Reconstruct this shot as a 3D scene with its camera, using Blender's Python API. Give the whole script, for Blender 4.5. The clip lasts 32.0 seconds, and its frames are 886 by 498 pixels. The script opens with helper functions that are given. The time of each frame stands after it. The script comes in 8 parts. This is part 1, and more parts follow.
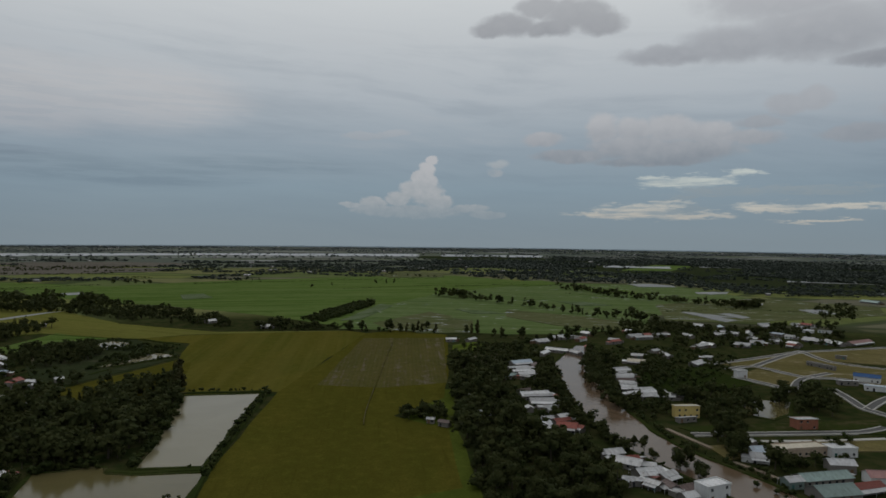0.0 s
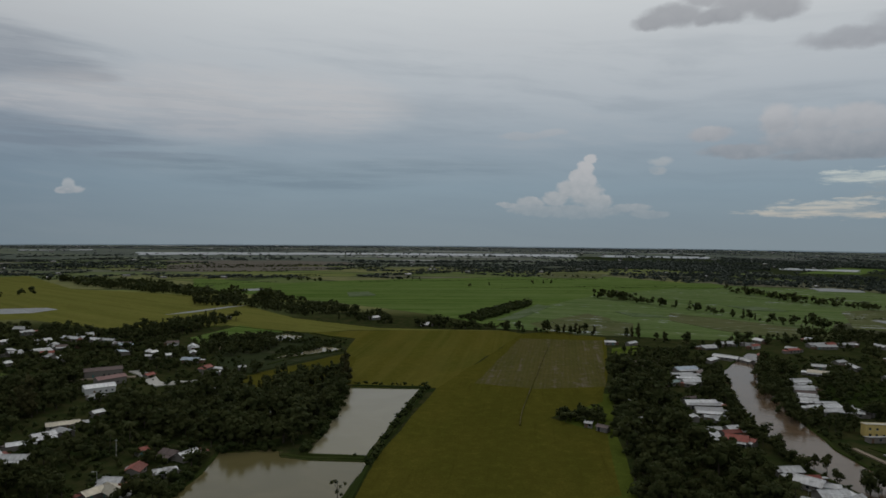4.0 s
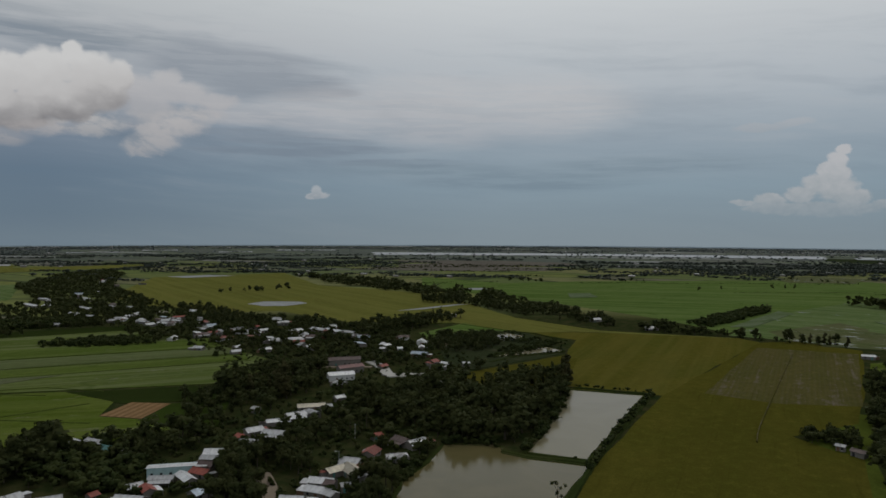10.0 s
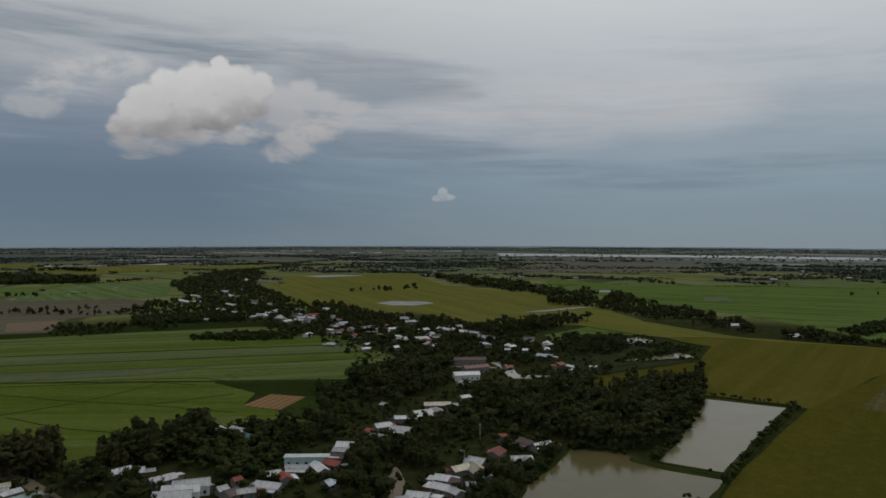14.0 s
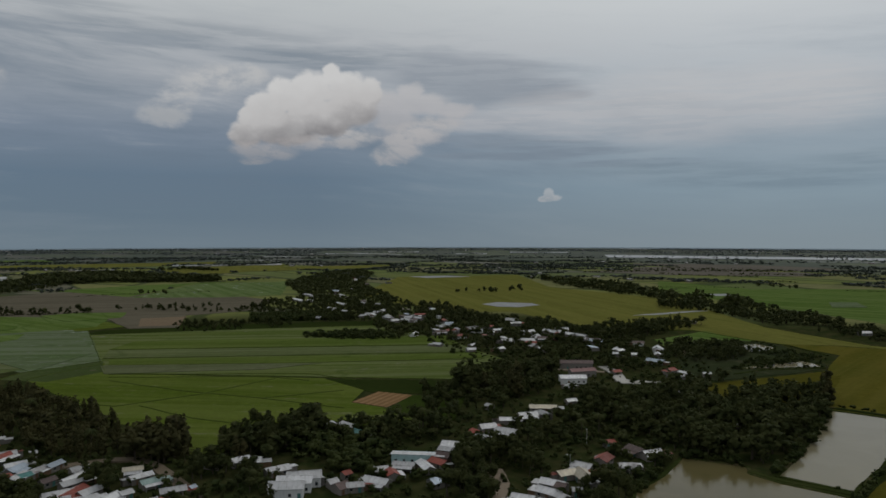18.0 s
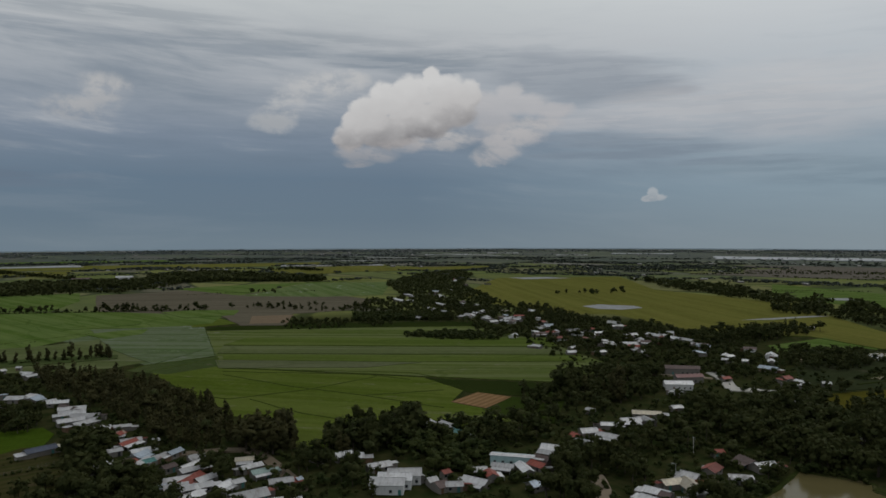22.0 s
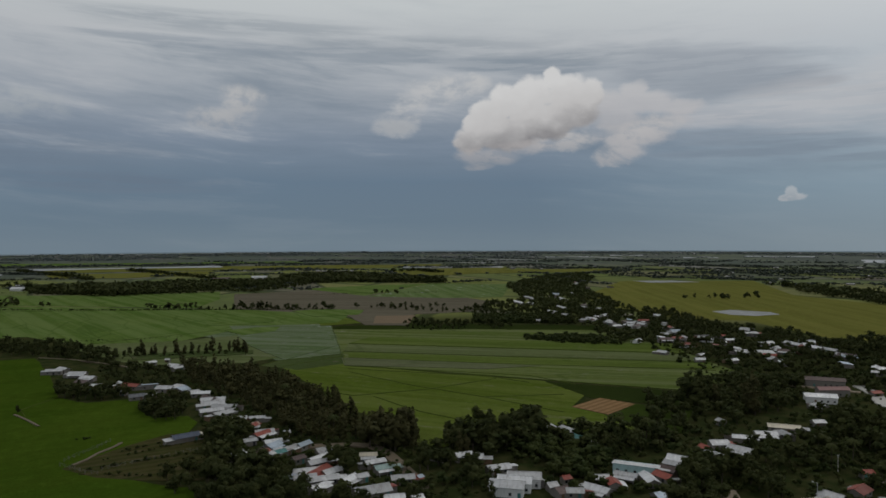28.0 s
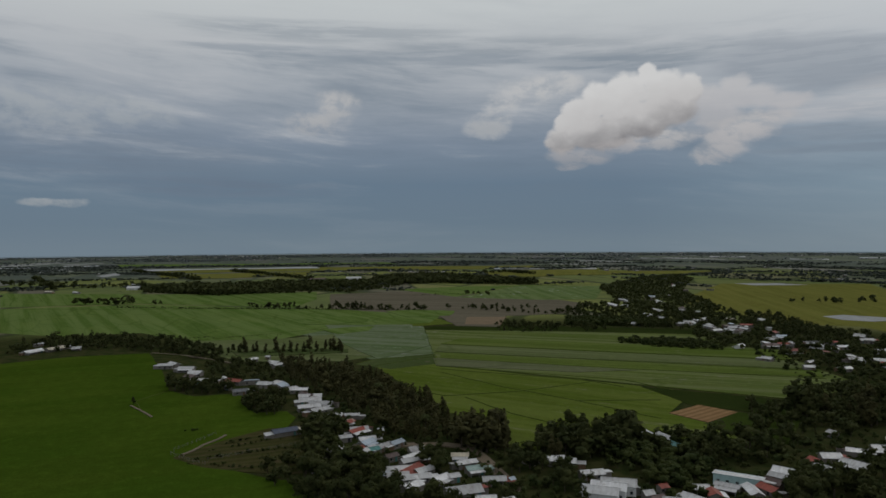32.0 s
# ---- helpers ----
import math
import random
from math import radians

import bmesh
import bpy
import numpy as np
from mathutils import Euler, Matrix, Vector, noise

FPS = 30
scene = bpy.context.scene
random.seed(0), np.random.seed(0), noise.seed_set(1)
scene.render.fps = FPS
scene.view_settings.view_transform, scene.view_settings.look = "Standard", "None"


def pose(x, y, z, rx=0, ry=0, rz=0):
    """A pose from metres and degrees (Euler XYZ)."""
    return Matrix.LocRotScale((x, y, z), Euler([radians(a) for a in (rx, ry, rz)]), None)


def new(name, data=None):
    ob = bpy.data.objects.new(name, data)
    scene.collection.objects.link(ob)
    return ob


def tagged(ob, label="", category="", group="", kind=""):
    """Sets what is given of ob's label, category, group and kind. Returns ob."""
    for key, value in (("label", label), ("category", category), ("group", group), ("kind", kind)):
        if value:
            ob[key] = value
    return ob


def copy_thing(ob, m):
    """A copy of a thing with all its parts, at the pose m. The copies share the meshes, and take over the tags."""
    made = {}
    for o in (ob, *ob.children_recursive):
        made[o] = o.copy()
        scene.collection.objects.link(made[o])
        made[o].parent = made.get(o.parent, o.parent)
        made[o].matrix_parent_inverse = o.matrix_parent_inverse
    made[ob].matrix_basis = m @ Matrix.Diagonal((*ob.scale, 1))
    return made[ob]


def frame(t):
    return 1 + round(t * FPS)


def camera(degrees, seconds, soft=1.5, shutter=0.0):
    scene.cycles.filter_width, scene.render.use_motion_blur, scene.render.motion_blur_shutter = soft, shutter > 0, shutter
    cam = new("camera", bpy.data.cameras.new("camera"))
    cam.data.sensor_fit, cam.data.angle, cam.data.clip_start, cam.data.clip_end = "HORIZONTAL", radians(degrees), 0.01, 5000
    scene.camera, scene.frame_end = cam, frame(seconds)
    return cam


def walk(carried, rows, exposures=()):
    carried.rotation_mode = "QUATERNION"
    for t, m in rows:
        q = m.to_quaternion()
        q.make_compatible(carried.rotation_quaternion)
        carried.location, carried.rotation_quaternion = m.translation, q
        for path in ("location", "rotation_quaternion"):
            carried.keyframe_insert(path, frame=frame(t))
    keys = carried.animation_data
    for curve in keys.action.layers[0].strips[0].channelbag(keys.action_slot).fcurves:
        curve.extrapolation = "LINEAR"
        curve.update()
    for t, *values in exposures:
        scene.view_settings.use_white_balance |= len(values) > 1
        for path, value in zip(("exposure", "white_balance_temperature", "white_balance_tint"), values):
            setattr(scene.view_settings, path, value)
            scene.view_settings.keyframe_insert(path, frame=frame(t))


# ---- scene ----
cam = camera(64.15, 32.0, soft=1.6)
PATH = [
    (0.0, pose(0, 0, 100, 88.767, -0.642, -0.018)),
    (1.0, pose(0, 0, 100, 88.730, -0.613, 2.884)),
    (2.0, pose(0, 0, 100, 88.701, -0.588, 6.126)),
    (3.0, pose(0, 0, 100, 88.680, -0.560, 9.384)),
    (3.5, pose(0, 0, 100, 88.672, -0.544, 11.017)),
    (4.5, pose(0, 0, 100, 88.657, -0.505, 14.275)),
    (5.5, pose(0, 0, 100, 88.636, -0.458, 17.461)),
    (6.0, pose(0, 0, 100, 88.627, -0.432, 18.994)),
    (7.0, pose(0, 0, 100, 88.613, -0.379, 21.942)),
    (8.0, pose(0, 0, 100, 88.610, -0.326, 24.808)),
    (9.0, pose(0, 0, 100, 88.611, -0.279, 27.625)),
    (10.0, pose(0, 0, 100, 88.611, -0.238, 30.404)),
    (11.0, pose(0, 0, 100, 88.616, -0.201, 33.055)),
    (12.0, pose(0, 0, 100, 88.632, -0.165, 35.530)),
    (13.0, pose(0, 0, 100, 88.655, -0.131, 38.055)),
    (14.0, pose(0, 0, 100, 88.678, -0.102, 40.532)),
    (14.5, pose(0, 0, 100, 88.690, -0.089, 41.730)),
    (15.5, pose(0, 0, 100, 88.716, -0.070, 43.905)),
    (16.5, pose(0, 0, 100, 88.741, -0.050, 45.948)),
    (17.0, pose(0, 0, 100, 88.750, -0.038, 46.988)),
    (18.0, pose(0, 0, 100, 88.762, -0.009, 49.047)),
    (19.0, pose(0, 0, 100, 88.768, 0.022, 51.131)),
    (20.0, pose(0, 0, 100, 88.780, 0.054, 53.193)),
    (21.0, pose(0, 0, 100, 88.808, 0.088, 55.173)),
    (22.0, pose(0, 0, 100, 88.853, 0.120, 57.062)),
    (23.0, pose(0, 0, 100, 88.900, 0.149, 58.921)),
    (24.0, pose(0, 0, 100, 88.935, 0.170, 60.633)),
    (25.0, pose(0, 0, 100, 88.960, 0.182, 62.244)),
    (25.5, pose(0, 0, 100, 88.972, 0.185, 63.043)),
    (26.5, pose(0, 0, 100, 88.999, 0.187, 64.507)),
    (27.5, pose(0, 0, 100, 89.032, 0.189, 65.963)),
    (28.0, pose(0, 0, 100, 89.048, 0.194, 66.760)),
    (29.0, pose(0, 0, 100, 89.079, 0.212, 68.435)),
    (30.0, pose(0, 0, 100, 89.109, 0.242, 70.176)),
    (31.0, pose(0, 0, 100, 89.145, 0.287, 72.088)),
    (32.0, pose(0, 0, 100, 89.188, 0.362, 74.141)),
]
walk(cam, PATH, [(0, 0.0), (17, 0.0), (25, 0.08), (32, 0.08)])

# ---- world: overcast sky with cloud banks ----
world = bpy.data.worlds.new("overcast_sky")
scene.world = world
world.use_nodes = True


class Nodes:
    """Short forms for building a node tree."""

    def __init__(self, tree):
        self.tree = tree

    def add(self, kind):
        return self.tree.nodes.new(kind)

    def put(self, socket, value):
        if isinstance(value, bpy.types.NodeSocket):
            self.tree.links.new(value, socket)
        elif value is not None:
            socket.default_value = value

    def m(self, op, a, b=None, c=None, clamp=False):
        n = self.add("ShaderNodeMath")
        n.operation, n.use_clamp = op, clamp
        for s, v in zip(n.inputs, (a, b, c)):
            self.put(s, v)
        return n.outputs[0]

    def v(self, op, a, b=None, c=None):
        n = self.add("ShaderNodeVectorMath")
        n.operation = op
        for s, v in zip(n.inputs, (a, b, c)):
            self.put(s, v)
        return n.outputs["Value"] if op in ("DOT_PRODUCT", "LENGTH") else n.outputs[0]

    def mix(self, fac, a, b, blend="MIX"):
        n = self.add("ShaderNodeMix")
        n.data_type, n.blend_type = "RGBA", blend
        self.put(n.inputs[0], fac)
        self.put(n.inputs[6], a)
        self.put(n.inputs[7], b)
        return n.outputs[2]

    def noise(self, vec, scale, detail=4.0, rough=0.5, out=0, distort=0.0):
        n = self.add("ShaderNodeTexNoise")
        self.put(n.inputs["Vector"], vec)
        n.inputs["Scale"].default_value = scale
        n.inputs["Detail"].default_value = detail
        n.inputs["Roughness"].default_value = rough
        n.inputs["Distortion"].default_value = distort
        return n.outputs[out]

    def ramp(self, fac, stops):
        n = self.add("ShaderNodeValToRGB")
        self.put(n.inputs[0], fac)
        e = n.color_ramp.elements
        while len(e) < len(stops):
            e.new(0.5)
        for el, (p, c) in zip(e, stops):
            el.position, el.color = p, (*c, 1) if len(c) == 3 else c
        return n.outputs[0]

    def span(self, x, lo, hi, a=0.0, b=1.0, smooth=True):
        n = self.add("ShaderNodeMapRange")
        n.interpolation_type = "SMOOTHSTEP" if smooth else "LINEAR"
        for s, v in zip(n.inputs, (x, lo, hi, a, b)):
            self.put(s, v)
        return n.outputs[0]


def lin(r, g, b):
    """Linear colour of an 8 bit display colour."""
    return tuple(((c / 255 + 0.055) / 1.055) ** 2.4 if c > 10 else c / 255 / 12.92 for c in (r, g, b))


SUN_ELEVATION, SUN_TURN = radians(48), radians(-12)
wt = world.node_tree
wt.nodes.clear()
w = Nodes(wt)
way = w.add("ShaderNodeTexCoord").outputs["Generated"]
xyz = w.add("ShaderNodeSeparateXYZ")
w.put(xyz.inputs[0], way)
az = w.m("MULTIPLY", w.m("ARCTAN2", w.m("MULTIPLY", xyz.outputs[0], -1), xyz.outputs[1]), 57.2958)
el = w.m("MULTIPLY_ADD", w.m("ARCSINE", xyz.outputs[2]), 57.2958, 0.38)
flat = w.add("ShaderNodeCombineXYZ")
w.put(flat.inputs[0], az)
w.put(flat.inputs[1], el)
flat = flat.outputs[0]

sky = w.add("ShaderNodeTexSky")
sky.sky_type, sky.sun_disc = "NISHITA", False
sky.sun_elevation, sky.sun_rotation = SUN_ELEVATION, SUN_TURN
clear = w.mix(1.0, sky.outputs[0], (0.1, 0.1, 0.1, 1), "MULTIPLY")

# cloud deck: bright towards the hidden sun, blue grey away from it
e01 = w.m("DIVIDE", el, 40, clamp=True)
bright = w.ramp(e01, [(0.0, lin(125, 138, 148)), (0.04, lin(125, 140, 152)), (0.10, lin(130, 147, 161)), (0.18, lin(142, 155, 168)), (0.28, lin(170, 177, 186)), (0.40, lin(189, 193, 199)), (0.5, lin(204, 207, 211)), (0.7, lin(198, 201, 204)), (1.0, lin(174, 177, 181))])
dim = w.ramp(e01, [(0.0, lin(106, 121, 134)), (0.04, lin(99, 116, 132)), (0.12, lin(97, 115, 134)), (0.2, lin(119, 131, 148)), (0.3, lin(149, 155, 165)), (0.38, lin(173, 176, 182)), (0.46, lin(184, 188, 192)), (0.6, lin(184, 187, 191)), (1.0, lin(166, 169, 174))])
turn = w.m("COSINE", w.m("MULTIPLY", w.m("ADD", az, 3), 0.0174533))
slow = w.noise(w.v("MULTIPLY", flat, (0.022, 0.05, 1)), 1.0, 3, 0.5)
away = w.m("ADD", w.span(turn, 0.96, 0.40, 0.0, 1.0), w.m("MULTIPLY", w.m("SUBTRACT", slow, 0.5), 0.5), clamp=True)
deck = w.mix(away, bright, dim)

# long wisps in the deck, flat and streaky low down
bent = w.v("ADD", flat, w.v("MULTIPLY", w.v("SUBTRACT", w.noise(w.v("MULTIPLY", flat, (0.03, 0.07, 1)), 1.0, 3, 0.5, out=1), (0.5, 0.5, 0.5)), (14, 5, 0)))
slant = w.add("ShaderNodeMapping")
slant.inputs["Rotation"].default_value = (0, 0, radians(-3.5))
w.put(slant.inputs[0], bent)
bent = slant.outputs[0]
wisp = w.noise(w.v("MULTIPLY", bent, (0.035, 0.20, 1)), 1.0, 7, 0.55)
fine = w.noise(w.v("MULTIPLY", bent, (0.10, 0.8, 1)), 1.0, 6, 0.6)
both = w.m("ADD", w.m("MULTIPLY", wisp, 0.55), w.m("MULTIPLY", fine, 0.45))
zone = w.m("MULTIPLY", w.span(el, 1.0, 6.5, 0.35, 1.0), w.span(el, 13.6, 17.0, 1.0, 0.16))
zone = w.m("MULTIPLY", zone, w.span(away, 0.0, 0.7, 0.35, 1.0))
dark_wisp = w.m("MULTIPLY", w.span(both, 0.53, 0.36), zone)
pale_wisp = w.m("MULTIPLY", w.span(both, 0.50, 0.68), w.m("MULTIPLY", zone, w.span(el, 3.0, 9.5, 0.2, 1.0)))
deck = w.mix(w.m("MULTIPLY", dark_wisp, 0.52), deck, (*lin(100, 115, 132), 1))
deck = w.mix(w.m("MULTIPLY", pale_wisp, 0.75), deck, (*lin(176, 178, 184), 1))
deck = w.mix(0.992, clear, deck)

# heaped clouds: union of lobes with ragged rims
ragged = w.noise(w.v("MULTIPLY", flat, (0.42, 0.6, 1)), 1.0, 7, 0.58, out=1)
warp = w.v("MULTIPLY", w.v("SUBTRACT", ragged, (0.5, 0.5, 0.5)), (2.6, 1.9, 0))
warped = w.v("ADD", flat, warp)
calm = w.v("ADD", flat, w.v("MULTIPLY", warp, (0.55, 0.45, 0)))
billow = w.noise(w.v("MULTIPLY", flat, (0.30, 0.5, 1)), 1.0, 5, 0.5)
drawn = w.noise(w.v("MULTIPLY", flat, (0.10, 1.3, 1)), 1.0, 6, 0.6, out=1)
streaky = w.v("ADD", flat, w.v("MULTIPLY", w.v("SUBTRACT", drawn, (0.5, 0.5, 0.5)), (9.0, 0.75, 0)))
film = w.noise(w.v("MULTIPLY", flat, (0.16, 1.9, 1)), 1.0, 6, 0.62)
torn = w.noise(w.v("MULTIPLY", bent, (0.45, 0.9, 1)), 1.0, 6, 0.6)


def lobes(items, point):
    least = None
    for a, e, ra, re in items:
        d = w.v("MULTIPLY_ADD", point, (1 / ra, 1 / re, 0), (-a / ra, -e / re, 0))
        d = w.v("DOT_PRODUCT", d, d)
        least = d if least is None else w.m("SMOOTH_MIN", least, d, 0.35)
    return least


def cloud(under, items, top, base, e0, e1, strong, soft, point=None, tear=0.0, lean=0.0, rag=None):
    """lean: how much sooner the shaded base begins per degree to the left."""
    d = lobes(items, point or warped)
    mask = w.m("MULTIPLY", w.span(d, 1.0 + soft, 1.0 - soft, 0.0, 1.0), strong)
    if tear:
        mask = w.m("MULTIPLY", mask, w.span(rag or torn, 0.5 - 0.19 * tear, 0.5 + 0.12 * tear, 1.0 - tear, 1.0))
    level = w.m("ADD", el, w.m("MULTIPLY", w.m("SUBTRACT", az, items[0][0]), lean)) if lean else el
    rise = w.m("ADD", w.span(level, e0, e1, 0.0, 1.0), w.m("MULTIPLY", w.m("SUBTRACT", billow, 0.5), 0.9), clamp=True)
    rim = w.m("MULTIPLY", w.span(d, 0.25, 1.0), 0.25)
    return w.mix(mask, under, w.mix(w.m("ADD", rise, rim, clamp=True), (*base, 1), (*top, 1)))


# cauliflower swellings for the heaps
def swellings(sizes):
    swell = None
    for size, weight in sizes:
        cell = w.add("ShaderNodeTexVoronoi")
        cell.feature, cell.inputs["Scale"].default_value, cell.inputs["Smoothness"].default_value = "SMOOTH_F1", 1.0, 0.35
        w.put(cell.inputs[0], w.v("MULTIPLY", calm, (1 / size, 1.25 / size, 1)))
        one = w.m("MULTIPLY", w.m("SUBTRACT", 0.62, cell.outputs["Distance"]), weight)
        swell = one if swell is None else w.m("ADD", swell, one)
    return swell


swell_large = swellings(((1.35, 0.6), (0.6, 0.28), (0.3, 0.12)))
swell_small = swellings(((0.75, 0.55), (0.36, 0.30), (0.18, 0.15)))


def heap(under, items, top, mid, base, e0, e1, lean, soft, strong, fade=None, swell=swell_large, relief=0.4):
    """Heaped cloud with a knobbly rim, lit from above and grey below."""
    d = w.m("SUBTRACT", lobes(items, calm), w.m("MULTIPLY", swell, 0.9))
    mask = w.m("MULTIPLY", w.span(d, 0.95 + soft, 0.95 - soft, 0.0, 1.0), strong)
    if fade:
        mask = w.m("MULTIPLY", mask, w.span(el, *fade))
    level = w.m("ADD", el, w.m("MULTIPLY", w.m("SUBTRACT", az, items[0][0]), lean))
    rise = w.m("ADD", w.span(level, e0, e1, 0.0, 1.0, smooth=False), w.m("MULTIPLY", swell, relief))
    rise = w.m("ADD", rise, w.m("MULTIPLY", w.m("SUBTRACT", billow, 0.5), 0.4), clamp=True)
    return w.mix(mask, under, w.ramp(rise, [(0.0, base), (0.45, mid), (1.0, top)]))


# grey lens and streaks
lensed = w.v("ADD", flat, w.v("MULTIPLY", w.v("SUBTRACT", drawn, (0.5, 0.5, 0.5)), (5.0, 1.5, 0)))
deck = cloud(deck, [(49.4, 13.1, 3.6, 1.5), (45.8, 12.5, 5.0, 1.9), (42.2, 11.8, 4.2, 1.2), (39.6, 11.4, 2.6, 0.4)], lin(148, 154, 164), lin(134, 142, 154), 9.6, 14.2, 1.0, 0.8, lensed, 0.25, rag=film)
deck = cloud(deck, [(44.6, 9.5, 4.0, 0.8), (39.0, 9.8, 5.5, 1.8), (31.0, 10.0, 7.0, 2.6), (23.0, 10.4, 7.0, 2.4)], lin(189, 187, 190), lin(178, 177, 183), 7, 11, 0.55, 0.98, lensed, 0.25, rag=film)
deck = cloud(deck, [(46.0, 8.0, 4.4, 0.35), (42.0, 7.5, 5.5, 0.4), (37.4, 6.9, 5.0, 0.3), (44.0, 6.6, 6.0, 0.3), (35.0, 5.9, 6.0, 0.3)], lin(128, 137, 150), lin(116, 128, 143), 6, 9, 0.7, 0.9, streaky, 0.6, rag=film)
deck = cloud(deck, [(59.0, 14.3, 7.5, 0.6), (70.0, 15.4, 10.0, 0.7), (84.0, 16.4, 11.0, 0.8)], lin(128, 137, 148), lin(112, 124, 138), 12, 18, 0.5, 0.95, streaky, 0.6, rag=film)
deck = cloud(deck, [(101.0, 7.0, 11.9, 1.8), (92.0, 4.6, 9.0, 0.8)], lin(112, 124, 140), lin(100, 113, 130), 4, 9, 0.7, 0.9, streaky, 0.6, rag=film)
deck = cloud(deck, [(104.0, 9.6, 5.0, 1.6), (98.0, 9.8, 3.2, 1.0)], lin(164, 168, 173), lin(146, 152, 160), 7, 12, 0.6, 0.9, tear=0.9)
deck = cloud(deck, [(57.0, 13.6, 4.5, 0.3), (63.0, 14.0, 5.0, 0.45), (70.0, 14.4, 6.0, 0.5), (79.0, 14.7, 7.0, 0.45), (88.0, 14.9, 7.0, 0.4)], lin(132, 141, 153), lin(118, 129, 143), 13, 16, 0.6, 0.9, lensed, 0.4, rag=film)
deck = cloud(deck, [(14.0, 5.6, 8.0, 0.7), (24.0, 4.6, 9.0, 0.9), (32.0, 5.4, 7.0, 0.6)], lin(126, 141, 154), lin(108, 124, 139), 3, 7, 0.6, 0.95, streaky, 0.55, rag=film)
# dark ragged banks beside the sun's side
deck = heap(deck, [(-5.0, 16.7, 2.2, 0.85), (-3.6, 16.3, 1.4, 0.6), (-10.4, 17.4, 2.6, 1.1), (-12.4, 16.7, 1.8, 0.9), (-8.4, 16.4, 2.2, 0.6), (-7.4, 17.9, 1.8, 0.7)], lin(162, 164, 170), lin(150, 152, 159), lin(134, 137, 145), 15, 18.4, 0.0, 0.65, 0.85)
deck = heap(deck, [(-17.6, 14.0, 3.4, 0.7), (-22.0, 14.5, 3.6, 1.2), (-28.0, 15.0, 5.0, 1.8), (-26.0, 17.4, 6.0, 1.4), (-36.0, 15.2, 6.0, 2.4), (-19.5, 18.6, 1.2, 0.6), (-32.0, 12.8, 3.0, 0.6)], lin(168, 170, 177), lin(154, 157, 165), lin(134, 137, 146), 12.4, 17.5, 0.0, 0.8, 0.85)
deck = heap(deck, [(-25.8, 10.0, 1.4, 0.7), (-27.6, 10.3, 1.2, 0.8), (-30.4, 7.7, 2.4, 0.6), (-24.0, 8.9, 1.6, 0.4), (-35.0, 9.0, 3.0, 0.9)], lin(164, 166, 173), lin(152, 155, 163), lin(140, 144, 153), 7.4, 11.0, 0.0, 0.6, 0.7)
deck = heap(deck, [(-12.6, 8.7, 1.3, 1.1), (-15.0, 8.6, 1.5, 0.9), (-17.6, 8.6, 1.8, 1.0), (-20.4, 8.2, 2.2, 0.9), (-23.4, 7.8, 2.2, 0.6), (-15.0, 7.2, 3.2, 0.9), (-19.4, 7.0, 3.4, 0.8), (-8.0, 7.9, 1.5, 0.5), (-10.2, 6.7, 2.8, 0.5), (-16.4, 6.2, 4.2, 0.4)], lin(178, 178, 183), lin(156, 158, 165), lin(128, 134, 144), 6.0, 9.8, 0.0, 0.6, 0.78)
deck = heap(deck, [(6.4, 8.1, 1.8, 0.3), (4.2, 8.4, 1.2, 0.25)], lin(170, 172, 178), lin(162, 165, 172), lin(150, 156, 164), 7.6, 8.8, 0.0, 0.6, 0.5)
# pale openings low in the sky and the grey bank between them
broken = w.noise(w.v("MULTIPLY", flat, (0.30, 1.7, 1)), 1.0, 9, 0.7, out=1)
shred = w.noise(w.v("MULTIPLY", flat, (0.22, 2.6, 1)), 1.0, 8, 0.66)
frayed = w.v("ADD", flat, w.v("MULTIPLY", w.v("SUBTRACT", broken, (0.5, 0.5, 0.5)), (7.0, 2.2, 0)))
deck = cloud(deck, [(-16.8, 4.6, 1.3, 0.40), (-18.6, 4.35, 1.8, 0.38), (-20.6, 4.7, 1.6, 0.30), (-22.8, 5.1, 1.4, 0.22)], lin(200, 205, 201), lin(186, 191, 189), 4, 6, 0.85, 0.95, frayed, 0.75, rag=shred)
deck = cloud(deck, [(-12.4, 2.0, 2.2, 0.24), (-15.4, 2.35, 2.6, 0.4), (-17.6, 2.9, 1.5, 0.28), (-19.6, 2.0, 2.4, 0.26), (-24.6, 2.6, 2.4, 0.28), (-29.6, 2.7, 3.4, 0.26), (-28.0, 1.6, 2.2, 0.14), (-36.0, 2.6, 4.0, 0.3)], lin(198, 193, 184), lin(184, 178, 170), 1.6, 3.2, 0.8, 0.95, frayed, 0.8, rag=shred)
deck = cloud(deck, [(-22.0, 3.75, 3.4, 0.32), (-18.6, 3.3, 1.3, 0.26), (-28.0, 3.9, 3.6, 0.28), (-19.0, 2.45, 1.0, 0.16)], lin(142, 151, 158), lin(134, 145, 153), 3, 4.4, 0.7, 0.9, frayed, 0.4)
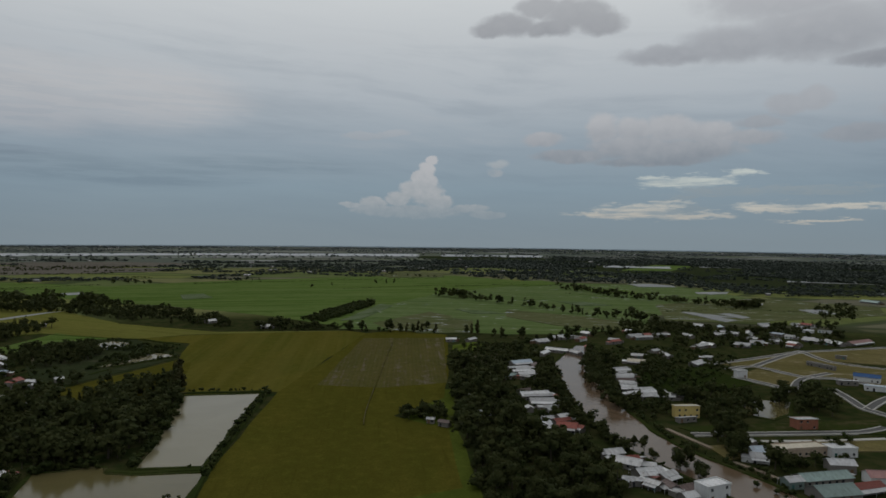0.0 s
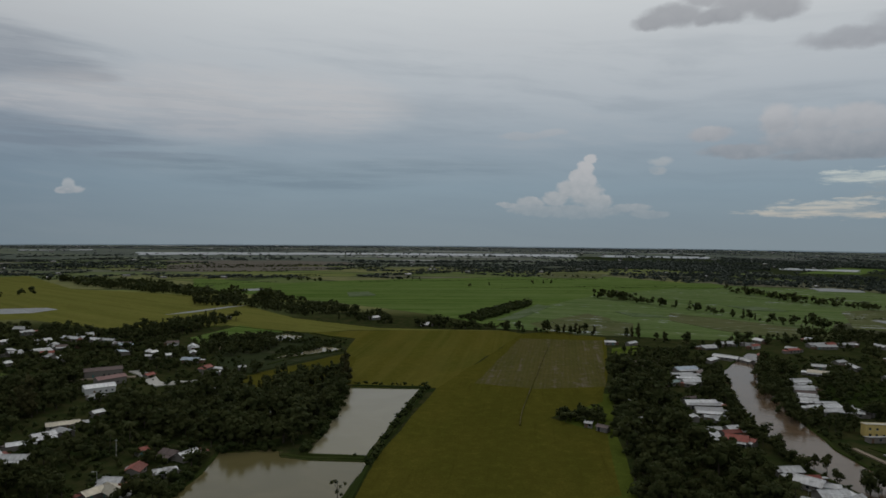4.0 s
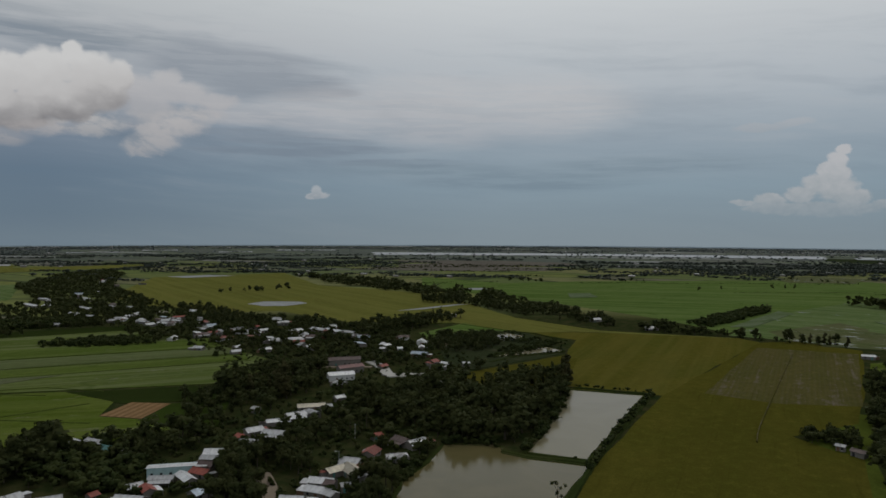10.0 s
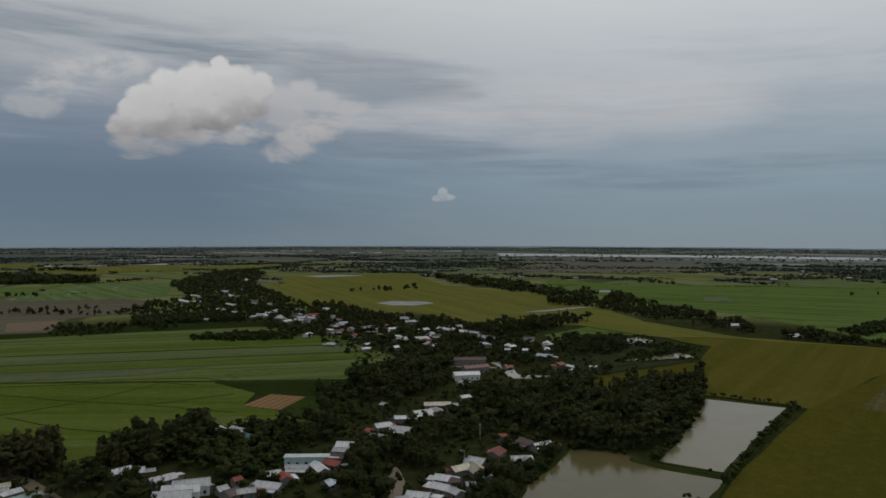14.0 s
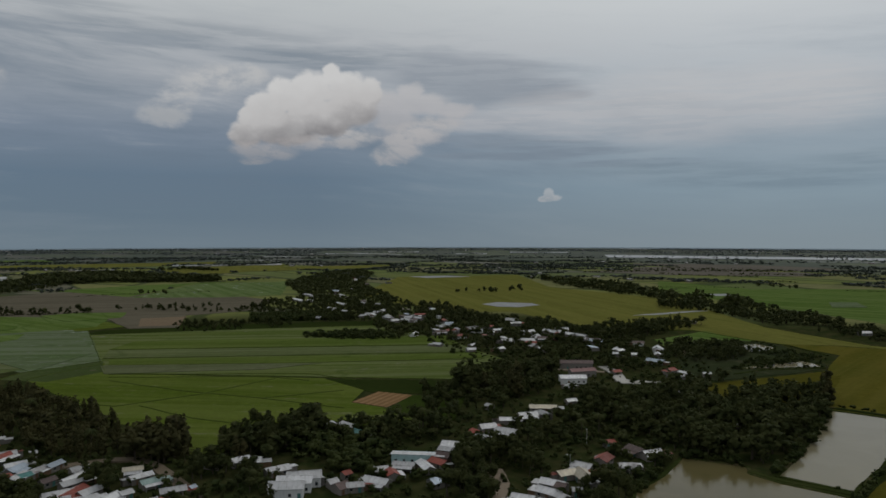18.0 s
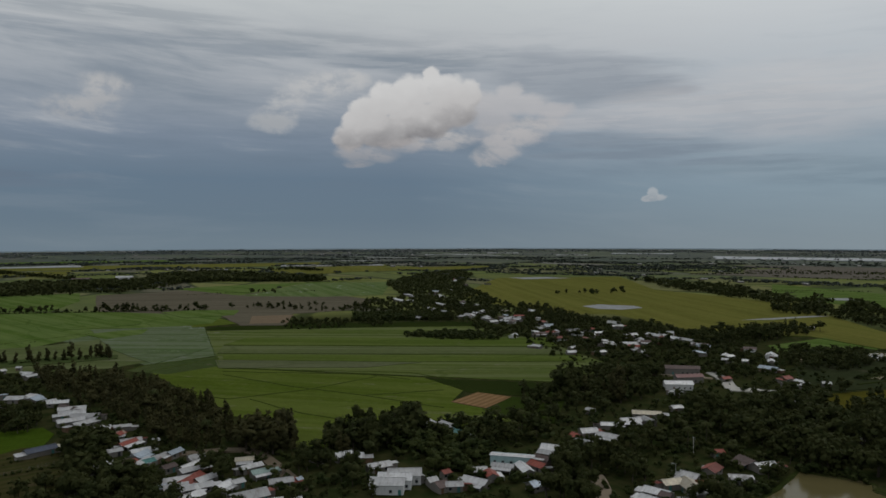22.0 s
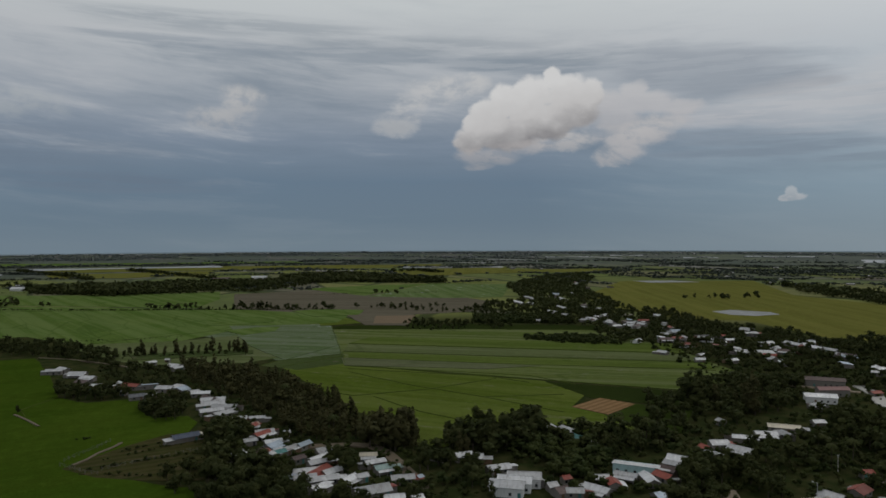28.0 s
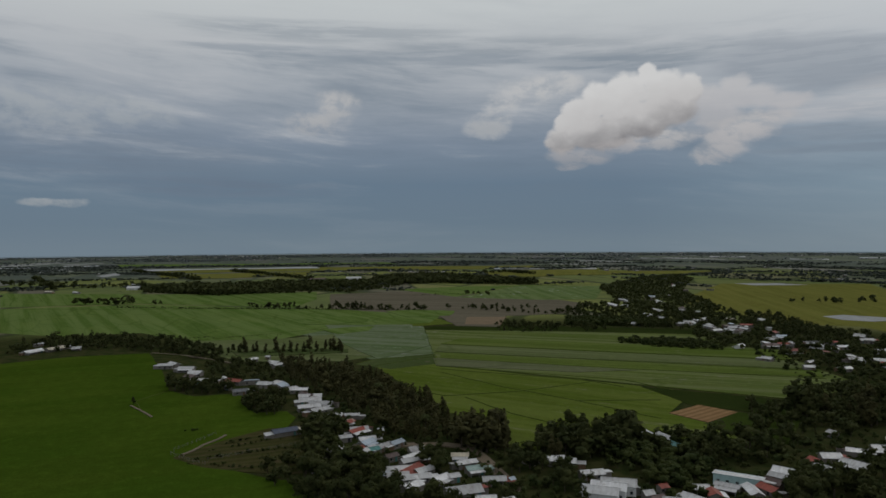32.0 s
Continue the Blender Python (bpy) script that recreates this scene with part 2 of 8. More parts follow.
# soft torn heaps
deck = cloud(deck, [(51.6, 8.3, 2.0, 1.0), (53.4, 6.7, 1.3, 0.8), (49.6, 8.9, 1.7, 0.8), (52.2, 7.4, 1.6, 0.9), (57.5, 8.1, 3.0, 0.8)], lin(180, 177, 178), lin(156, 156, 161), 5.5, 9.5, 0.8, 0.85, tear=0.6)
deck = cloud(deck, [(70.6, 9.4, 1.5, 1.0), (69.4, 10.6, 1.3, 1.0), (67.1, 12.0, 2.2, 1.0), (64.6, 12.4, 1.5, 0.8)], lin(182, 182, 185), lin(158, 161, 167), 8, 13, 0.9, 0.9, tear=0.85)
deck = cloud(deck, [(82.6, 10.8, 1.5, 1.3), (84.0, 9.6, 2.2, 0.8)], lin(178, 177, 179), lin(156, 158, 164), 8.5, 12, 0.85, 1.0, tear=0.8)
deck = cloud(deck, [(103.8, 3.1, 1.3, 0.3), (101.9, 3.15, 1.2, 0.3)], lin(158, 161, 166), lin(140, 146, 153), 2.6, 3.6, 0.7, 0.8, calm, 0.6)
deck = cloud(deck, [(-4.3, 6.05, 0.9, 0.3), (-4.1, 5.4, 0.6, 0.3)], lin(172, 175, 179), lin(158, 162, 168), 5.5, 6.3, 0.6, 0.85, calm, 0.5)

# the tower
deck = heap(deck, [(0.95, 6.15, 0.42, 0.36), (1.3, 5.5, 0.62, 0.6), (2.1, 5.0, 0.55, 0.5), (1.5, 4.6, 0.95, 0.75), (2.7, 4.0, 0.95, 0.7), (1.3, 3.6, 1.3, 0.85), (3.6, 3.2, 1.1, 0.65), (0.4, 2.9, 1.2, 0.6), (5.6, 2.9, 0.95, 0.42), (7.4, 2.6, 0.9, 0.22), (4.9, 2.2, 2.3, 0.45), (1.6, 2.1, 3.2, 0.55), (-2.2, 2.4, 1.5, 0.35), (-3.6, 1.9, 1.4, 0.3)], lin(183, 182, 186), lin(163, 166, 171), lin(138, 146, 154), 1.2, 6.4, 0.0, 0.42, 0.8, (0.9, 3.6, 0.25, 1.0), swell_small, 0.55)
# the great heap and its tail
deck = cloud(deck, [(52.9, 6.5, 1.2, 0.6), (51.6, 7.4, 1.3, 0.8), (50.2, 8.3, 1.5, 0.8), (48.8, 9.2, 1.6, 0.8), (52.8, 8.4, 1.8, 0.9)], lin(172, 170, 174), lin(156, 156, 162), 5.6, 9.6, 0.62, 0.95, tear=0.5)
deck = heap(deck, [(50.6, 10.7, 2.0, 0.75), (48.2, 10.3, 1.6, 0.5), (51.6, 11.5, 1.1, 0.85), (53.4, 10.6, 2.2, 1.0), (55.4, 10.5, 2.4, 1.4), (53.0, 9.4, 1.8, 0.8)], lin(184, 182, 185), lin(174, 172, 176), lin(160, 160, 165), 8.6, 12.0, 0.0, 0.7, 0.72, None, swell_large, 0.25)
deck = heap(deck, [(64.5, 8.1, 1.4, 1.0), (63.9, 9.2, 1.2, 1.1), (62.9, 10.1, 1.5, 1.3), (61.6, 11.2, 1.4, 1.35), (61.6, 8.6, 2.6, 1.3), (59.7, 11.5, 1.7, 1.5), (58.0, 12.8, 0.8, 0.8), (58.8, 9.5, 2.8, 1.4), (56.6, 11.5, 1.8, 1.4), (56.4, 10.2, 2.2, 1.1), (55.0, 11.5, 1.1, 1.1)], lin(198, 197, 199), lin(181, 179, 181), lin(122, 120, 124), 7.0, 11.6, 0.2, 0.38, 0.97, None, swell_large, 0.22)
deck = cloud(deck, [(64.2, 6.9, 1.4, 0.6), (62.6, 6.8, 1.8, 0.6), (60.2, 7.5, 2.0, 0.5), (63.8, 6.1, 1.2, 0.25)], lin(170, 166, 168), lin(150, 149, 154), 5.8, 7.6, 0.6, 0.95, calm, 0.4)
deck = cloud(deck, [(40.5, 3.3, 0.85, 0.25), (40.55, 3.65, 0.42, 0.36), (41.1, 3.25, 0.4, 0.2)], lin(180, 181, 185), lin(154, 158, 165), 3.0, 4.0, 0.8, 0.6, calm, 0.3)

# below the horizon the light of the land itself
deck = w.mix(w.span(el, -0.5, -2.0), deck, (0.05, 0.055, 0.04, 1))
deck = w.mix(1.0, deck, (1.0, 1.01, 0.985, 1), "MULTIPLY")
back = w.add("ShaderNodeBackground")
w.put(back.inputs[0], deck)
back.inputs[1].default_value = 1.0
wt.links.new(back.outputs[0], w.add("ShaderNodeOutputWorld").inputs[0])

sun = new("sun", bpy.data.lights.new("sun", "SUN"))
sun.data.energy, sun.data.angle, sun.data.color = 0.4, radians(20), (1.0, 0.97, 0.92)
sun.matrix_world = pose(0, 0, 300) @ Matrix.Rotation(-SUN_TURN, 4, "Z") @ Matrix.Rotation(radians(90) + SUN_ELEVATION - radians(180), 4, "X")

# ---- materials ----
def base_mat(name, rough=0.8, spec=0.3, metal=0.0):
    mat = bpy.data.materials.new(name)
    mat.use_nodes = True
    n = Nodes(mat.node_tree)
    bsdf = mat.node_tree.nodes["Principled BSDF"]
    bsdf.inputs["Roughness"].default_value = rough
    bsdf.inputs["Specular IOR Level"].default_value = spec
    bsdf.inputs["Metallic"].default_value = metal
    pos = n.add("ShaderNodeTexCoord").outputs["Object"]
    return mat, n, bsdf, pos


def bumped(n, bsdf, height, strength, distance):
    b = n.add("ShaderNodeBump")
    b.inputs["Strength"].default_value, b.inputs["Distance"].default_value = strength, distance
    n.put(b.inputs["Height"], height)
    n.put(bsdf.inputs["Normal"], b.outputs[0])


def crop_mat(name, c_main, c_alt, c_soil, turn=0.0, rows=0.0, row_gap=1.2, bare=0.0, wet=0.0, streak=4.0, bands=0.0):
    """Growing crop: tufts, broad patches, sowing streaks along one direction, bare soil and standing water."""
    mat, n, bsdf, pos = base_mat(name, 0.9, 0.0)
    spin = n.add("ShaderNodeMapping")
    spin.inputs["Rotation"].default_value = (0, 0, radians(turn))
    n.put(spin.inputs[0], pos)
    pos = spin.outputs[0]
    along = n.v("MULTIPLY", pos, (0.004, 0.012 * streak, 1))
    hair = n.noise(n.v("MULTIPLY", pos, (0.012, 0.55, 1)), 1.0, 4, 0.6)
    clump = n.noise(pos, 0.16, 6, 0.68)
    plot = n.add("ShaderNodeTexVoronoi")
    plot.inputs["Scale"].default_value = 1.0
    n.put(plot.inputs[0], n.v("MULTIPLY", pos, (1 / 95, 1 / 34, 1)))
    tone = n.add("ShaderNodeSeparateColor")
    n.put(tone.inputs[0], plot.outputs["Color"])
    broad = n.noise(pos, 0.018, 4, 0.55, distort=0.5)
    band = n.noise(along, 1.0, 5, 0.6)
    tuft = n.noise(pos, 0.9, 3, 0.7)
    mixed = n.m("ADD", n.m("ADD", n.m("MULTIPLY", broad, 0.45), n.m("MULTIPLY", band, 0.45)), n.m("MULTIPLY", tone.outputs[0], 0.1))
    col = n.mix(n.span(mixed, 0.36, 0.64), (*c_main, 1), (*c_alt, 1))
    col = n.mix(n.m("MULTIPLY", tone.outputs[1], 0.28), col, (*(c * 0.55 for c in c_main), 1))
    col = n.mix(n.span(tuft, 0.3, 0.75, 0.4, 0.0), col, (*(c * 0.45 for c in c_main), 1))
    col = n.mix(n.span(clump, 0.34, 0.62, 0.38, 0.0), col, (*(c * 0.5 for c in c_alt), 1))
    col = n.mix(n.span(hair, 0.56, 0.74, 0.0, 0.4), col, (*(c * 0.45 for c in c_alt), 1))
    col = n.mix(n.span(clump, 0.54, 0.76, 0.0, 0.35), col, (*(c * 1.35 for c in c_alt), 1))
    if bands:
        pale = tuple((1 - bands * 0.6) * a * 1.1 + bands * 0.6 * b for a, b in zip(c_alt, c_soil))
        strip = n.noise(n.v("MULTIPLY", pos, (0.0016, 0.085, 1)), 1.0, 5, 0.62)
        col = n.mix(n.span(strip, 0.40, 0.60, 0.0, bands), col, (*pale, 1))
        line = n.add("ShaderNodeTexVoronoi")
        line.feature, line.inputs["Scale"].default_value = "DISTANCE_TO_EDGE", 1.0
        n.put(line.inputs[0], n.v("MULTIPLY", pos, (1 / 130, 1 / 28, 1)))
        col = n.mix(n.span(line.outputs["Distance"], 0.03, 0.006, 0, 0.45 if bands > 0.38 else 0.0), col, (*(c * 0.6 for c in c_main), 1))
    if rows:
        wave = n.add("ShaderNodeTexWave")
        wave.bands_direction = "Y"
        wave.inputs["Scale"].default_value = 0.314 / row_gap
        wave.inputs["Distortion"].default_value = 0.6
        n.put(wave.inputs[0], pos)
        col = n.mix(n.m("MULTIPLY", wave.outputs["Fac"], rows), col, (*c_soil, 1))
    if bare:
        gap = n.m("ADD", n.m("MULTIPLY", n.noise(along, 2.3, 6, 0.7), 0.6), n.m("MULTIPLY", n.noise(pos, 0.12, 5, 0.65), 0.4))
        col = n.mix(n.span(gap, 0.58 - 0.14 * bare, 0.70 - 0.1 * bare), col, (*c_soil, 1))
    n.put(bsdf.inputs["Base Color"], col)
    bumped(n, bsdf, tuft, 0.6, 0.35)
    if wet:
        pool = n.m("ADD", n.m("MULTIPLY", n.noise(along, 1.4, 5, 0.6), 0.55), n.m("MULTIPLY", n.noise(pos, 0.05, 5, 0.6), 0.45))
        pool = n.span(pool, 0.62 - 0.22 * wet, 0.74 - 0.2 * wet)
        n.put(bsdf.inputs["Roughness"], n.span(pool, 0, 1, 0.85, 0.12))
        n.put(bsdf.inputs["Specular IOR Level"], n.span(pool, 0, 1, 0.0, 0.5))
    return mat


m_rice_olive = crop_mat("rice_olive", (0.087, 0.085, 0.014), (0.109, 0.097, 0.017), (0.100, 0.080, 0.046), 84, 0.0, streak=5)
m_rice_ripe = crop_mat("rice_ripe", (0.098, 0.100, 0.018), (0.124, 0.110, 0.020), (0.110, 0.085, 0.046), 84, streak=5, bands=0.35)
m_rice_gold = crop_mat("rice_gold", (0.140, 0.148, 0.035), (0.170, 0.166, 0.041), (0.120, 0.095, 0.046), 26, streak=6, bare=0.1, bands=0.35)
m_rice_mud = crop_mat("rice_mud", (0.092, 0.090, 0.025), (0.112, 0.098, 0.032), (0.135, 0.115, 0.080), 87, 0.1, 3.0, bare=0.45, streak=8)
m_rice_green = crop_mat("rice_green", (0.084, 0.144, 0.029), (0.122, 0.174, 0.043), (0.17, 0.19, 0.11), -16, streak=7, bands=0.5)
m_rice_bright = crop_mat("rice_bright", (0.082, 0.120, 0.016), (0.112, 0.142, 0.026), (0.16, 0.16, 0.085), -43, streak=3, bare=0.2, bands=0.37)
m_rice_vivid = crop_mat("rice_vivid", (0.044, 0.082, 0.008), (0.062, 0.098, 0.011), (0.1, 0.09, 0.04), -95, streak=4)
m_rice_stripe = crop_mat("rice_stripe", (0.084, 0.126, 0.022), (0.118, 0.146, 0.038), (0.18, 0.18, 0.125), -54, 0.08, 9.0, bare=0.2, streak=4, bands=0.6)
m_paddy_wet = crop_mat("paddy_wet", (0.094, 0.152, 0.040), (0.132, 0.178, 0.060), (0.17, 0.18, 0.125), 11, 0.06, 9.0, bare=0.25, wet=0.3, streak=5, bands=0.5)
m_paddy_grey = crop_mat("paddy_grey", (0.092, 0.142, 0.048), (0.130, 0.165, 0.085), (0.17, 0.18, 0.145), -54, 0.06, 8.0, bare=0.35, wet=0.15, streak=5, bands=0.6)
m_paddy_mud = crop_mat("paddy_mud", (0.092, 0.122, 0.040), (0.122, 0.128, 0.058), (0.145, 0.128, 0.085), 11, 0.1, 7.0, bare=0.45, wet=0.4, streak=7, bands=0.4)
m_mud_brown = crop_mat("mud_brown", (0.115, 0.105, 0.074), (0.138, 0.122, 0.088), (0.16, 0.14, 0.10), -58, 0.3, 5.0, bare=0.4, streak=9, bands=0.4)
m_mud_lilac = crop_mat("mud_lilac", (0.155, 0.138, 0.118), (0.185, 0.165, 0.14), (0.11, 0.11, 0.07), -5, 0.2, 30.0, bare=0.35, streak=3)
m_strip_bright = crop_mat("strip_bright", (0.084, 0.128, 0.020), (0.108, 0.142, 0.030), (0.15, 0.16, 0.09), -54, 0.06, 7.0, bare=0.15, streak=6, bands=0.4)
m_strip_pale = crop_mat("strip_pale", (0.100, 0.132, 0.042), (0.124, 0.146, 0.058), (0.16, 0.165, 0.11), -54, 0.06, 8.0, bare=0.25, streak=6, bands=0.5)
m_mud_lilac_wet = crop_mat("mud_lilac_wet", (0.112, 0.132, 0.060), (0.135, 0.142, 0.080), (0.10, 0.13, 0.05), -54, 0.06, 8.0, bare=0.3, streak=6, bands=0.4)
m_mud_pink = crop_mat("mud_pink", (0.22, 0.165, 0.11), (0.25, 0.19, 0.13), (0.17, 0.13, 0.085), -58, 0.4, 6.0, bare=0.3)
m_mud_orange = crop_mat("mud_orange", (0.32, 0.19, 0.095), (0.36, 0.225, 0.12), (0.14, 0.09, 0.04), -113, 0.75, 4.6, bare=0.1, streak=8)
m_crop_dark = crop_mat("crop_dark", (0.020, 0.037, 0.007), (0.032, 0.048, 0.010), (0.04, 0.04, 0.018), -48, 0.35, 3.0, streak=6)
m_crop_green = crop_mat("crop_green", (0.034, 0.058, 0.010), (0.046, 0.070, 0.013), (0.05, 0.05, 0.02), -48, 0.2, 4.0, streak=6)
m_garden = crop_mat("garden", (0.035, 0.046, 0.013), (0.055, 0.054, 0.018), (0.085, 0.066, 0.036), -96, 0.35, 6.0, bare=0.4, streak=8)
m_dry_grass = crop_mat("dry_grass", (0.14, 0.125, 0.045), (0.20, 0.165, 0.075), (0.26, 0.22, 0.15), 20, bare=0.5, streak=2)
m_grass = crop_mat("grass", (0.060, 0.090, 0.027), (0.085, 0.105, 0.040), (0.120, 0.100, 0.071), 0, bare=0.2, streak=2)
m_bank = crop_mat("bank", (0.03, 0.045, 0.012), (0.05, 0.06, 0.018), (0.09, 0.07, 0.04), 0, bare=0.3, streak=1)

m_dyke = crop_mat("dyke", (0.080, 0.112, 0.024), (0.095, 0.122, 0.028), (0.09, 0.08, 0.04), 0, streak=1)
m_rice_edge = crop_mat("rice_edge", (0.078, 0.104, 0.017), (0.092, 0.112, 0.020), (0.100, 0.090, 0.052), 84, streak=4)
m_scrub = crop_mat("scrub", (0.032, 0.045, 0.020), (0.048, 0.056, 0.026), (0.06, 0.06, 0.035), 0, bare=0.3, streak=1)
m_flood = crop_mat("flood", (0.35, 0.36, 0.36), (0.40, 0.41, 0.41), (0.22, 0.23, 0.19), 26, wet=0.25, streak=3)


def ground_mat():
    """Patchwork of far plots, many of them flooded, greyed with distance in place of haze, with dark dykes; scrub close
    by.
    """
    mat, n, bsdf, pos = base_mat("farmland", 0.9, 0.0)
    cells = []
    for turn, sx, sy in ((35, 340, 130), (-20, 900, 420)):
        spin = n.add("ShaderNodeMapping")
        spin.inputs["Rotation"].default_value = (0, 0, radians(turn))
        spin.inputs["Scale"].default_value = (1 / sx, 1 / sy, 1)
        n.put(spin.inputs[0], n.v("ADD", pos, n.v("MULTIPLY", n.noise(pos, 0.004, 3, 0.5, out=1), (60, 60, 0))))
        cell = n.add("ShaderNodeTexVoronoi")
        cell.inputs["Scale"].default_value = 1.0
        n.put(cell.inputs[0], spin.outputs[0])
        pick = n.add("ShaderNodeSeparateColor")
        n.put(pick.inputs[0], cell.outputs["Color"])
        cells.append((pick, spin))
    small, spin = cells[0]
    large = cells[1][0]
    dry = n.ramp(small.outputs[0], [(0.0, (0.135, 0.165, 0.055)), (0.3, (0.19, 0.20, 0.062)), (0.5, (0.12, 0.15, 0.055)), (0.7, (0.19, 0.195, 0.07)), (1.0, (0.15, 0.135, 0.11))])
    damp_hazed = n.ramp(small.outputs[0], [(0.0, (0.035, 0.05, 0.038)), (0.3, (0.05, 0.064, 0.046)), (0.5, (0.10, 0.115, 0.06)), (0.62, (0.04, 0.055, 0.042)), (0.8, (0.095, 0.09, 0.08)), (0.9, (0.05, 0.065, 0.05)), (0.96, (0.24, 0.245, 0.235)), (1.0, (0.26, 0.265, 0.255))])
    soaked_hazed = n.m("MULTIPLY", n.m("GREATER_THAN", large.outputs[1], 0.6), n.span(n.v("LENGTH", pos), 1500, 2300))
    # past two kilometres all plots take the greyer tones: haze put into the colour
    soaked_hazed = n.m("MAXIMUM", soaked_hazed, n.span(n.v("LENGTH", pos), 2100, 2900))
    col = n.mix(soaked_hazed, dry, damp_hazed)
    edge = n.add("ShaderNodeTexVoronoi")
    edge.feature = "DISTANCE_TO_EDGE"
    edge.inputs["Scale"].default_value = 1.0
    n.put(edge.inputs[0], spin.outputs[0])
    col = n.mix(n.span(edge.outputs["Distance"], 0.05, 0.02, 0, 0.75), col, (0.035, 0.048, 0.024, 1))
    col = n.mix(n.span(n.noise(pos, 0.02, 5, 0.6), 0.35, 0.65, 0, 0.4), col, (0.07, 0.085, 0.045, 1))
    near = n.span(n.v("LENGTH", pos), 820, 950)
    scrub = n.mix(n.span(n.noise(pos, 0.11, 5, 0.6), 0.35, 0.65), (0.022, 0.032, 0.010, 1), (0.045, 0.045, 0.018, 1))
    n.put(bsdf.inputs["Base Color"], n.mix(near, scrub, col))
    n.put(bsdf.inputs["Specular IOR Level"], n.m("MULTIPLY", soaked_hazed, 0.06))
    n.put(bsdf.inputs["Roughness"], n.span(soaked_hazed, 0, 1, 0.9, 0.7))
    return mat


m_ground = ground_mat()


def water_mat(name, c1, c2, rough=0.08, ripple=0.08, gloss=0.3):
    mat, n, bsdf, pos = base_mat(name, rough, gloss)
    bsdf.inputs["IOR"].default_value = 1.33
    n.put(bsdf.inputs["Base Color"], n.mix(n.span(n.noise(pos, 0.03, 5, 0.55, distort=0.8), 0.35, 0.65), (*c1, 1), (*c2, 1)))
    bumped(n, bsdf, n.noise(pos, 0.8, 3, 0.5), ripple, 0.25)
    return mat


m_pond = water_mat("pond_water", (0.185, 0.165, 0.098), (0.205, 0.182, 0.112), 0.14, 0.14)
m_pond_brown = water_mat("pond_water_brown", (0.100, 0.086, 0.034), (0.122, 0.103, 0.044), 0.12)
m_river = water_mat("river_water", (0.112, 0.076, 0.046), (0.136, 0.094, 0.060), 0.14, 0.15)
# pale grey base: part of the sky's reflection is put into the water colour
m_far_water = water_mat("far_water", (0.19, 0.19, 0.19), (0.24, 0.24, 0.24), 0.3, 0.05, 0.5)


def leaf_mat(name, c1, c2, c3, sheen=0.04):
    mat, n, bsdf, pos = base_mat(name, 0.75, sheen)
    geo = n.add("ShaderNodeNewGeometry")
    place = geo.outputs["Position"]
    tree = n.noise(place, 0.16, 2, 0.5)
    col = n.mix(n.span(tree, 0.36, 0.62), (*c1, 1), (*c2, 1))
    col = n.mix(n.m("MULTIPLY", geo.outputs["Random Per Island"], 0.22), col, (*c3, 1))
    n.put(bsdf.inputs["Base Color"], col)
    thin = n.add("ShaderNodeBsdfTranslucent")
    n.put(thin.inputs[0], col)
    both = n.add("ShaderNodeMixShader")
    both.inputs[0].default_value = 0.22
    mat.node_tree.links.new(bsdf.outputs[0], both.inputs[1])
    mat.node_tree.links.new(thin.outputs[0], both.inputs[2])
    mat.node_tree.links.new(both.outputs[0], mat.node_tree.nodes["Material Output"].inputs[0])
    return mat


m_leaf = leaf_mat("foliage", (0.040, 0.051, 0.018), (0.059, 0.066, 0.023), (0.073, 0.079, 0.029))
m_leaf_tall = leaf_mat("foliage_tall", (0.056, 0.058, 0.024), (0.078, 0.074, 0.030), (0.092, 0.084, 0.036))
m_leaf_bush = leaf_mat("foliage_bush", (0.034, 0.049, 0.016), (0.054, 0.066, 0.020), (0.070, 0.079, 0.026))
# far foliage: bluer and paler with distance, the haze put into its colour
m_leaf_mid_hazed = leaf_mat("foliage_mid_hazed", (0.056, 0.071, 0.058), (0.069, 0.084, 0.067), (0.078, 0.093, 0.073), 0.2)
m_leaf_far_hazed = leaf_mat("foliage_far_hazed", (0.092, 0.110, 0.112), (0.108, 0.124, 0.126), (0.116, 0.132, 0.132), 0.3)


def bark_mat():
    mat, n, bsdf, pos = base_mat("bark", 0.9, 0.2)
    n.put(bsdf.inputs["Base Color"], n.mix(n.noise(pos, 6, 4, 0.6), (0.045, 0.036, 0.027, 1), (0.10, 0.085, 0.065, 1)))
    return mat


m_bark = bark_mat()


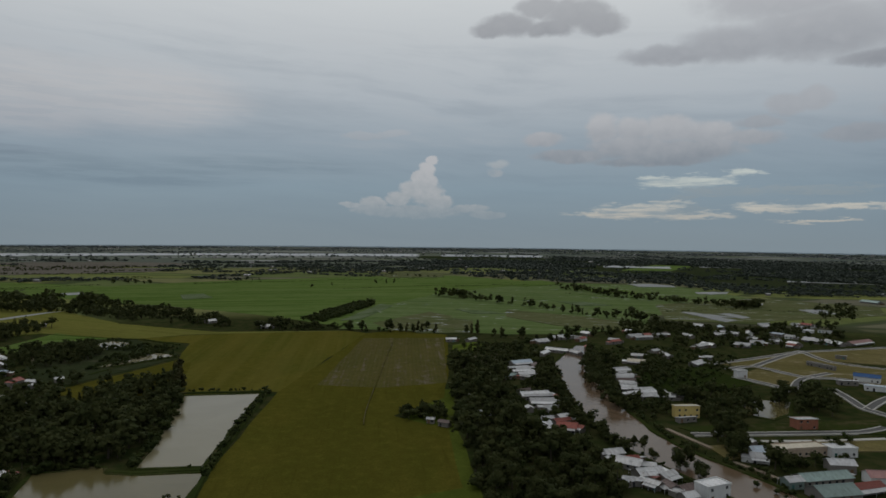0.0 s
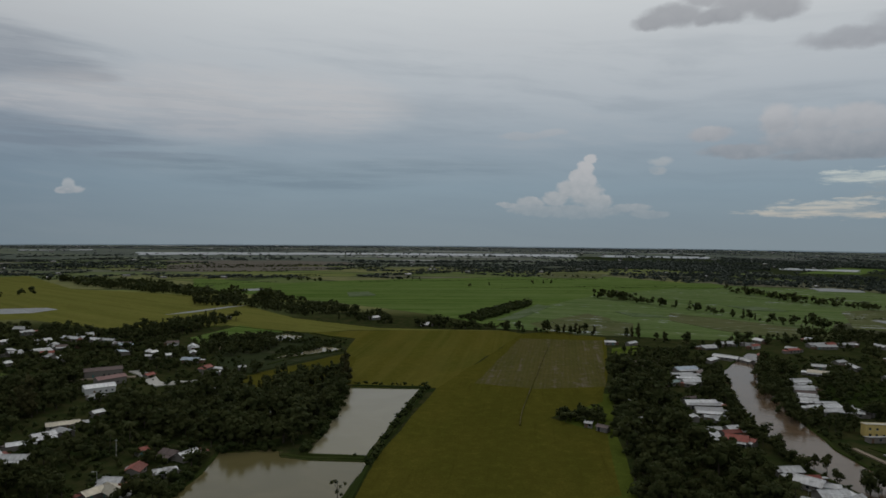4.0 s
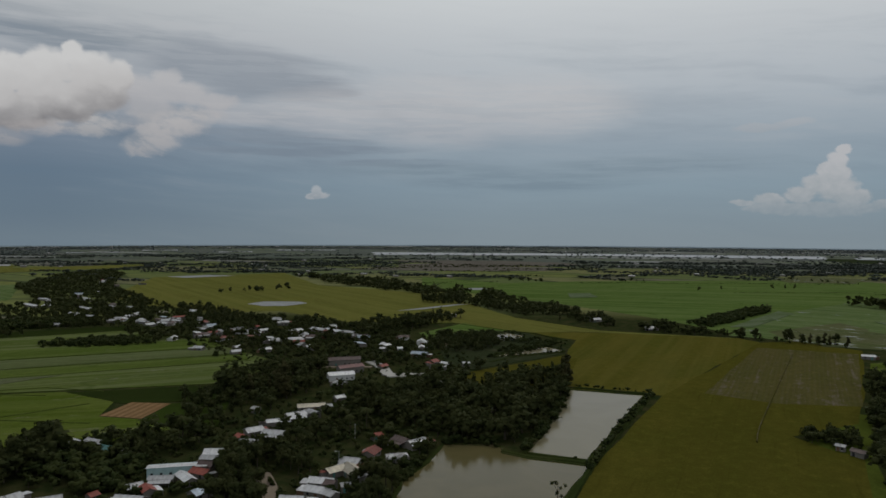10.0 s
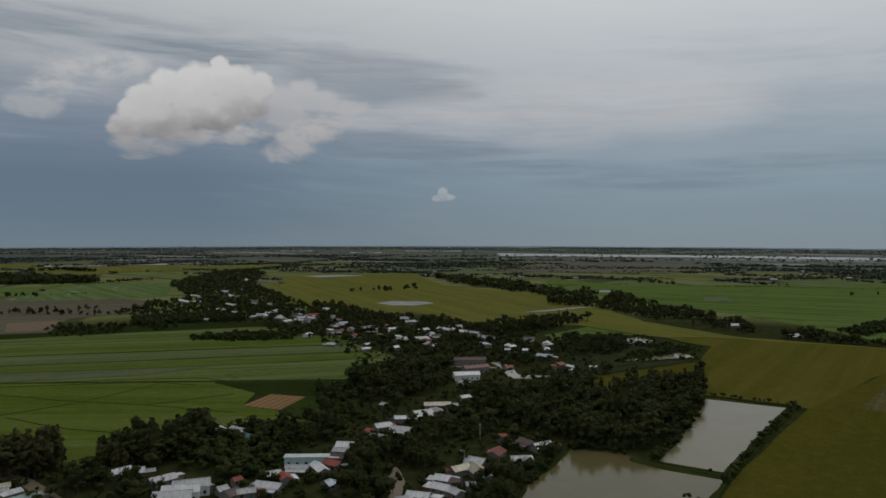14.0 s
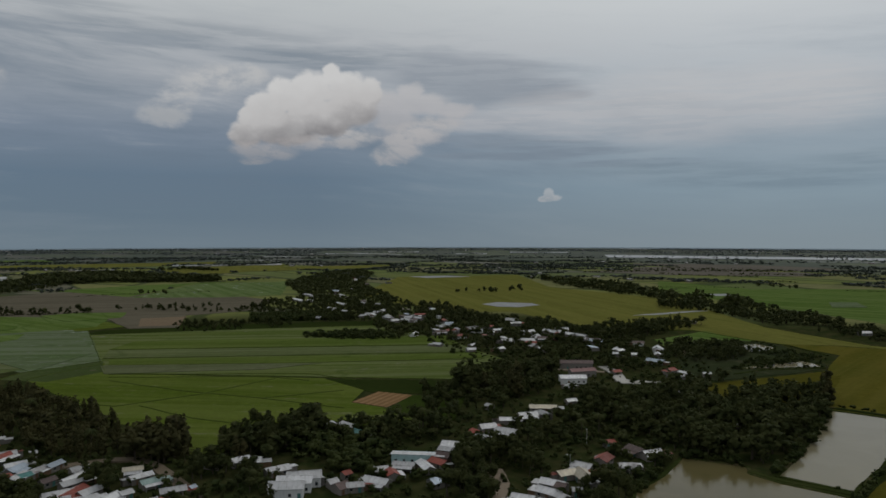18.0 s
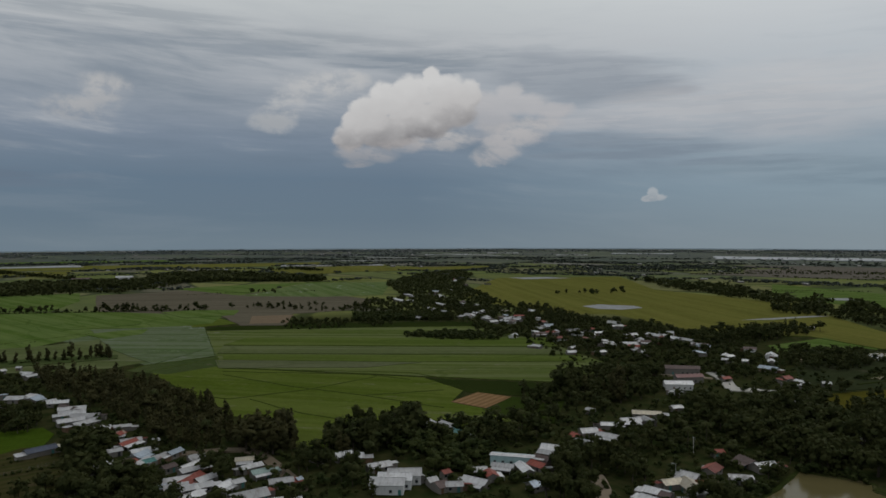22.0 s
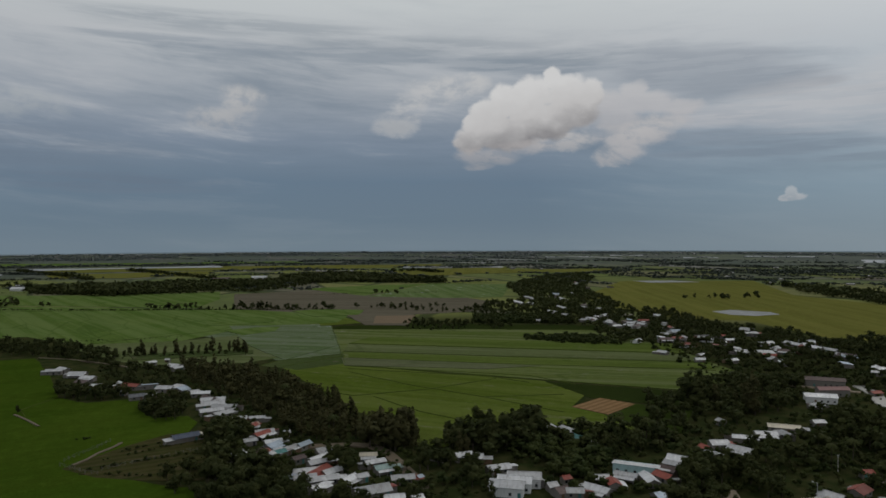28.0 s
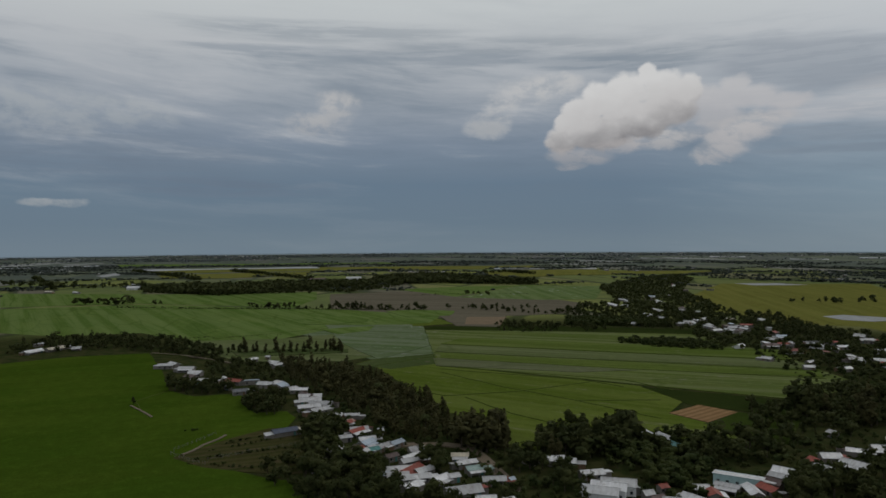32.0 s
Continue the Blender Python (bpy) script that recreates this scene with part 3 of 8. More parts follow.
def sheet_mat(name, c, dirt=0.35, rust=(0.16, 0.11, 0.075), gloss=0.42, metal=0.25):
    """Corrugated roofing sheet: ribs across the slope, streaks and grime, sheets of slightly different age."""
    mat, n, bsdf, pos = base_mat(name, gloss, 0.45, metal)
    info = n.add("ShaderNodeObjectInfo")
    shift = n.v("ADD", pos, n.v("MULTIPLY", info.outputs["Location"], (0.37, 0.61, 0.2)))
    wave = n.add("ShaderNodeTexWave")
    wave.bands_direction = "X"
    wave.inputs["Scale"].default_value = 1.3
    n.put(wave.inputs[0], pos)
    panel = n.add("ShaderNodeTexBrick")
    for key, val in (("Scale", 1.0), ("Mortar Size", 0.012), ("Brick Width", 1.05), ("Row Height", 2.6)):
        panel.inputs[key].default_value = val
    panel.inputs["Color1"].default_value, panel.inputs["Color2"].default_value, panel.inputs["Mortar"].default_value = (1, 1, 1, 1), (0.82, 0.82, 0.83, 1), (0.55, 0.55, 0.55, 1)
    n.put(panel.inputs[0], pos)
    col = n.mix(1.0, (*c, 1), panel.outputs[0], "MULTIPLY")
    col = n.mix(n.m("MULTIPLY", n.m("POWER", info.outputs["Random"], 1.8), 0.7), col, (*(x * 0.42 for x in c), 1))
    streak = n.noise(n.v("MULTIPLY", shift, (1.2, 0.25, 0.5)), 1.0, 5, 0.65)
    col = n.mix(n.span(streak, 0.48, 0.72, 0, dirt), col, (*rust, 1))
    n.put(bsdf.inputs["Base Color"], col)
    n.put(bsdf.inputs["Roughness"], n.span(streak, 0.4, 0.7, gloss, 0.75))
    bumped(n, bsdf, wave.outputs["Fac"], 0.5, 0.04)
    return mat


m_tin = sheet_mat("sheet_grey", (0.56, 0.56, 0.56), 0.45)
m_tin_white = sheet_mat("sheet_pale", (0.74, 0.74, 0.74), 0.35)
m_tin_red = sheet_mat("sheet_red", (0.30, 0.065, 0.04), 0.4, (0.10, 0.05, 0.04), 0.6, 0.0)
m_tin_orange = sheet_mat("sheet_orange", (0.42, 0.10, 0.04), 0.3, (0.15, 0.06, 0.04), 0.6, 0.0)
m_tin_brown = sheet_mat("sheet_brown", (0.13, 0.085, 0.075), 0.5, (0.07, 0.05, 0.045), 0.6, 0.0)
m_tin_pink = sheet_mat("sheet_pink", (0.40, 0.21, 0.19), 0.4, (0.20, 0.13, 0.11), 0.6, 0.0)
m_tin_blue = sheet_mat("sheet_pale_blue", (0.50, 0.58, 0.66), 0.3)
m_tin_deepblue = sheet_mat("sheet_deep_blue", (0.012, 0.075, 0.22), 0.2, (0.02, 0.07, 0.16), 0.65, 0.0)
m_tin_navy = sheet_mat("sheet_navy", (0.10, 0.12, 0.17), 0.3, (0.12, 0.11, 0.10))
m_tin_dark = sheet_mat("sheet_dark", (0.15, 0.155, 0.165), 0.4, (0.09, 0.08, 0.07))
m_tin_teal = sheet_mat("sheet_teal", (0.09, 0.26, 0.24), 0.3, (0.08, 0.12, 0.11))
m_tin_green = sheet_mat("sheet_green", (0.27, 0.36, 0.33), 0.4, (0.14, 0.15, 0.12))
m_tin_cream = sheet_mat("sheet_cream", (0.60, 0.54, 0.42), 0.35)


def plaster_mat(name, c, dirt=0.4):
    mat, n, bsdf, pos = base_mat(name, 0.85, 0.25)
    grime = n.noise(n.v("MULTIPLY", pos, (1.0, 1.0, 0.3)), 1.1, 6, 0.65)
    col = n.mix(n.span(grime, 0.42, 0.75, 0, dirt), (*c, 1), (*(x * 0.4 for x in c), 1))
    n.put(bsdf.inputs["Base Color"], col)
    bumped(n, bsdf, n.noise(pos, 12, 4, 0.6), 0.2, 0.02)
    return mat


m_plaster = plaster_mat("plaster_grey", (0.20, 0.185, 0.165))
m_plaster_white = plaster_mat("plaster_white", (0.66, 0.66, 0.65), 0.3)
m_plaster_yellow = plaster_mat("plaster_yellow", (0.62, 0.47, 0.17), 0.25)
m_plaster_tan = plaster_mat("plaster_tan", (0.42, 0.33, 0.25), 0.3)
m_plaster_cyan = plaster_mat("plaster_cyan", (0.40, 0.56, 0.56), 0.3)
m_brick = plaster_mat("brickwork", (0.30, 0.12, 0.075), 0.45)
m_concrete = plaster_mat("concrete", (0.46, 0.44, 0.40), 0.35)
m_asphalt = plaster_mat("asphalt", (0.085, 0.083, 0.08), 0.3)
m_dirt = plaster_mat("dirt", (0.24, 0.19, 0.135), 0.4)
m_earth = plaster_mat("bare_earth", (0.15, 0.118, 0.08), 0.4)
m_dark = plaster_mat("dark_opening", (0.035, 0.035, 0.04), 0.3)
m_wood = plaster_mat("door_wood", (0.16, 0.10, 0.06), 0.4)
m_steel = plaster_mat("galvanised_steel", (0.40, 0.41, 0.42), 0.3)
m_glass, _n, _b, _p = base_mat("window_glass", 0.08, 0.6)
_b.inputs["Base Color"].default_value = (0.03, 0.035, 0.04, 1)

# ---- builders ----
rng = np.random.default_rng(7)


def part(name, bm, mat, parent, label=""):
    me = bpy.data.meshes.new(name)
    bm.to_mesh(me)
    bm.free()
    me.materials.append(mat)
    ob = new(name, me)
    ob.parent = parent
    if label:
        ob["label"] = label
    return ob


def box(bm, x0, x1, y0, y1, z0, z1):
    vs = [bm.verts.new((x, y, z)) for z in (z0, z1) for x, y in ((x0, y0), (x1, y0), (x1, y1), (x0, y1))]
    for f in ((3, 2, 1, 0), (4, 5, 6, 7), (0, 1, 5, 4), (1, 2, 6, 5), (2, 3, 7, 6), (3, 0, 4, 7)):
        bm.faces.new([vs[i] for i in f])


def prism(bm, outline, z0, z1):
    """A slab with the outline's corners, as top and sides."""
    low = [bm.verts.new((x, y, z0)) for x, y in outline]
    top = [bm.verts.new((x, y, z1)) for x, y in outline]
    faces = [bm.faces.new(top)]
    for i in range(len(outline)):
        j = (i + 1) % len(outline)
        bm.faces.new((low[i], low[j], top[j], top[i]))
    bmesh.ops.triangulate(bm, faces=faces)
    bmesh.ops.recalc_face_normals(bm, faces=bm.faces[:])


def soft_outline(pts, step, wobble, seed):
    """The outline with extra corners, nudged a little, so that edges are not ruled."""
    r, out = random.Random(seed), []
    for (ax, ay), (bx, by) in zip(pts, pts[1:] + pts[:1]):
        n = max(1, min(14, int(math.hypot(bx - ax, by - ay) / step)))
        for k in range(n):
            q = 0 if k == 0 else wobble
            out.append((ax + (bx - ax) * k / n + r.uniform(-q, q), ay + (by - ay) * k / n + r.uniform(-q, q)))
    return out


def polar(turn, r):
    """The place r metres off, turn degrees to the left of north."""
    return (-r * math.sin(radians(turn)), r * math.cos(radians(turn)))


layer = [0.10]
PLOTS = []


def field(name, pts, mat, label):
    """A plot of crop: a low slab as high as its plants."""
    layer[0] += 0.005
    PLOTS.append((pts, min(p[0] for p in pts), max(p[0] for p in pts), min(p[1] for p in pts), max(p[1] for p in pts)))
    bm = bmesh.new()
    prism(bm, soft_outline(pts, 22, 1.1, len(pts) * 7 + int(abs(pts[0][0]))), -0.1, layer[0])
    me = bpy.data.meshes.new(name)
    bm.to_mesh(me)
    bm.free()
    me.materials.append(mat)
    kind = name.split("_")[-1]
    return tagged(new(name, me), label, kind, "plots of farmland", "structure")


def ribbon(bm, pts, half, z_edge, z_top, top_share=0.6):
    """A raised strip along a line, with sloping sides."""
    rows = []
    for i, (x, y) in enumerate(pts):
        a, b = pts[max(0, i - 1)], pts[min(len(pts) - 1, i + 1)]
        dx, dy = b[0] - a[0], b[1] - a[1]
        l = math.hypot(dx, dy) or 1
        nx, ny = -dy / l, dx / l
        h = half[i] if isinstance(half, (list, tuple)) else half
        rows.append([bm.verts.new((x + nx * s * h, y + ny * s * h, z)) for s, z in ((-1, z_edge), (-top_share, z_top), (top_share, z_top), (1, z_edge))])
    for p, q in zip(rows, rows[1:]):
        for k in range(3):
            bm.faces.new((p[k], q[k], q[k + 1], p[k + 1]))
    bmesh.ops.recalc_face_normals(bm, faces=bm.faces[:])
    if sum(f.normal.z for f in bm.faces) < 0:
        bmesh.ops.reverse_faces(bm, faces=bm.faces[:])


def smooth_line(pts, step):
    """Points along a smooth curve through the given ones."""
    out, n = [], len(pts)
    for i in range(n - 1):
        p0, p1, p2, p3 = (Vector(pts[max(0, min(n - 1, j))]) for j in (i - 1, i, i + 1, i + 2))
        k = max(1, int((p2 - p1).length / step))
        for s in range(k):
            u = s / k
            v = 0.5 * (2 * p1 + (p2 - p0) * u + (2 * p0 - 5 * p1 + 4 * p2 - p3) * u * u + (3 * p1 - p0 - 3 * p2 + p3) * u ** 3)
            out.append((v.x, v.y, i + u))
    out.append((*pts[-1], n - 1))
    return out


def bund(pts, width, height):
    bm = bmesh.new()
    line = [(x + random.uniform(-0.25, 0.25), y + random.uniform(-0.25, 0.25)) for x, y in soft_outline(pts, 9, 0.3, 9)]
    line = line[:len(line) - max(1, min(14, int(math.dist(pts[-1], pts[0]) / 9))) + 1]
    ribbon(bm, line, width * 0.5, 0.0, height + 0.2)
    me = bpy.data.meshes.new("field_dyke")
    bm.to_mesh(me)
    bm.free()
    me.materials.append(m_bank if width >= 2 else m_dyke)
    tagged(new("field_dyke", me), "low grassy earth dyke between plots", "dyke", "field dykes", "structure")


def pond(pts, mat, label):
    layer[0] += 0.005
    bm = bmesh.new()
    prism(bm, soft_outline(pts, 12, 0.5, 3), -0.1, layer[0] + 0.1)
    me = bpy.data.meshes.new("pond")
    bm.to_mesh(me)
    bm.free()
    me.materials.append(mat)
    ob = tagged(new("pond", me), label, "pond", kind="structure")
    bm = bmesh.new()
    rim = smooth_line([p for p in soft_outline(pts, 8, 0.5, 5)] + [pts[0]], 100)
    ribbon(bm, [(x, y) for x, y, _ in rim], 1.6, 0.0, layer[0] + 0.4, 0.5)
    part("bank", bm, m_bank, ob, "grassy earth bank")


def river(pts, half):
    line = smooth_line(pts, 6)
    hw = [half[min(len(half) - 1, int(u))] + (half[min(len(half) - 1, int(u) + 1)] - half[min(len(half) - 1, int(u))]) * (u % 1) for _, _, u in line]
    hw = [h * (1 + 0.10 * noise.noise((i * 0.35, 0.2, 0))) for i, h in enumerate(hw)]
    xy = [(x, y) for x, y, _ in line]
    bm = bmesh.new()
    ribbon(bm, xy, hw, 0.52, 0.55, 0.9)
    me = bpy.data.meshes.new("river")
    bm.to_mesh(me)
    bm.free()
    me.materials.append(m_river)
    ob = tagged(new("river", me), "brown muddy river winding past riverside houses", "river", kind="structure")
    for side in (-1, 1):
        bm = bmesh.new()
        edge = []
        for i, (x, y) in enumerate(xy):
            a, b = xy[max(0, i - 1)], xy[min(len(xy) - 1, i + 1)]
            dx, dy = b[0] - a[0], b[1] - a[1]
            l = math.hypot(dx, dy) or 1
            edge.append((x - dy / l * side * (hw[i] + 1.2), y + dx / l * side * (hw[i] + 1.2)))
        ribbon(bm, edge, 1.9, 0.0, 1.1, 0.4)
        part("bank", bm, m_bank, ob, "overgrown earth river bank")


def road(pts, width, mat, label):
    layer[0] += 0.005
    line = [(x, y) for x, y, _ in smooth_line(pts, 8)]
    bm = bmesh.new()
    ribbon(bm, line, width / 2, 0.0, layer[0] + 0.12, 0.96)
    me = bpy.data.meshes.new("road")
    bm.to_mesh(me)
    bm.free()
    me.materials.append(mat)
    ob = tagged(new("road", me), label, "road", kind="structure")
    if mat is m_asphalt:
        for side in (-1, 1):
            bm = bmesh.new()
            edge = []
            for i, (x, y) in enumerate(line):
                p, q = line[max(0, i - 1)], line[min(len(line) - 1, i + 1)]
                l = math.dist(p, q) or 1
                edge.append((x - (q[1] - p[1]) / l * side * (width / 2 + 0.3), y + (q[0] - p[0]) / l * side * (width / 2 + 0.3)))
            ribbon(bm, edge, 0.4, 0.0, layer[0] + 0.25, 0.9)
            part("kerb", bm, m_concrete, ob, "pale concrete kerb")


# ---- houses ----
HOUSES = []
ROOF_WORDS = {"sheet_grey": "weathered grey", "sheet_pale": "pale grey", "sheet_red": "rusty red", "sheet_orange": "orange", "sheet_brown": "dark brown", "sheet_pink": "faded pink", "sheet_pale_blue": "pale blue", "sheet_deep_blue": "bright blue", "sheet_navy": "dark navy", "sheet_dark": "dark grey", "sheet_teal": "teal", "sheet_green": "faded green", "sheet_cream": "cream"}
WALL_WORDS = {"plaster_grey": "grey plaster", "plaster_white": "white plaster", "plaster_yellow": "yellow plaster", "plaster_tan": "tan plaster", "plaster_cyan": "pale cyan plaster", "brickwork": "red brick", "sheet_green": "green sheet"}


def slab(bm, corners, thick):
    """A thin plate under four corners."""
    top = [bm.verts.new(c) for c in corners]
    low = [bm.verts.new((c[0], c[1], c[2] - thick)) for c in corners]
    bm.faces.new(top)
    bm.faces.new(low[::-1])
    for i in range(4):
        j = (i + 1) % 4
        bm.faces.new((low[i], low[j], top[j], top[i]))
    bmesh.ops.recalc_face_normals(bm, faces=bm.faces[:])


def house(cx, cy, yaw, length, width, high, form, roof, wall, label=""):
    """A village house: walls with gables, roof slopes, doors and windows, now and then a porch."""
    r = random.Random(int(cx * 31 + cy * 17))
    L, W = length / 2, width / 2
    HOUSES.append((cx, cy, math.hypot(L, W)))
    far = math.hypot(cx, cy)
    if far > 760:
        # open yards before the houses of the far village
        for k in (14, 27):
            HOUSES.append((cx * (1 - k / far), cy * (1 - k / far), 5.5))
    ob = new("house")
    ob.matrix_world = pose(cx, cy, 0, 0, 0, yaw)
    word = f"{'long ' if length > 2 * width else 'small ' if length < 8 else ''}{WALL_WORDS[wall.name]} house with a {ROOF_WORDS[roof.name]} sheet metal roof"
    tagged(ob, label or word, "house", "village houses")
    over = 0.5
    bm = bmesh.new()
    if form == "gable":
        rise = 0.22 * width
        sec = [(-W, 0), (W, 0), (W, high), (0, high + rise - 0.05), (-W, high)]
    elif form == "lean":
        rise = 0.5
        sec = [(-W, 0), (W, 0), (W, high), (-W, high + rise)]
    else:
        rise = 0.0
        sec = [(-W, 0), (W, 0), (W, high), (-W, high)]
    ends = [[bm.verts.new((x, y, z)) for y, z in sec] for x in (-L, L)]
    n = len(sec)
    bm.faces.new(ends[0])
    bm.faces.new(ends[1][::-1])
    for i in range(n):
        j = (i + 1) % n
        bm.faces.new((ends[0][i], ends[1][i], ends[1][j], ends[0][j]))
    bmesh.ops.recalc_face_normals(bm, faces=bm.faces[:])
    part("wall", bm, wall, ob)
    if form == "gable":
        for s in (-1, 1):
            bm = bmesh.new()
            drop = rise * over / W
            slab(bm, [(-L - over, 0, high + rise + 0.05), (L + over, 0, high + rise + 0.05), (L + over, s * (W + over), high - drop + 0.05), (-L - over, s * (W + over), high - drop + 0.05)], 0.07)
            part("roof_slope", bm, roof, ob)
        bm = bmesh.new()
        box(bm, -L - over, L + over, -0.22, 0.22, high + rise + 0.02, high + rise + 0.10)
        part("ridge_cap", bm, roof, ob)
    elif form == "lean":
        bm = bmesh.new()
        slab(bm, [(-L - over, -W - over, high + rise + 0.16), (L + over, -W - over, high + rise + 0.16), (L + over, W + over, high - 0.06), (-L - over, W + over, high - 0.06)], 0.08)
        part("roof_slope", bm, roof, ob)
    else:
        bm = bmesh.new()
        box(bm, -L - 0.2, L + 0.2, -W - 0.2, W + 0.2, high, high + 0.18)
        part("roof_slab", bm, roof, ob)
        bm = bmesh.new()
        for a in ((-L - 0.2, L + 0.2, -W - 0.2, -W), (-L - 0.2, L + 0.2, W, W + 0.2), (-L - 0.2, -L, -W, W), (L, L + 0.2, -W, W)):
            box(bm, *a, high + 0.18, high + 0.6)
        part("parapet", bm, wall, ob)
    # openings on both long sides, storey by storey
    for level in range(2 if high > 5 else 1):
        z = level * 3.1
        for s in (-1, 1):
            spots = max(2, int(length / 3.2))
            door_at = r.randrange(spots) if level == 0 else -1
            for k in range(spots):
                x = -L + (k + 0.5) * length / spots + r.uniform(-0.2, 0.2)
                y0, y1 = sorted((s * (W - 0.02), s * (W + 0.06)))
                if k == door_at:
                    bm = bmesh.new()
                    box(bm, x - 0.6, x + 0.6, y0, y1, 0.02, 2.1)
                    part("door", bm, r.choice((m_wood, m_dark, m_tin_teal, m_wood)), ob)
                elif r.random() < 0.7:
                    bm = bmesh.new()
                    box(bm, x - 0.55, x + 0.55, y0, y1, z + 0.9, z + 2.0)
                    win = part("window", bm, m_glass, ob)
                    if math.hypot(cx, cy) < 480:
                        bm = bmesh.new()
                        y2, y3 = sorted((s * (W - 0.02), s * (W + 0.12)))
                        box(bm, x - 0.7, x + 0.7, y2, y3, z + 0.78, z + 0.9)
                        part("sill", bm, m_concrete, win)
    if form == "gable" and high < 4 and r.random() < 0.5 and length > 6:
        s = r.choice((-1, 1))
        depth = r.uniform(1.8, 3.0)
        bm = bmesh.new()
        slab(bm, [(-L * 0.95, s * (W + 0.1), high - 0.25), (L * 0.95, s * (W + 0.1), high - 0.25), (L * 0.95, s * (W + depth), high - 0.85), (-L * 0.95, s * (W + depth), high - 0.85)], 0.06)
        porch = part("porch_roof", bm, r.choice((m_tin, m_tin_white, roof)), ob)
        for x in (-L * 0.9, 0.0, L * 0.9):
            bm = bmesh.new()
            y = s * (W + depth - 0.2)
            box(bm, x - 0.07, x + 0.07, y - 0.07, y + 0.07, 0, high - 0.88)
            part("post", bm, m_steel, porch)
    if form != "flat" and high < 4 and length > 6 and r.random() < 0.65:
        # a lower kitchen wing behind or beside the house
        e, side = r.choice((-1, 1)), r.choice((-1, 1))
        wl, ww, wh = r.uniform(2.6, 4.4), width * r.uniform(0.5, 0.8), high * r.uniform(0.72, 0.9)
        x0, x1 = sorted((e * L, e * (L + wl)))
        y0 = side * (W - ww / 2)
        bm = bmesh.new()
        box(bm, x0 + 0.02, x1, y0 - ww / 2, y0 + ww / 2, 0, wh)
        wing = part("kitchen_wing", bm, r.choice((wall, m_plaster, m_wood)), ob)
        bm = bmesh.new()
        lift = r.uniform(0.2, 0.7)
        za, zb = (wh + lift, wh) if side > 0 else (wh, wh + lift)
        slab(bm, [(x0 - 0.1, y0 - ww / 2 - 0.4, za + 0.1), (x1 + 0.4, y0 - ww / 2 - 0.4, za + 0.1), (x1 + 0.4, y0 + ww / 2 + 0.4, zb + 0.1), (x0 - 0.1, y0 + ww / 2 + 0.4, zb + 0.1)], 0.06)
        part("wing_roof", bm, r.choice((m_tin, m_tin, m_tin_white, m_tin_brown, m_tin_red, roof)), wing)
    return ob


# ---- trees ----
def leaf_cloud(r, lobes, count, size, up=0.35):
    """Leaf clumps strewn over the shells of the lobes; each a small bent quad."""
    lob = np.array(lobes, float)
    weight = lob[:, 3] ** 2
    pick = r.choice(len(lob), count, p=weight / weight.sum())
    d = r.normal(size=(count, 3))
    d[:, 2] += up * 0.9
    d /= np.linalg.norm(d, axis=1)[:, None]
    rad = lob[pick, 3] * r.uniform(0.7, 1.08, count)
    c = lob[pick, :3] + d * rad[:, None] * np.array([1, 1, 0.85])
    nrm = d + r.normal(scale=0.55, size=(count, 3))
    nrm[:, 2] += up
    nrm /= np.linalg.norm(nrm, axis=1)[:, None]
    t1 = np.cross(nrm, r.normal(size=(count, 3)))
    t1 /= np.linalg.norm(t1, axis=1)[:, None]
    t2 = np.cross(nrm, t1)
    s = size * r.uniform(0.6, 1.35, (count, 1))
    a, b = t1 * s, t2 * s * r.uniform(0.55, 1.0, (count, 1))
    sag = nrm * s * -0.25
    quad = np.stack([c - a + sag, c - b * 0.9, c + a + sag, c + b], 1)
    out = d * 1.0 + (c - (0, 0, 5.0)) * 0.18 + nrm * 0.25
    out /= np.linalg.norm(out, axis=1)[:, None]
    return np.concatenate([quad, np.repeat(out[:, None], 4, 1)], 2).reshape(-1, 6)


def core(x, y, z, q):
    """The dense inside of a leaf clump: a small rounded solid, open below."""
    ring = [np.array([math.cos(a), math.sin(a), 0]) for a in np.arange(4) * 1.5708 + x]
    low, top = [p * 0.8 - (0, 0, 0.6) for p in ring], [p * 0.72 + (0, 0, 0.72) for p in ring]
    quads = list(top)
    for k in range(4):
        j = (k + 1) % 4
        quads += [low[k], low[j], top[j], top[k]]
    n = np.array(quads)
    return np.concatenate([n * q + (x, y, z), n / np.linalg.norm(n, axis=1)[:, None]], 1)


def tube(points, radii, sides=5):
    rings = []
    for (x, y, z), q in zip(points, radii):
        rings.append([(x + q * math.cos(2 * math.pi * k / sides), y + q * math.sin(2 * math.pi * k / sides), z) for k in range(sides)])
    quads = []
    for p, q in zip(rings, rings[1:]):
        for k in range(sides):
            j = (k + 1) % sides
            quads += [p[k], p[j], q[j], q[k]]
    return np.array(quads, float)


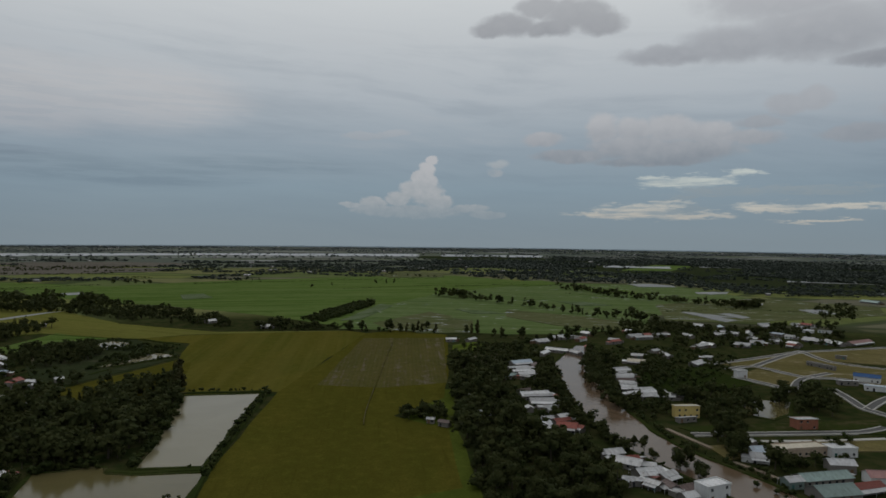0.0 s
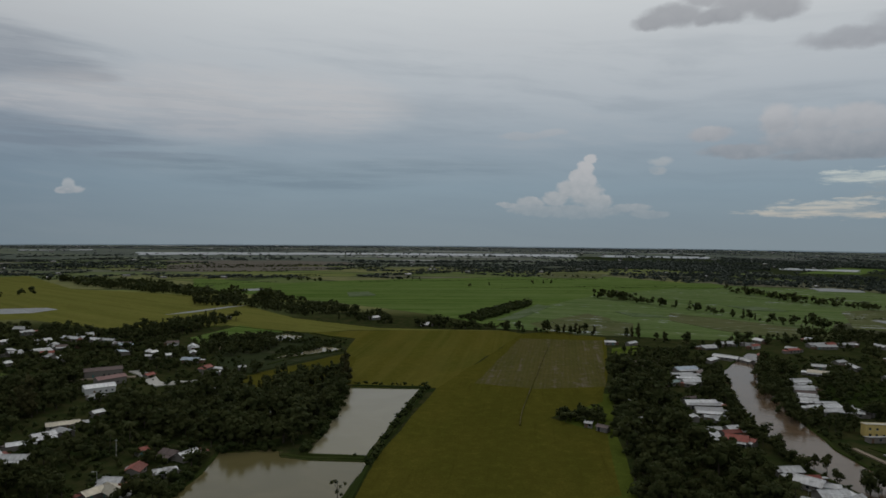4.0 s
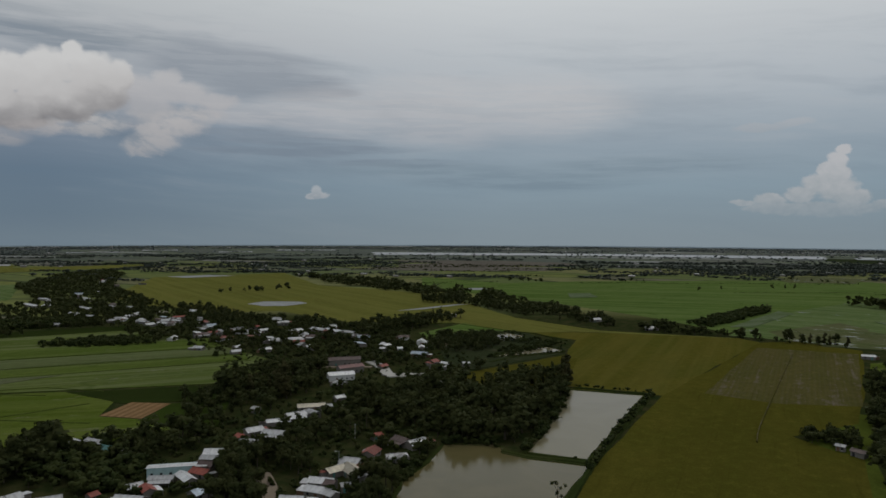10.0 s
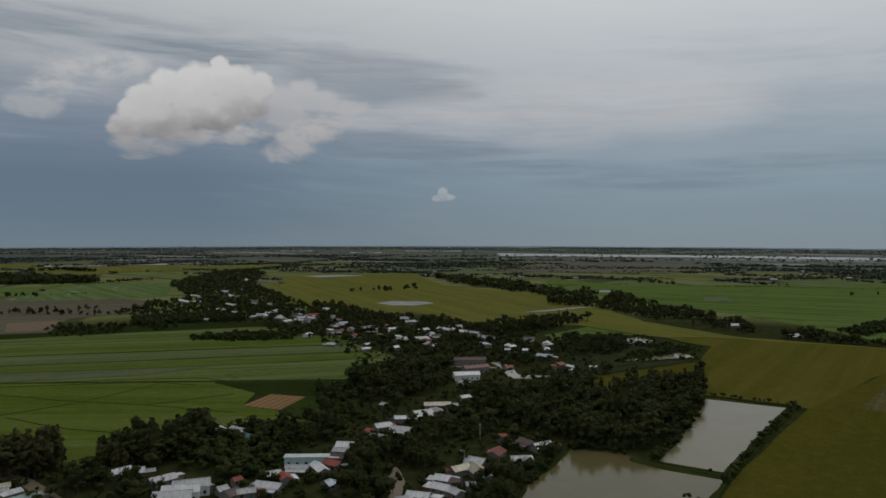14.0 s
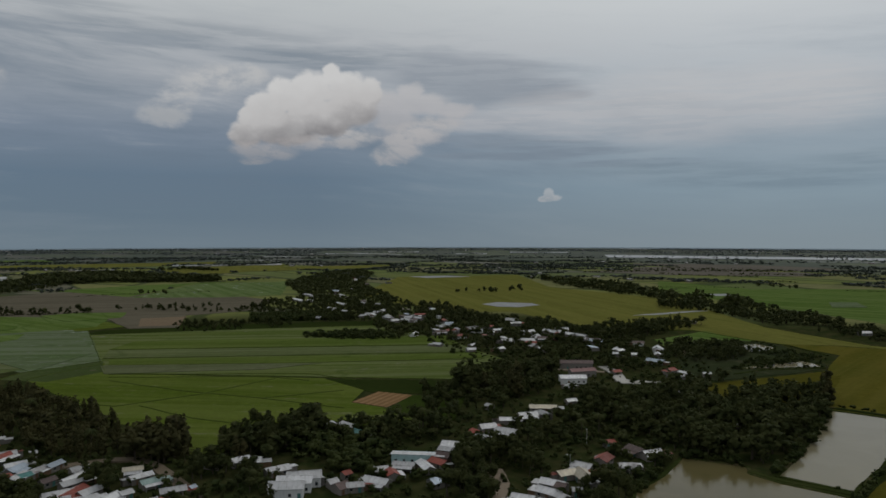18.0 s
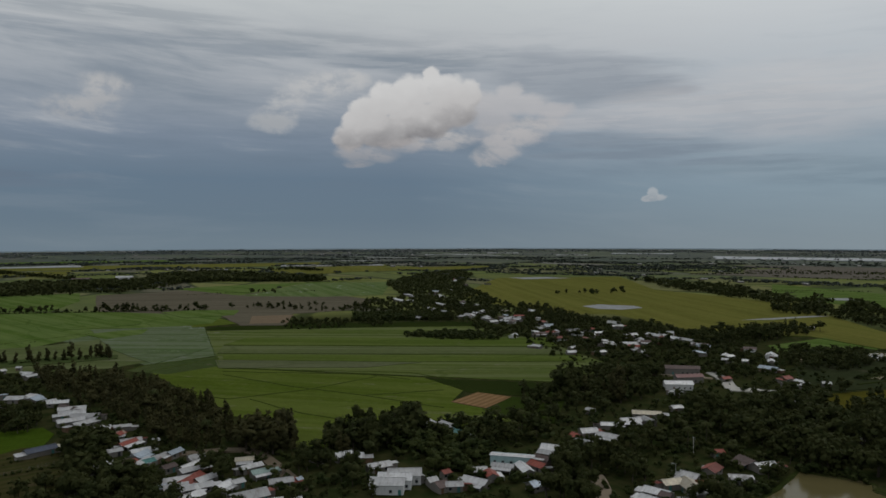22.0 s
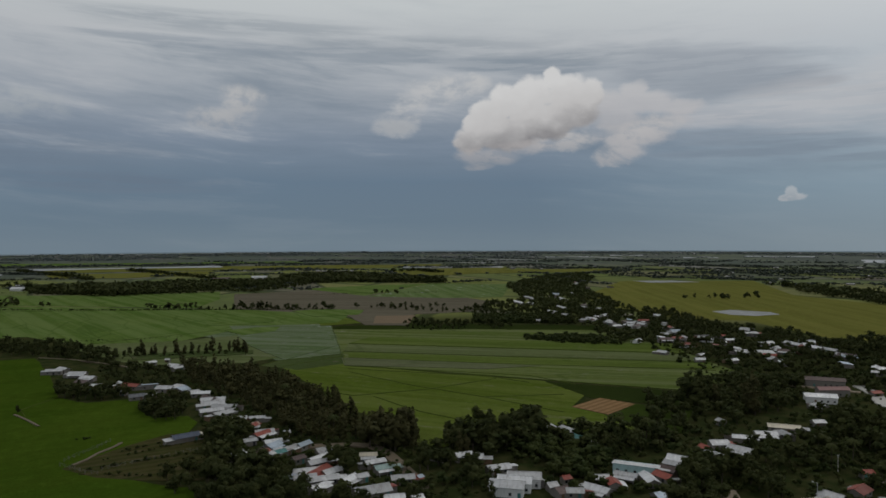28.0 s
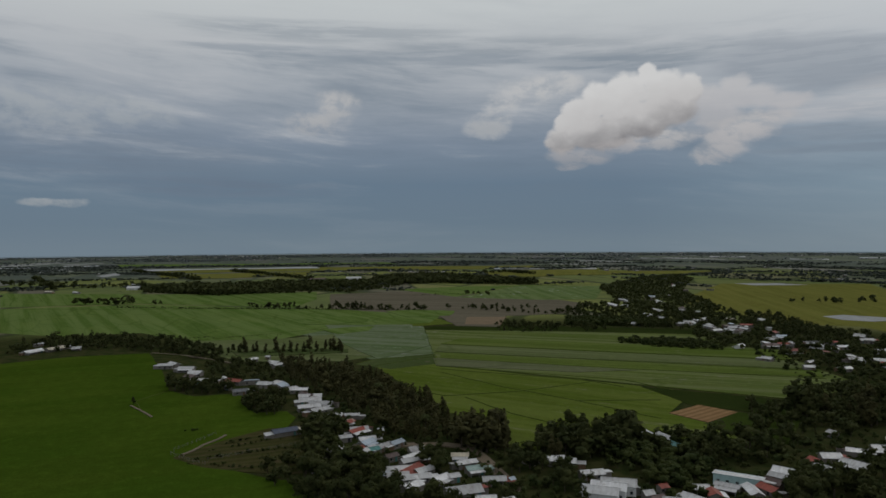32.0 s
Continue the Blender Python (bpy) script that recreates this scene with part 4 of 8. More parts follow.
def tree_shape(kind, level, seed, rich=1):
    """Leaf quads and wood quads of a tree ten metres tall. level 0 is the finest."""
    r = np.random.default_rng(seed)
    count = {"round": (470, 150, 34), "tall": (360, 120, 26), "bush": (200, 54, 16), "sparse": (110, 50, 20), "belt": (90, 30, 12, 6)}[kind][level]
    size = {"round": (0.36, 0.70, 1.5), "tall": (0.32, 0.60, 1.35), "bush": (0.66, 1.3, 2.7), "sparse": (0.4, 0.8, 1.6), "belt": (0.9, 1.7, 3.0, 4.4)}[kind][level]
    count, size = count * rich, size * rich ** -0.3
    lobes = []
    if kind == "round":
        for k in range(r.integers(9, 13)):
            a, q, z = r.uniform(0, 6.28), r.uniform(0.5, 2.5), r.uniform(3.0, 8.4)
            q *= 1.15 - 0.07 * abs(z - 5)
            lobes.append((q * math.cos(a), q * math.sin(a), z, r.uniform(0.9, 1.7)))
        lobes.append((r.uniform(-0.5, 0.5), r.uniform(-0.5, 0.5), 8.9, 0.8))
        lobes.append((r.uniform(-0.8, 0.8), r.uniform(-0.8, 0.8), 7.7, 1.3))
        lobes.append((0, 0, 6, 2.1))
    elif kind == "tall":
        steps = r.integers(8, 12)
        for k in range(steps):
            z = 2.0 + 7.3 * (k + r.uniform(-0.3, 0.3)) / (steps - 1)
            wide = 1.45 * (1 - ((z - 4.2) / 6.2) ** 2) + 0.25
            q, a = r.uniform(0.2, 0.6) * wide, r.uniform(0, 6.28)
            lobes.append((q * math.cos(a), q * math.sin(a), z, wide * r.uniform(0.6, 0.85)))
    elif kind == "belt":
        for k in range(9):
            a, q = r.uniform(0, 6.28), r.uniform(0, 6.5)
            lobes.append((q * math.cos(a), q * math.sin(a), r.uniform(3.0, 7.6), r.uniform(1.8, 2.8)))
    elif kind == "bush":
        for k in range(r.integers(5, 8)):
            a, q = r.uniform(0, 6.28), r.uniform(0, 3.2)
            lobes.append((q * math.cos(a), q * math.sin(a), r.uniform(2.5, 7.5), r.uniform(2.0, 3.0)))
    else:
        for k in range(9):
            a, q = r.uniform(0, 6.28), r.uniform(1.0, 3.2)
            lobes.append((q * math.cos(a), q * math.sin(a), r.uniform(4.0, 9.3), r.uniform(0.5, 1.0)))
    leaves = leaf_cloud(r, lobes, count, size)
    if level < 2:
        leaves = np.concatenate([leaves] + [core(x, y, z, q * 0.74) for x, y, z, q in sorted(lobes, key=lambda o: -o[3])[:5]])
    wood = [tube([(0, 0, -0.2), (r.uniform(-0.2, 0.2), r.uniform(-0.2, 0.2), 3), (r.uniform(-0.4, 0.4), r.uniform(-0.4, 0.4), 7.5)], (0.24, 0.17, 0.06), 5 if level == 0 else 3)]
    if level == 0:
        for x, y, z, q in lobes[:6]:
            wood.append(tube([(0, 0, min(z - 1.6, 4.5)), (x * 0.6, y * 0.6, z - 0.7), (x, y, z)], (0.11, 0.07, 0.03), 3))
    return leaves, np.concatenate(wood)


SHAPES = {(k, lv): [tree_shape(k, lv, 100 * i + lv + len(k)) for i in range(5)] for k in ("round", "tall", "bush", "belt") for lv in ((0, 1, 2, 3) if k == "belt" else (0, 1, 2))}


def faced(q):
    """Quads with a direction at each point; flat ones where none is given."""
    if q.shape[1] == 6:
        return q
    c = q.reshape(-1, 4, 3)
    n = np.cross(c[:, 1] - c[:, 0], c[:, 2] - c[:, 0])
    n /= np.maximum(np.linalg.norm(n, axis=1), 1e-9)[:, None]
    return np.concatenate([c, np.repeat(n[:, None], 4, 1)], 2).reshape(-1, 6)


def quad_mesh(name, parts, mats):
    """One mesh out of quads, four points each, with a material for each set; crowns are shaded as soft round masses."""
    both = np.concatenate([faced(q) for q in parts]).astype(np.float32)
    nq = len(both) // 4
    me = bpy.data.meshes.new(name)
    me.vertices.add(len(both))
    me.vertices.foreach_set("co", both[:, :3].ravel())
    me.loops.add(nq * 4)
    me.loops.foreach_set("vertex_index", np.arange(nq * 4, dtype=np.int32))
    me.polygons.add(nq)
    me.polygons.foreach_set("loop_start", np.arange(0, nq * 4, 4, dtype=np.int32))
    me.polygons.foreach_set("material_index", np.repeat(np.arange(len(parts)), [len(q) // 4 for q in parts]).astype(np.int32))
    for mat in mats:
        me.materials.append(mat)
    me.update(calc_edges=True)
    me.attributes.new("custom_normal", "FLOAT_VECTOR", "POINT").data.foreach_set("vector", both[:, 3:].ravel())
    return me


def inside(x, y, pts):
    hit = False
    for (ax, ay), (bx, by) in zip(pts, pts[1:] + pts[:1]):
        if (ay > y) != (by > y) and x < (bx - ax) * (y - ay) / (by - ay) + ax:
            hit = not hit
    return hit


def near_house(x, y, room):
    return any((x - a) ** 2 + (y - b) ** 2 < (q + room) ** 2 for a, b, q in HOUSES)


KINDS = {"under": ("bush",), "yard": ("round", "round", "bush", "tall"), "mixed": ("round", "round", "round", "tall", "bush"), "tall": ("tall", "tall", "tall", "round"), "bush": ("bush",), "round": ("round",)}


def plant(spots, h0, h1, mix, label, name="tree_grove", leaf=None):
    """Many trees as one object of stuff."""
    leaves, woods = [], []
    for x, y in spots:
        far = math.hypot(x, y)
        wide = 1.0 if leaf is None else 1.3
        level = 0 if far < 298 else 1 if far < (950 if leaf is None else 1500) else 2 if leaf is None or far < 2700 else 3
        if mix == "under":
            level = 1
        kind = KINDS[mix][rng.integers(len(KINDS[mix]))] if leaf is None else "belt"
        if far > 1050 and kind in ("round", "bush") and rng.random() < 0.7:
            kind = "belt"
        lv, wd = SHAPES[kind, level][rng.integers(5)]
        h = (h0 + (h1 - h0) * rng.random() ** 1.4) * rng.choice((0.7, 0.85, 1.0, 1.0, 1.05, 1.22))
        if kind == "bush" and mix == "mixed" and leaf is None:
            h *= 0.55
        sz, sw = h / 10, wide * h / 10 * rng.uniform(1.05, 1.5) * (0.82 if kind == "tall" and h > 10 else 1.0)
        a = rng.uniform(0, 6.28)
        m = np.array([[math.cos(a) * sw, math.sin(a) * sw, 0], [-math.sin(a) * sw, math.cos(a) * sw, 0], [0, 0, sz]])
        spin = np.array([[math.cos(a), math.sin(a), 0], [-math.sin(a), math.cos(a), 0], [0, 0, 1]])
        leaves.append(np.concatenate([lv[:, :3] @ m + (x, y, 0), lv[:, 3:] @ spin], 1))
        if level < 2:
            woods.append(wd @ m + (x, y, 0))
    if not leaves:
        return
    parts, mats = [np.concatenate(leaves)], [leaf or {"tall": m_leaf_tall, "bush": m_leaf_bush, "under": m_leaf_bush}.get(mix, m_leaf)]
    if woods:
        parts.append(np.concatenate(woods))
        mats.append(m_bark)
    tagged(new(name, quad_mesh(name, parts, mats)), label, "trees", kind="stuff")


def grove(pts, gap, h0, h1, mix, label):
    xs, ys = [p[0] for p in pts], [p[1] for p in pts]
    spots = []
    gap *= {"under": 1.4, "bush": 1.05}.get(mix, 1.2)
    y = min(ys)
    while y < max(ys):
        x = min(xs) + rng.uniform(0, gap)
        while x < max(xs):
            px, py = x + rng.uniform(-0.45, 0.45) * gap, y + rng.uniform(-0.45, 0.45) * gap
            if "belt" in label and noise.noise((px * 0.028, py * 0.028, 3.7)) < -0.22:
                x += gap
                continue
            if inside(px, py, pts) and not near_house(px, py, -0.6 if mix == "under" else 1.4 if mix == "yard" else 0.8) and rng.random() < 0.94:
                spots.append((px, py))
            x += gap
        y += gap * 0.9
    plant(spots, h0, h1, mix, label)


def tree_row(pts, gap, h0, h1, mix, spread, label):
    spots = []
    for (ax, ay), (bx, by) in zip(pts, pts[1:]):
        n = max(1, int(math.hypot(bx - ax, by - ay) / gap))
        for k in range(n):
            if rng.random() < 0.85:
                u = (k + rng.uniform(-0.3, 0.3)) / n
                spots.append((ax + (bx - ax) * u + rng.normal() * spread, ay + (by - ay) * u + rng.normal() * spread))
    if mix != "bush" and math.hypot(*pts[0]) < 1000 and len(spots) + ROWED[0] < 230:
        ROWED[0] += len(spots)
        plant([(x + rng.normal() * 2.5, y + rng.normal() * 2.5) for x, y in spots for _ in range(2)], 1.5, 4.0, "bush", "low shrubs under a row of trees", "shrub_row")
        for x, y in spots:
            lone_tree(x, y, (h0 + (h1 - h0) * rng.random()) * rng.choice((0.7, 0.9, 1.0, 1.1)), "tall" if mix == "tall" or rng.random() < 0.35 else "round")
        return
    plant(spots, h0, h1, mix, label, "tree_row")


TREE_WORDS = {"round": "dark green broadleaf tree with a rounded crown", "tall": "tall slender dark green tree", "sparse": "thin leafless looking tree by the pond", "palm": "coconut palm with drooping fronds among houses"}
MODELS = {}
ROWED = [0]


def palm_quads():
    r = np.random.default_rng(4)
    leaves = []
    for k in range(15):
        a, lift = k * 2.4, r.uniform(-0.2, 0.9)
        prev = None
        for s in range(6):
            u = s / 5
            q = 3.0 * u
            c = np.array([q * math.cos(a), q * math.sin(a), 9.6 + lift * 1.8 * u - 2.6 * u * u])
            side = np.array([-math.sin(a), math.cos(a), 0]) * (0.42 * math.sin(0.35 + 2.5 * u) + 0.05)
            if prev is not None:
                for w_ in (-1, 1):
                    leaves += [prev[0], c, c + w_ * side - (0, 0, 0.22), prev[0] + w_ * prev[1] - (0, 0, 0.22)]
            prev = (c, side)
    return np.array(leaves), tube([(0, 0, -0.2), (0.2, 0.1, 3), (0.35, 0.1, 6.5), (0.1, 0.0, 9.6)], (0.22, 0.16, 0.13, 0.11), 6)


def lone_tree(x, y, h, kind):
    far = math.hypot(x, y) > 420
    form = kind, far, int(x * 3 + y * 5) % 3
    if form not in MODELS:
        lv, wd = palm_quads() if kind == "palm" else tree_shape(kind, 1 if far and kind != "sparse" else 0, 5 + 7 * form[2], 1 if kind == "sparse" else 3)
        top = new("palm_tree" if kind == "palm" else "tree")
        tagged(top, TREE_WORDS[kind], "tree", "single trees")
        for nm, q, mat in (("trunk", wd, m_bark), ("crown", lv, m_leaf_tall if kind == "tall" else m_leaf)):
            p = new(nm, quad_mesh(nm, [q], [mat]))
            p.parent = top
        top.matrix_basis = pose(x, y, 0)
        top.scale = (h / 10,) * 3
        MODELS[form] = top
        return
    t = copy_thing(MODELS[form], pose(x, y, 0, 0, 0, (x * 37 + y * 11) % 360))
    t.scale = (h / 10 * (0.9 + (x * 7 % 1) * 0.3),) * 2 + (h / 10,)


def street_lamp(x, y, h, turn):
    ob = new("street_lamp")
    ob.matrix_world = pose(x, y, 0, 0, 0, turn)
    tagged(ob, "tall grey steel street lamp by village houses", "street lamp")
    bm = bmesh.new()
    bmesh.ops.create_cone(bm, cap_ends=True, segments=8, radius1=0.11, radius2=0.07, depth=h, matrix=Matrix.Translation((0, 0, h / 2)))
    part("pole", bm, m_steel, ob)
    bm = bmesh.new()
    box(bm, 0, 1.4, -0.05, 0.05, h - 0.06, h + 0.04)
    arm = part("arm", bm, m_steel, ob)
    bm = bmesh.new()
    box(bm, 1.2, 1.9, -0.14, 0.14, h - 0.1, h + 0.06)
    part("lamp_head", bm, m_plaster_white, arm, "pale lamp head")


def power_pole(x, y, h):
    ob = new("power_pole")
    ob.location = (x, y, 0)
    tagged(ob, "grey concrete power pole among village trees", "pole")
    bm = bmesh.new()
    bmesh.ops.create_cone(bm, cap_ends=True, segments=8, radius1=0.16, radius2=0.10, depth=h, matrix=Matrix.Translation((0, 0, h / 2)))
    part("pole", bm, m_concrete, ob)
    bm = bmesh.new()
    box(bm, -0.8, 0.8, -0.06, 0.06, h - 0.5, h - 0.38)
    part("crossarm", bm, m_steel, ob)


def fence(pts, posts):
    """A low garden fence: pale posts and two rails along a line."""
    ob = new("garden_fence")
    tagged(ob, "low garden fence of grey concrete posts", "fence", "garden fences")
    ob.location = (*pts[0], 0)
    ends = [(x - pts[0][0], y - pts[0][1]) for x, y in pts]
    whole = [math.dist(a, b) for a, b in zip(ends, ends[1:])]
    for k in range(posts):
        d, i = sum(whole) * k / (posts - 1), 0
        while i < len(whole) - 1 and d > whole[i]:
            d, i = d - whole[i], i + 1
        u = d / whole[i]
        x, y = (ends[i][j] + (ends[i + 1][j] - ends[i][j]) * u for j in (0, 1))
        bm = bmesh.new()
        box(bm, x - 0.07, x + 0.07, y - 0.07, y + 0.07, 0, 1.9)
        part("post", bm, m_plaster, ob)
    for z in (0.9, 1.6):
        bm = bmesh.new()
        for a, b in zip(ends, ends[1:]):
            l = math.dist(a, b)
            nx, ny = -(b[1] - a[1]) / l * 0.02, (b[0] - a[0]) / l * 0.02
            slab(bm, [(a[0] - nx, a[1] - ny, z), (b[0] - nx, b[1] - ny, z), (b[0] + nx, b[1] + ny, z), (a[0] + nx, a[1] + ny, z)], 0.04)
        part("rail", bm, m_plaster, ob)


# ---- ground ----
bm = bmesh.new()
rings = [0, 60, 150, 300, 600, 1000, 1600, 2400, 3400, 4960]
verts = []
for q in rings:
    verts.append([bm.verts.new((q * math.cos(math.tau * k / 96), q * math.sin(math.tau * k / 96), 0)) for k in range(96)] if q else [bm.verts.new((0, 0, 0))])
for k in range(96):
    j = (k + 1) % 96
    bm.faces.new((verts[0][0], verts[1][k], verts[1][j]))
    for a, b in zip(verts[1:], verts[2:]):
        bm.faces.new((a[k], b[k], b[j], a[j]))
me = bpy.data.meshes.new("ground")
bm.to_mesh(me)
bm.free()
me.materials.append(m_ground)
tagged(new("ground", me), "flat green delta farmland reaching the horizon", "ground", kind="structure")
# ---- fields ----
field("rice_field", [(-196, 513), (-226, 636), (-201, 627), (-158, 622), (-111, 447), (-153, 421)], m_rice_ripe, "olive green rice field beside the fish ponds")
field("rice_field", [(-102, 440), (-75, 702), (-95, 719), (-167, 704), (-240, 677), (-288, 645), (-199, 620), (-170, 594), (-169, 528), (-119, 443)], m_rice_ripe, "ripe yellow-green rice field in flat farmland")
field("rice_field", [(0, 452), (8, 452), (8, 366), (12, 328), (16, 275), (18, 242), (-27, 238), (-19, 380)], m_rice_edge, "green edge of a rice field by the trees")
field("rice_field", [(-102, 440), (-75, 702), (-50, 724), (5, 699), (5, 494), (2, 429), (-26, 385), (-8, 369), (4, 365), (7, 303), (9, 276), (-87, 224), (-96, 291)], m_rice_olive, "olive green rice field beside the fish ponds")
field("rice_field", [(-81, 461), (-74, 669), (2, 677), (4, 473), (-40, 455)], m_rice_mud, "half harvested brown muddy rice plot")
field("rice_field", [(-160, 439), (-186, 518), (-175, 547), (-166, 583), (-116, 445)], m_rice_ripe, "olive green rice field beside the fish ponds")
field("rice_field", [(-218, 462), (-191, 538), (-168, 456), (-195, 445)], m_rice_olive, "small olive green rice plot by the woods")
field("rice_field", [(-972, 660), (-1303, 994), (-1179, 1264), (-868, 1019), (-569, 965), (-344, 753), (-224, 700), (-95, 719), (-242, 680), (-288, 645), (-382, 672), (-440, 606), (-624, 658), (-676, 600), (-799, 609)], m_rice_gold, "golden green ripening rice field by the village")
field("rice_field", [(-372, 588), (-371, 678), (-293, 642), (-340, 556)], m_rice_green, "narrow green rice plot behind the ponds")
field("rice_field", [(-596, 1255), (-498, 1373), (-277, 1554), (23, 1695), (199, 1487), (-7, 1157), (-93, 944), (-110, 752), (-202, 836), (-362, 937), (-521, 997)], m_rice_green, "wide bright green rice field")
field("rice_field", [(-107, 734), (-92, 937), (-7, 1178), (156, 1096), (298, 986), (221, 771), (124, 711), (67, 706), (10, 722)], m_paddy_wet, "flooded pale green rice paddy")
field("rice_field", [(-77, 784), (-16, 904), (12, 857), (-7, 730), (-54, 726)], m_paddy_mud, "brown bare muddy paddy")
field("rice_field", [(-3, 1179), (211, 1489), (468, 1400), (508, 1139), (267, 881), (141, 992)], m_paddy_wet, "flooded pale green rice paddy behind a tree row")
field("rice_field", [(-827, 1320), (-596, 1255), (-530, 1014), (-671, 1070)], m_rice_green, "wide bright green rice field")
field("rice_field", [(310, 1026), (518, 1160), (636, 1022), (573, 910), (340, 820), (266, 835)], m_paddy_mud, "brown and green marshy paddy")
field("rice_field", [(-757, 193), (-701, 330), (-627, 466), (-584, 445), (-507, 440), (-385, 402), (-372, 380), (-355, 329), (-424, 259), (-540, 148), (-627, 165)], m_rice_stripe, "striped pale green rice seedling field")
field("rice_field", [(-550, 100), (-581, 159), (-536, 147), (-421, 257), (-373, 257), (-350, 232), (-326, 240), (-296, 237), (-301, 207), (-329, 200), (-326, 153), (-307, 133), (-316, 122), (-352, 128), (-392, 113), (-444, 109)], m_rice_bright, "bright green rice field beside the village")
field("rice_field", [(-419, 256), (-352, 326), (-318, 294), (-365, 256)], m_crop_dark, "dark green vegetable plot beside the village")
field("rice_field", [(-341, 271), (-316, 292), (-280, 252), (-298, 239), (-325, 241)], m_crop_green, "dark green vegetable plot beside the village")
field("ploughed_plot", [(-351, 233), (-363, 261), (-341, 271), (-327, 241)], m_mud_orange, "freshly ploughed orange brown soil plot")
field("rice_field", [(-856, 9), (-834, 98), (-784, 199), (-593, 160), (-579, 103), (-643, 83), (-705, 83)], m_paddy_grey, "flooded grey blue rice paddy")
field("rice_field", [(-580, 105), (-590, 160), (-545, 149), (-533, 109), (-562, 86)], m_grass, "dark green crop strip by a dyke")
field("rice_field", [(-921, -45), (-965, 72), (-927, 223), (-797, 243), (-789, 196), (-809, 116), (-818, -40)], m_rice_bright, "bright green rice field")
field("rice_field", [(-1301, 154), (-1317, 305), (-1124, 488), (-955, 504), (-856, 403), (-851, 255), (-980, 151), (-1034, 122)], m_mud_brown, "ploughed brown field with trees behind")
field("rice_field", [(-1151, 354), (-1383, 553), (-1329, 728), (-1041, 554), (-1063, 462)], m_paddy_wet, "flooded pale green rice paddy")
field("rice_field", [(-1617, 192), (-1374, 273), (-1414, 440), (-1401, 584), (-1394, 735), (-1375, 538), (-1164, 354), (-1330, 308)], m_rice_green, "narrow green rice plot")
field("ploughed_plot", [(-861, 260), (-849, 321), (-762, 284), (-765, 244)], m_mud_pink, "bare pinkish soil plot")
field("rice_field", [(-766, 287), (-652, 484), (-617, 470), (-693, 326), (-752, 192), (-778, 207)], m_crop_dark, "dark green crop strip by a dyke")
field("rice_field", [(-713, -335), (-653, -191), (-674, -141), (-674, -81), (-598, -63), (-502, -48), (-484, -36), (-464, -16), (-425, -10), (-398, 4), (-387, 16), (-374, 14), (-354, -21), (-348, -30), (-334, -25), (-322, -8), (-302, 11), (-279, 15), (-258, -6), (-299, -141)], m_rice_vivid, "vivid green rice field by the hamlet")
field("rice_field", [(-656, -103), (-630, -76), (-579, -60), (-530, -52), (-507, -51), (-478, -38), (-478, -16), (-478, -1), (-449, -2), (-421, 6), (-420, 24), (-403, 28), (-380, 21), (-330, -30), (-314, -15), (-296, 23), (-278, 26), (-256, 24), (-286, -46)], m_rice_vivid, "vivid green rice field by the hamlet")
field("garden_plot", [(-345, -32), (-369, -9), (-385, 13), (-376, 37), (-345, 30), (-304, 24), (-315, 0), (-327, -18)], m_garden, "brown and green garden with crop rows")
field("rice_field", [(-1140, -502), (-1183, -345), (-1189, -152), (-1014, 133), (-880, 246), (-813, 214), (-805, 105), (-731, 38), (-741, -54), (-825, -106), (-824, -189), (-875, -256), (-847, -374)], m_rice_green, "wide bright green rice field")
field("rice_field", [(-742, -70), (-731, 38), (-752, 110), (-661, 107), (-594, 106), (-580, 76), (-606, -5)], m_strip_pale, "pale wet rice paddy")
field("rice_field", [(-1544, -450), (-1376, -80), (-1369, 136), (-1200, 119), (-1061, 72), (-1211, -155), (-1213, -354)], m_rice_green, "narrow green rice plot")
field("scrub_plot", [(-348, 587), (-318, 643), (-278, 644), (-254, 607), (-215, 575), (-209, 553), (-215, 520), (-240, 452), (-269, 461)], m_scrub, "scrubby green land around small ponds")
field("rice_field", [(-238, 438), (-213, 515), (-202, 550), (-157, 432), (-212, 384)], m_rice_olive, "small olive green rice plot by the woods")
# ---- water ----
pond([(-157, 425), (-111, 434), (-100, 297), (-128, 293), (-132, 320), (-142, 363)], m_pond, "rectangular muddy grey fish pond with earth banks")
pond([(-138, 197), (-156, 233), (-159, 258), (-167, 286), (-141, 295), (-136, 287), (-123, 286), (-96, 290), (-93, 254), (-90, 225)], m_pond_brown, "muddy brown fish pond beside the woods")
pond([(-303, 613), (-296, 633), (-274, 624), (-272, 600), (-279, 581)], m_pond, "small grey fish pond by the rice field")
pond([(-251, 504), (-247, 530), (-233, 574), (-221, 570), (-211, 561), (-221, 546), (-237, 519)], m_pond, "long narrow grey fish pond")
pond([(-327, 560), (-321, 565), (-303, 532), (-308, 527)], m_pond, "tiny grey pond between trees")
field("flooded_plot", [(-720, 698), (-726, 735), (-682, 760), (-657, 749), (-657, 709), (-681, 690)], m_flood, "pale flooded plot in golden rice")
field("flooded_plot", [(-500, 739), (-490, 790), (-478, 842), (-463, 863), (-473, 818), (-482, 770)], m_flood, "thin pale irrigation ditch in golden rice")
pond([(178, 422), (194, 433), (213, 428), (197, 396), (182, 384), (173, 392)], m_pond_brown, "dark village pond behind trees")
field("flooded_plot", [(-597, 1100), (-578, 1124), (-547, 1097), (-570, 1074)], m_flood, "pale flooded plot behind a tree belt")
field("flooded_plot", [(-2216, -403), (-2385, -378), (-2259, -343), (-2137, -367)], m_flood, "pale flooded plot in far fields")
field("flooded_plot", [(-1294, 1021), (-1265, 1108), (-1198, 1126), (-1230, 1018)], m_flood, "pale flooded plot in far fields")
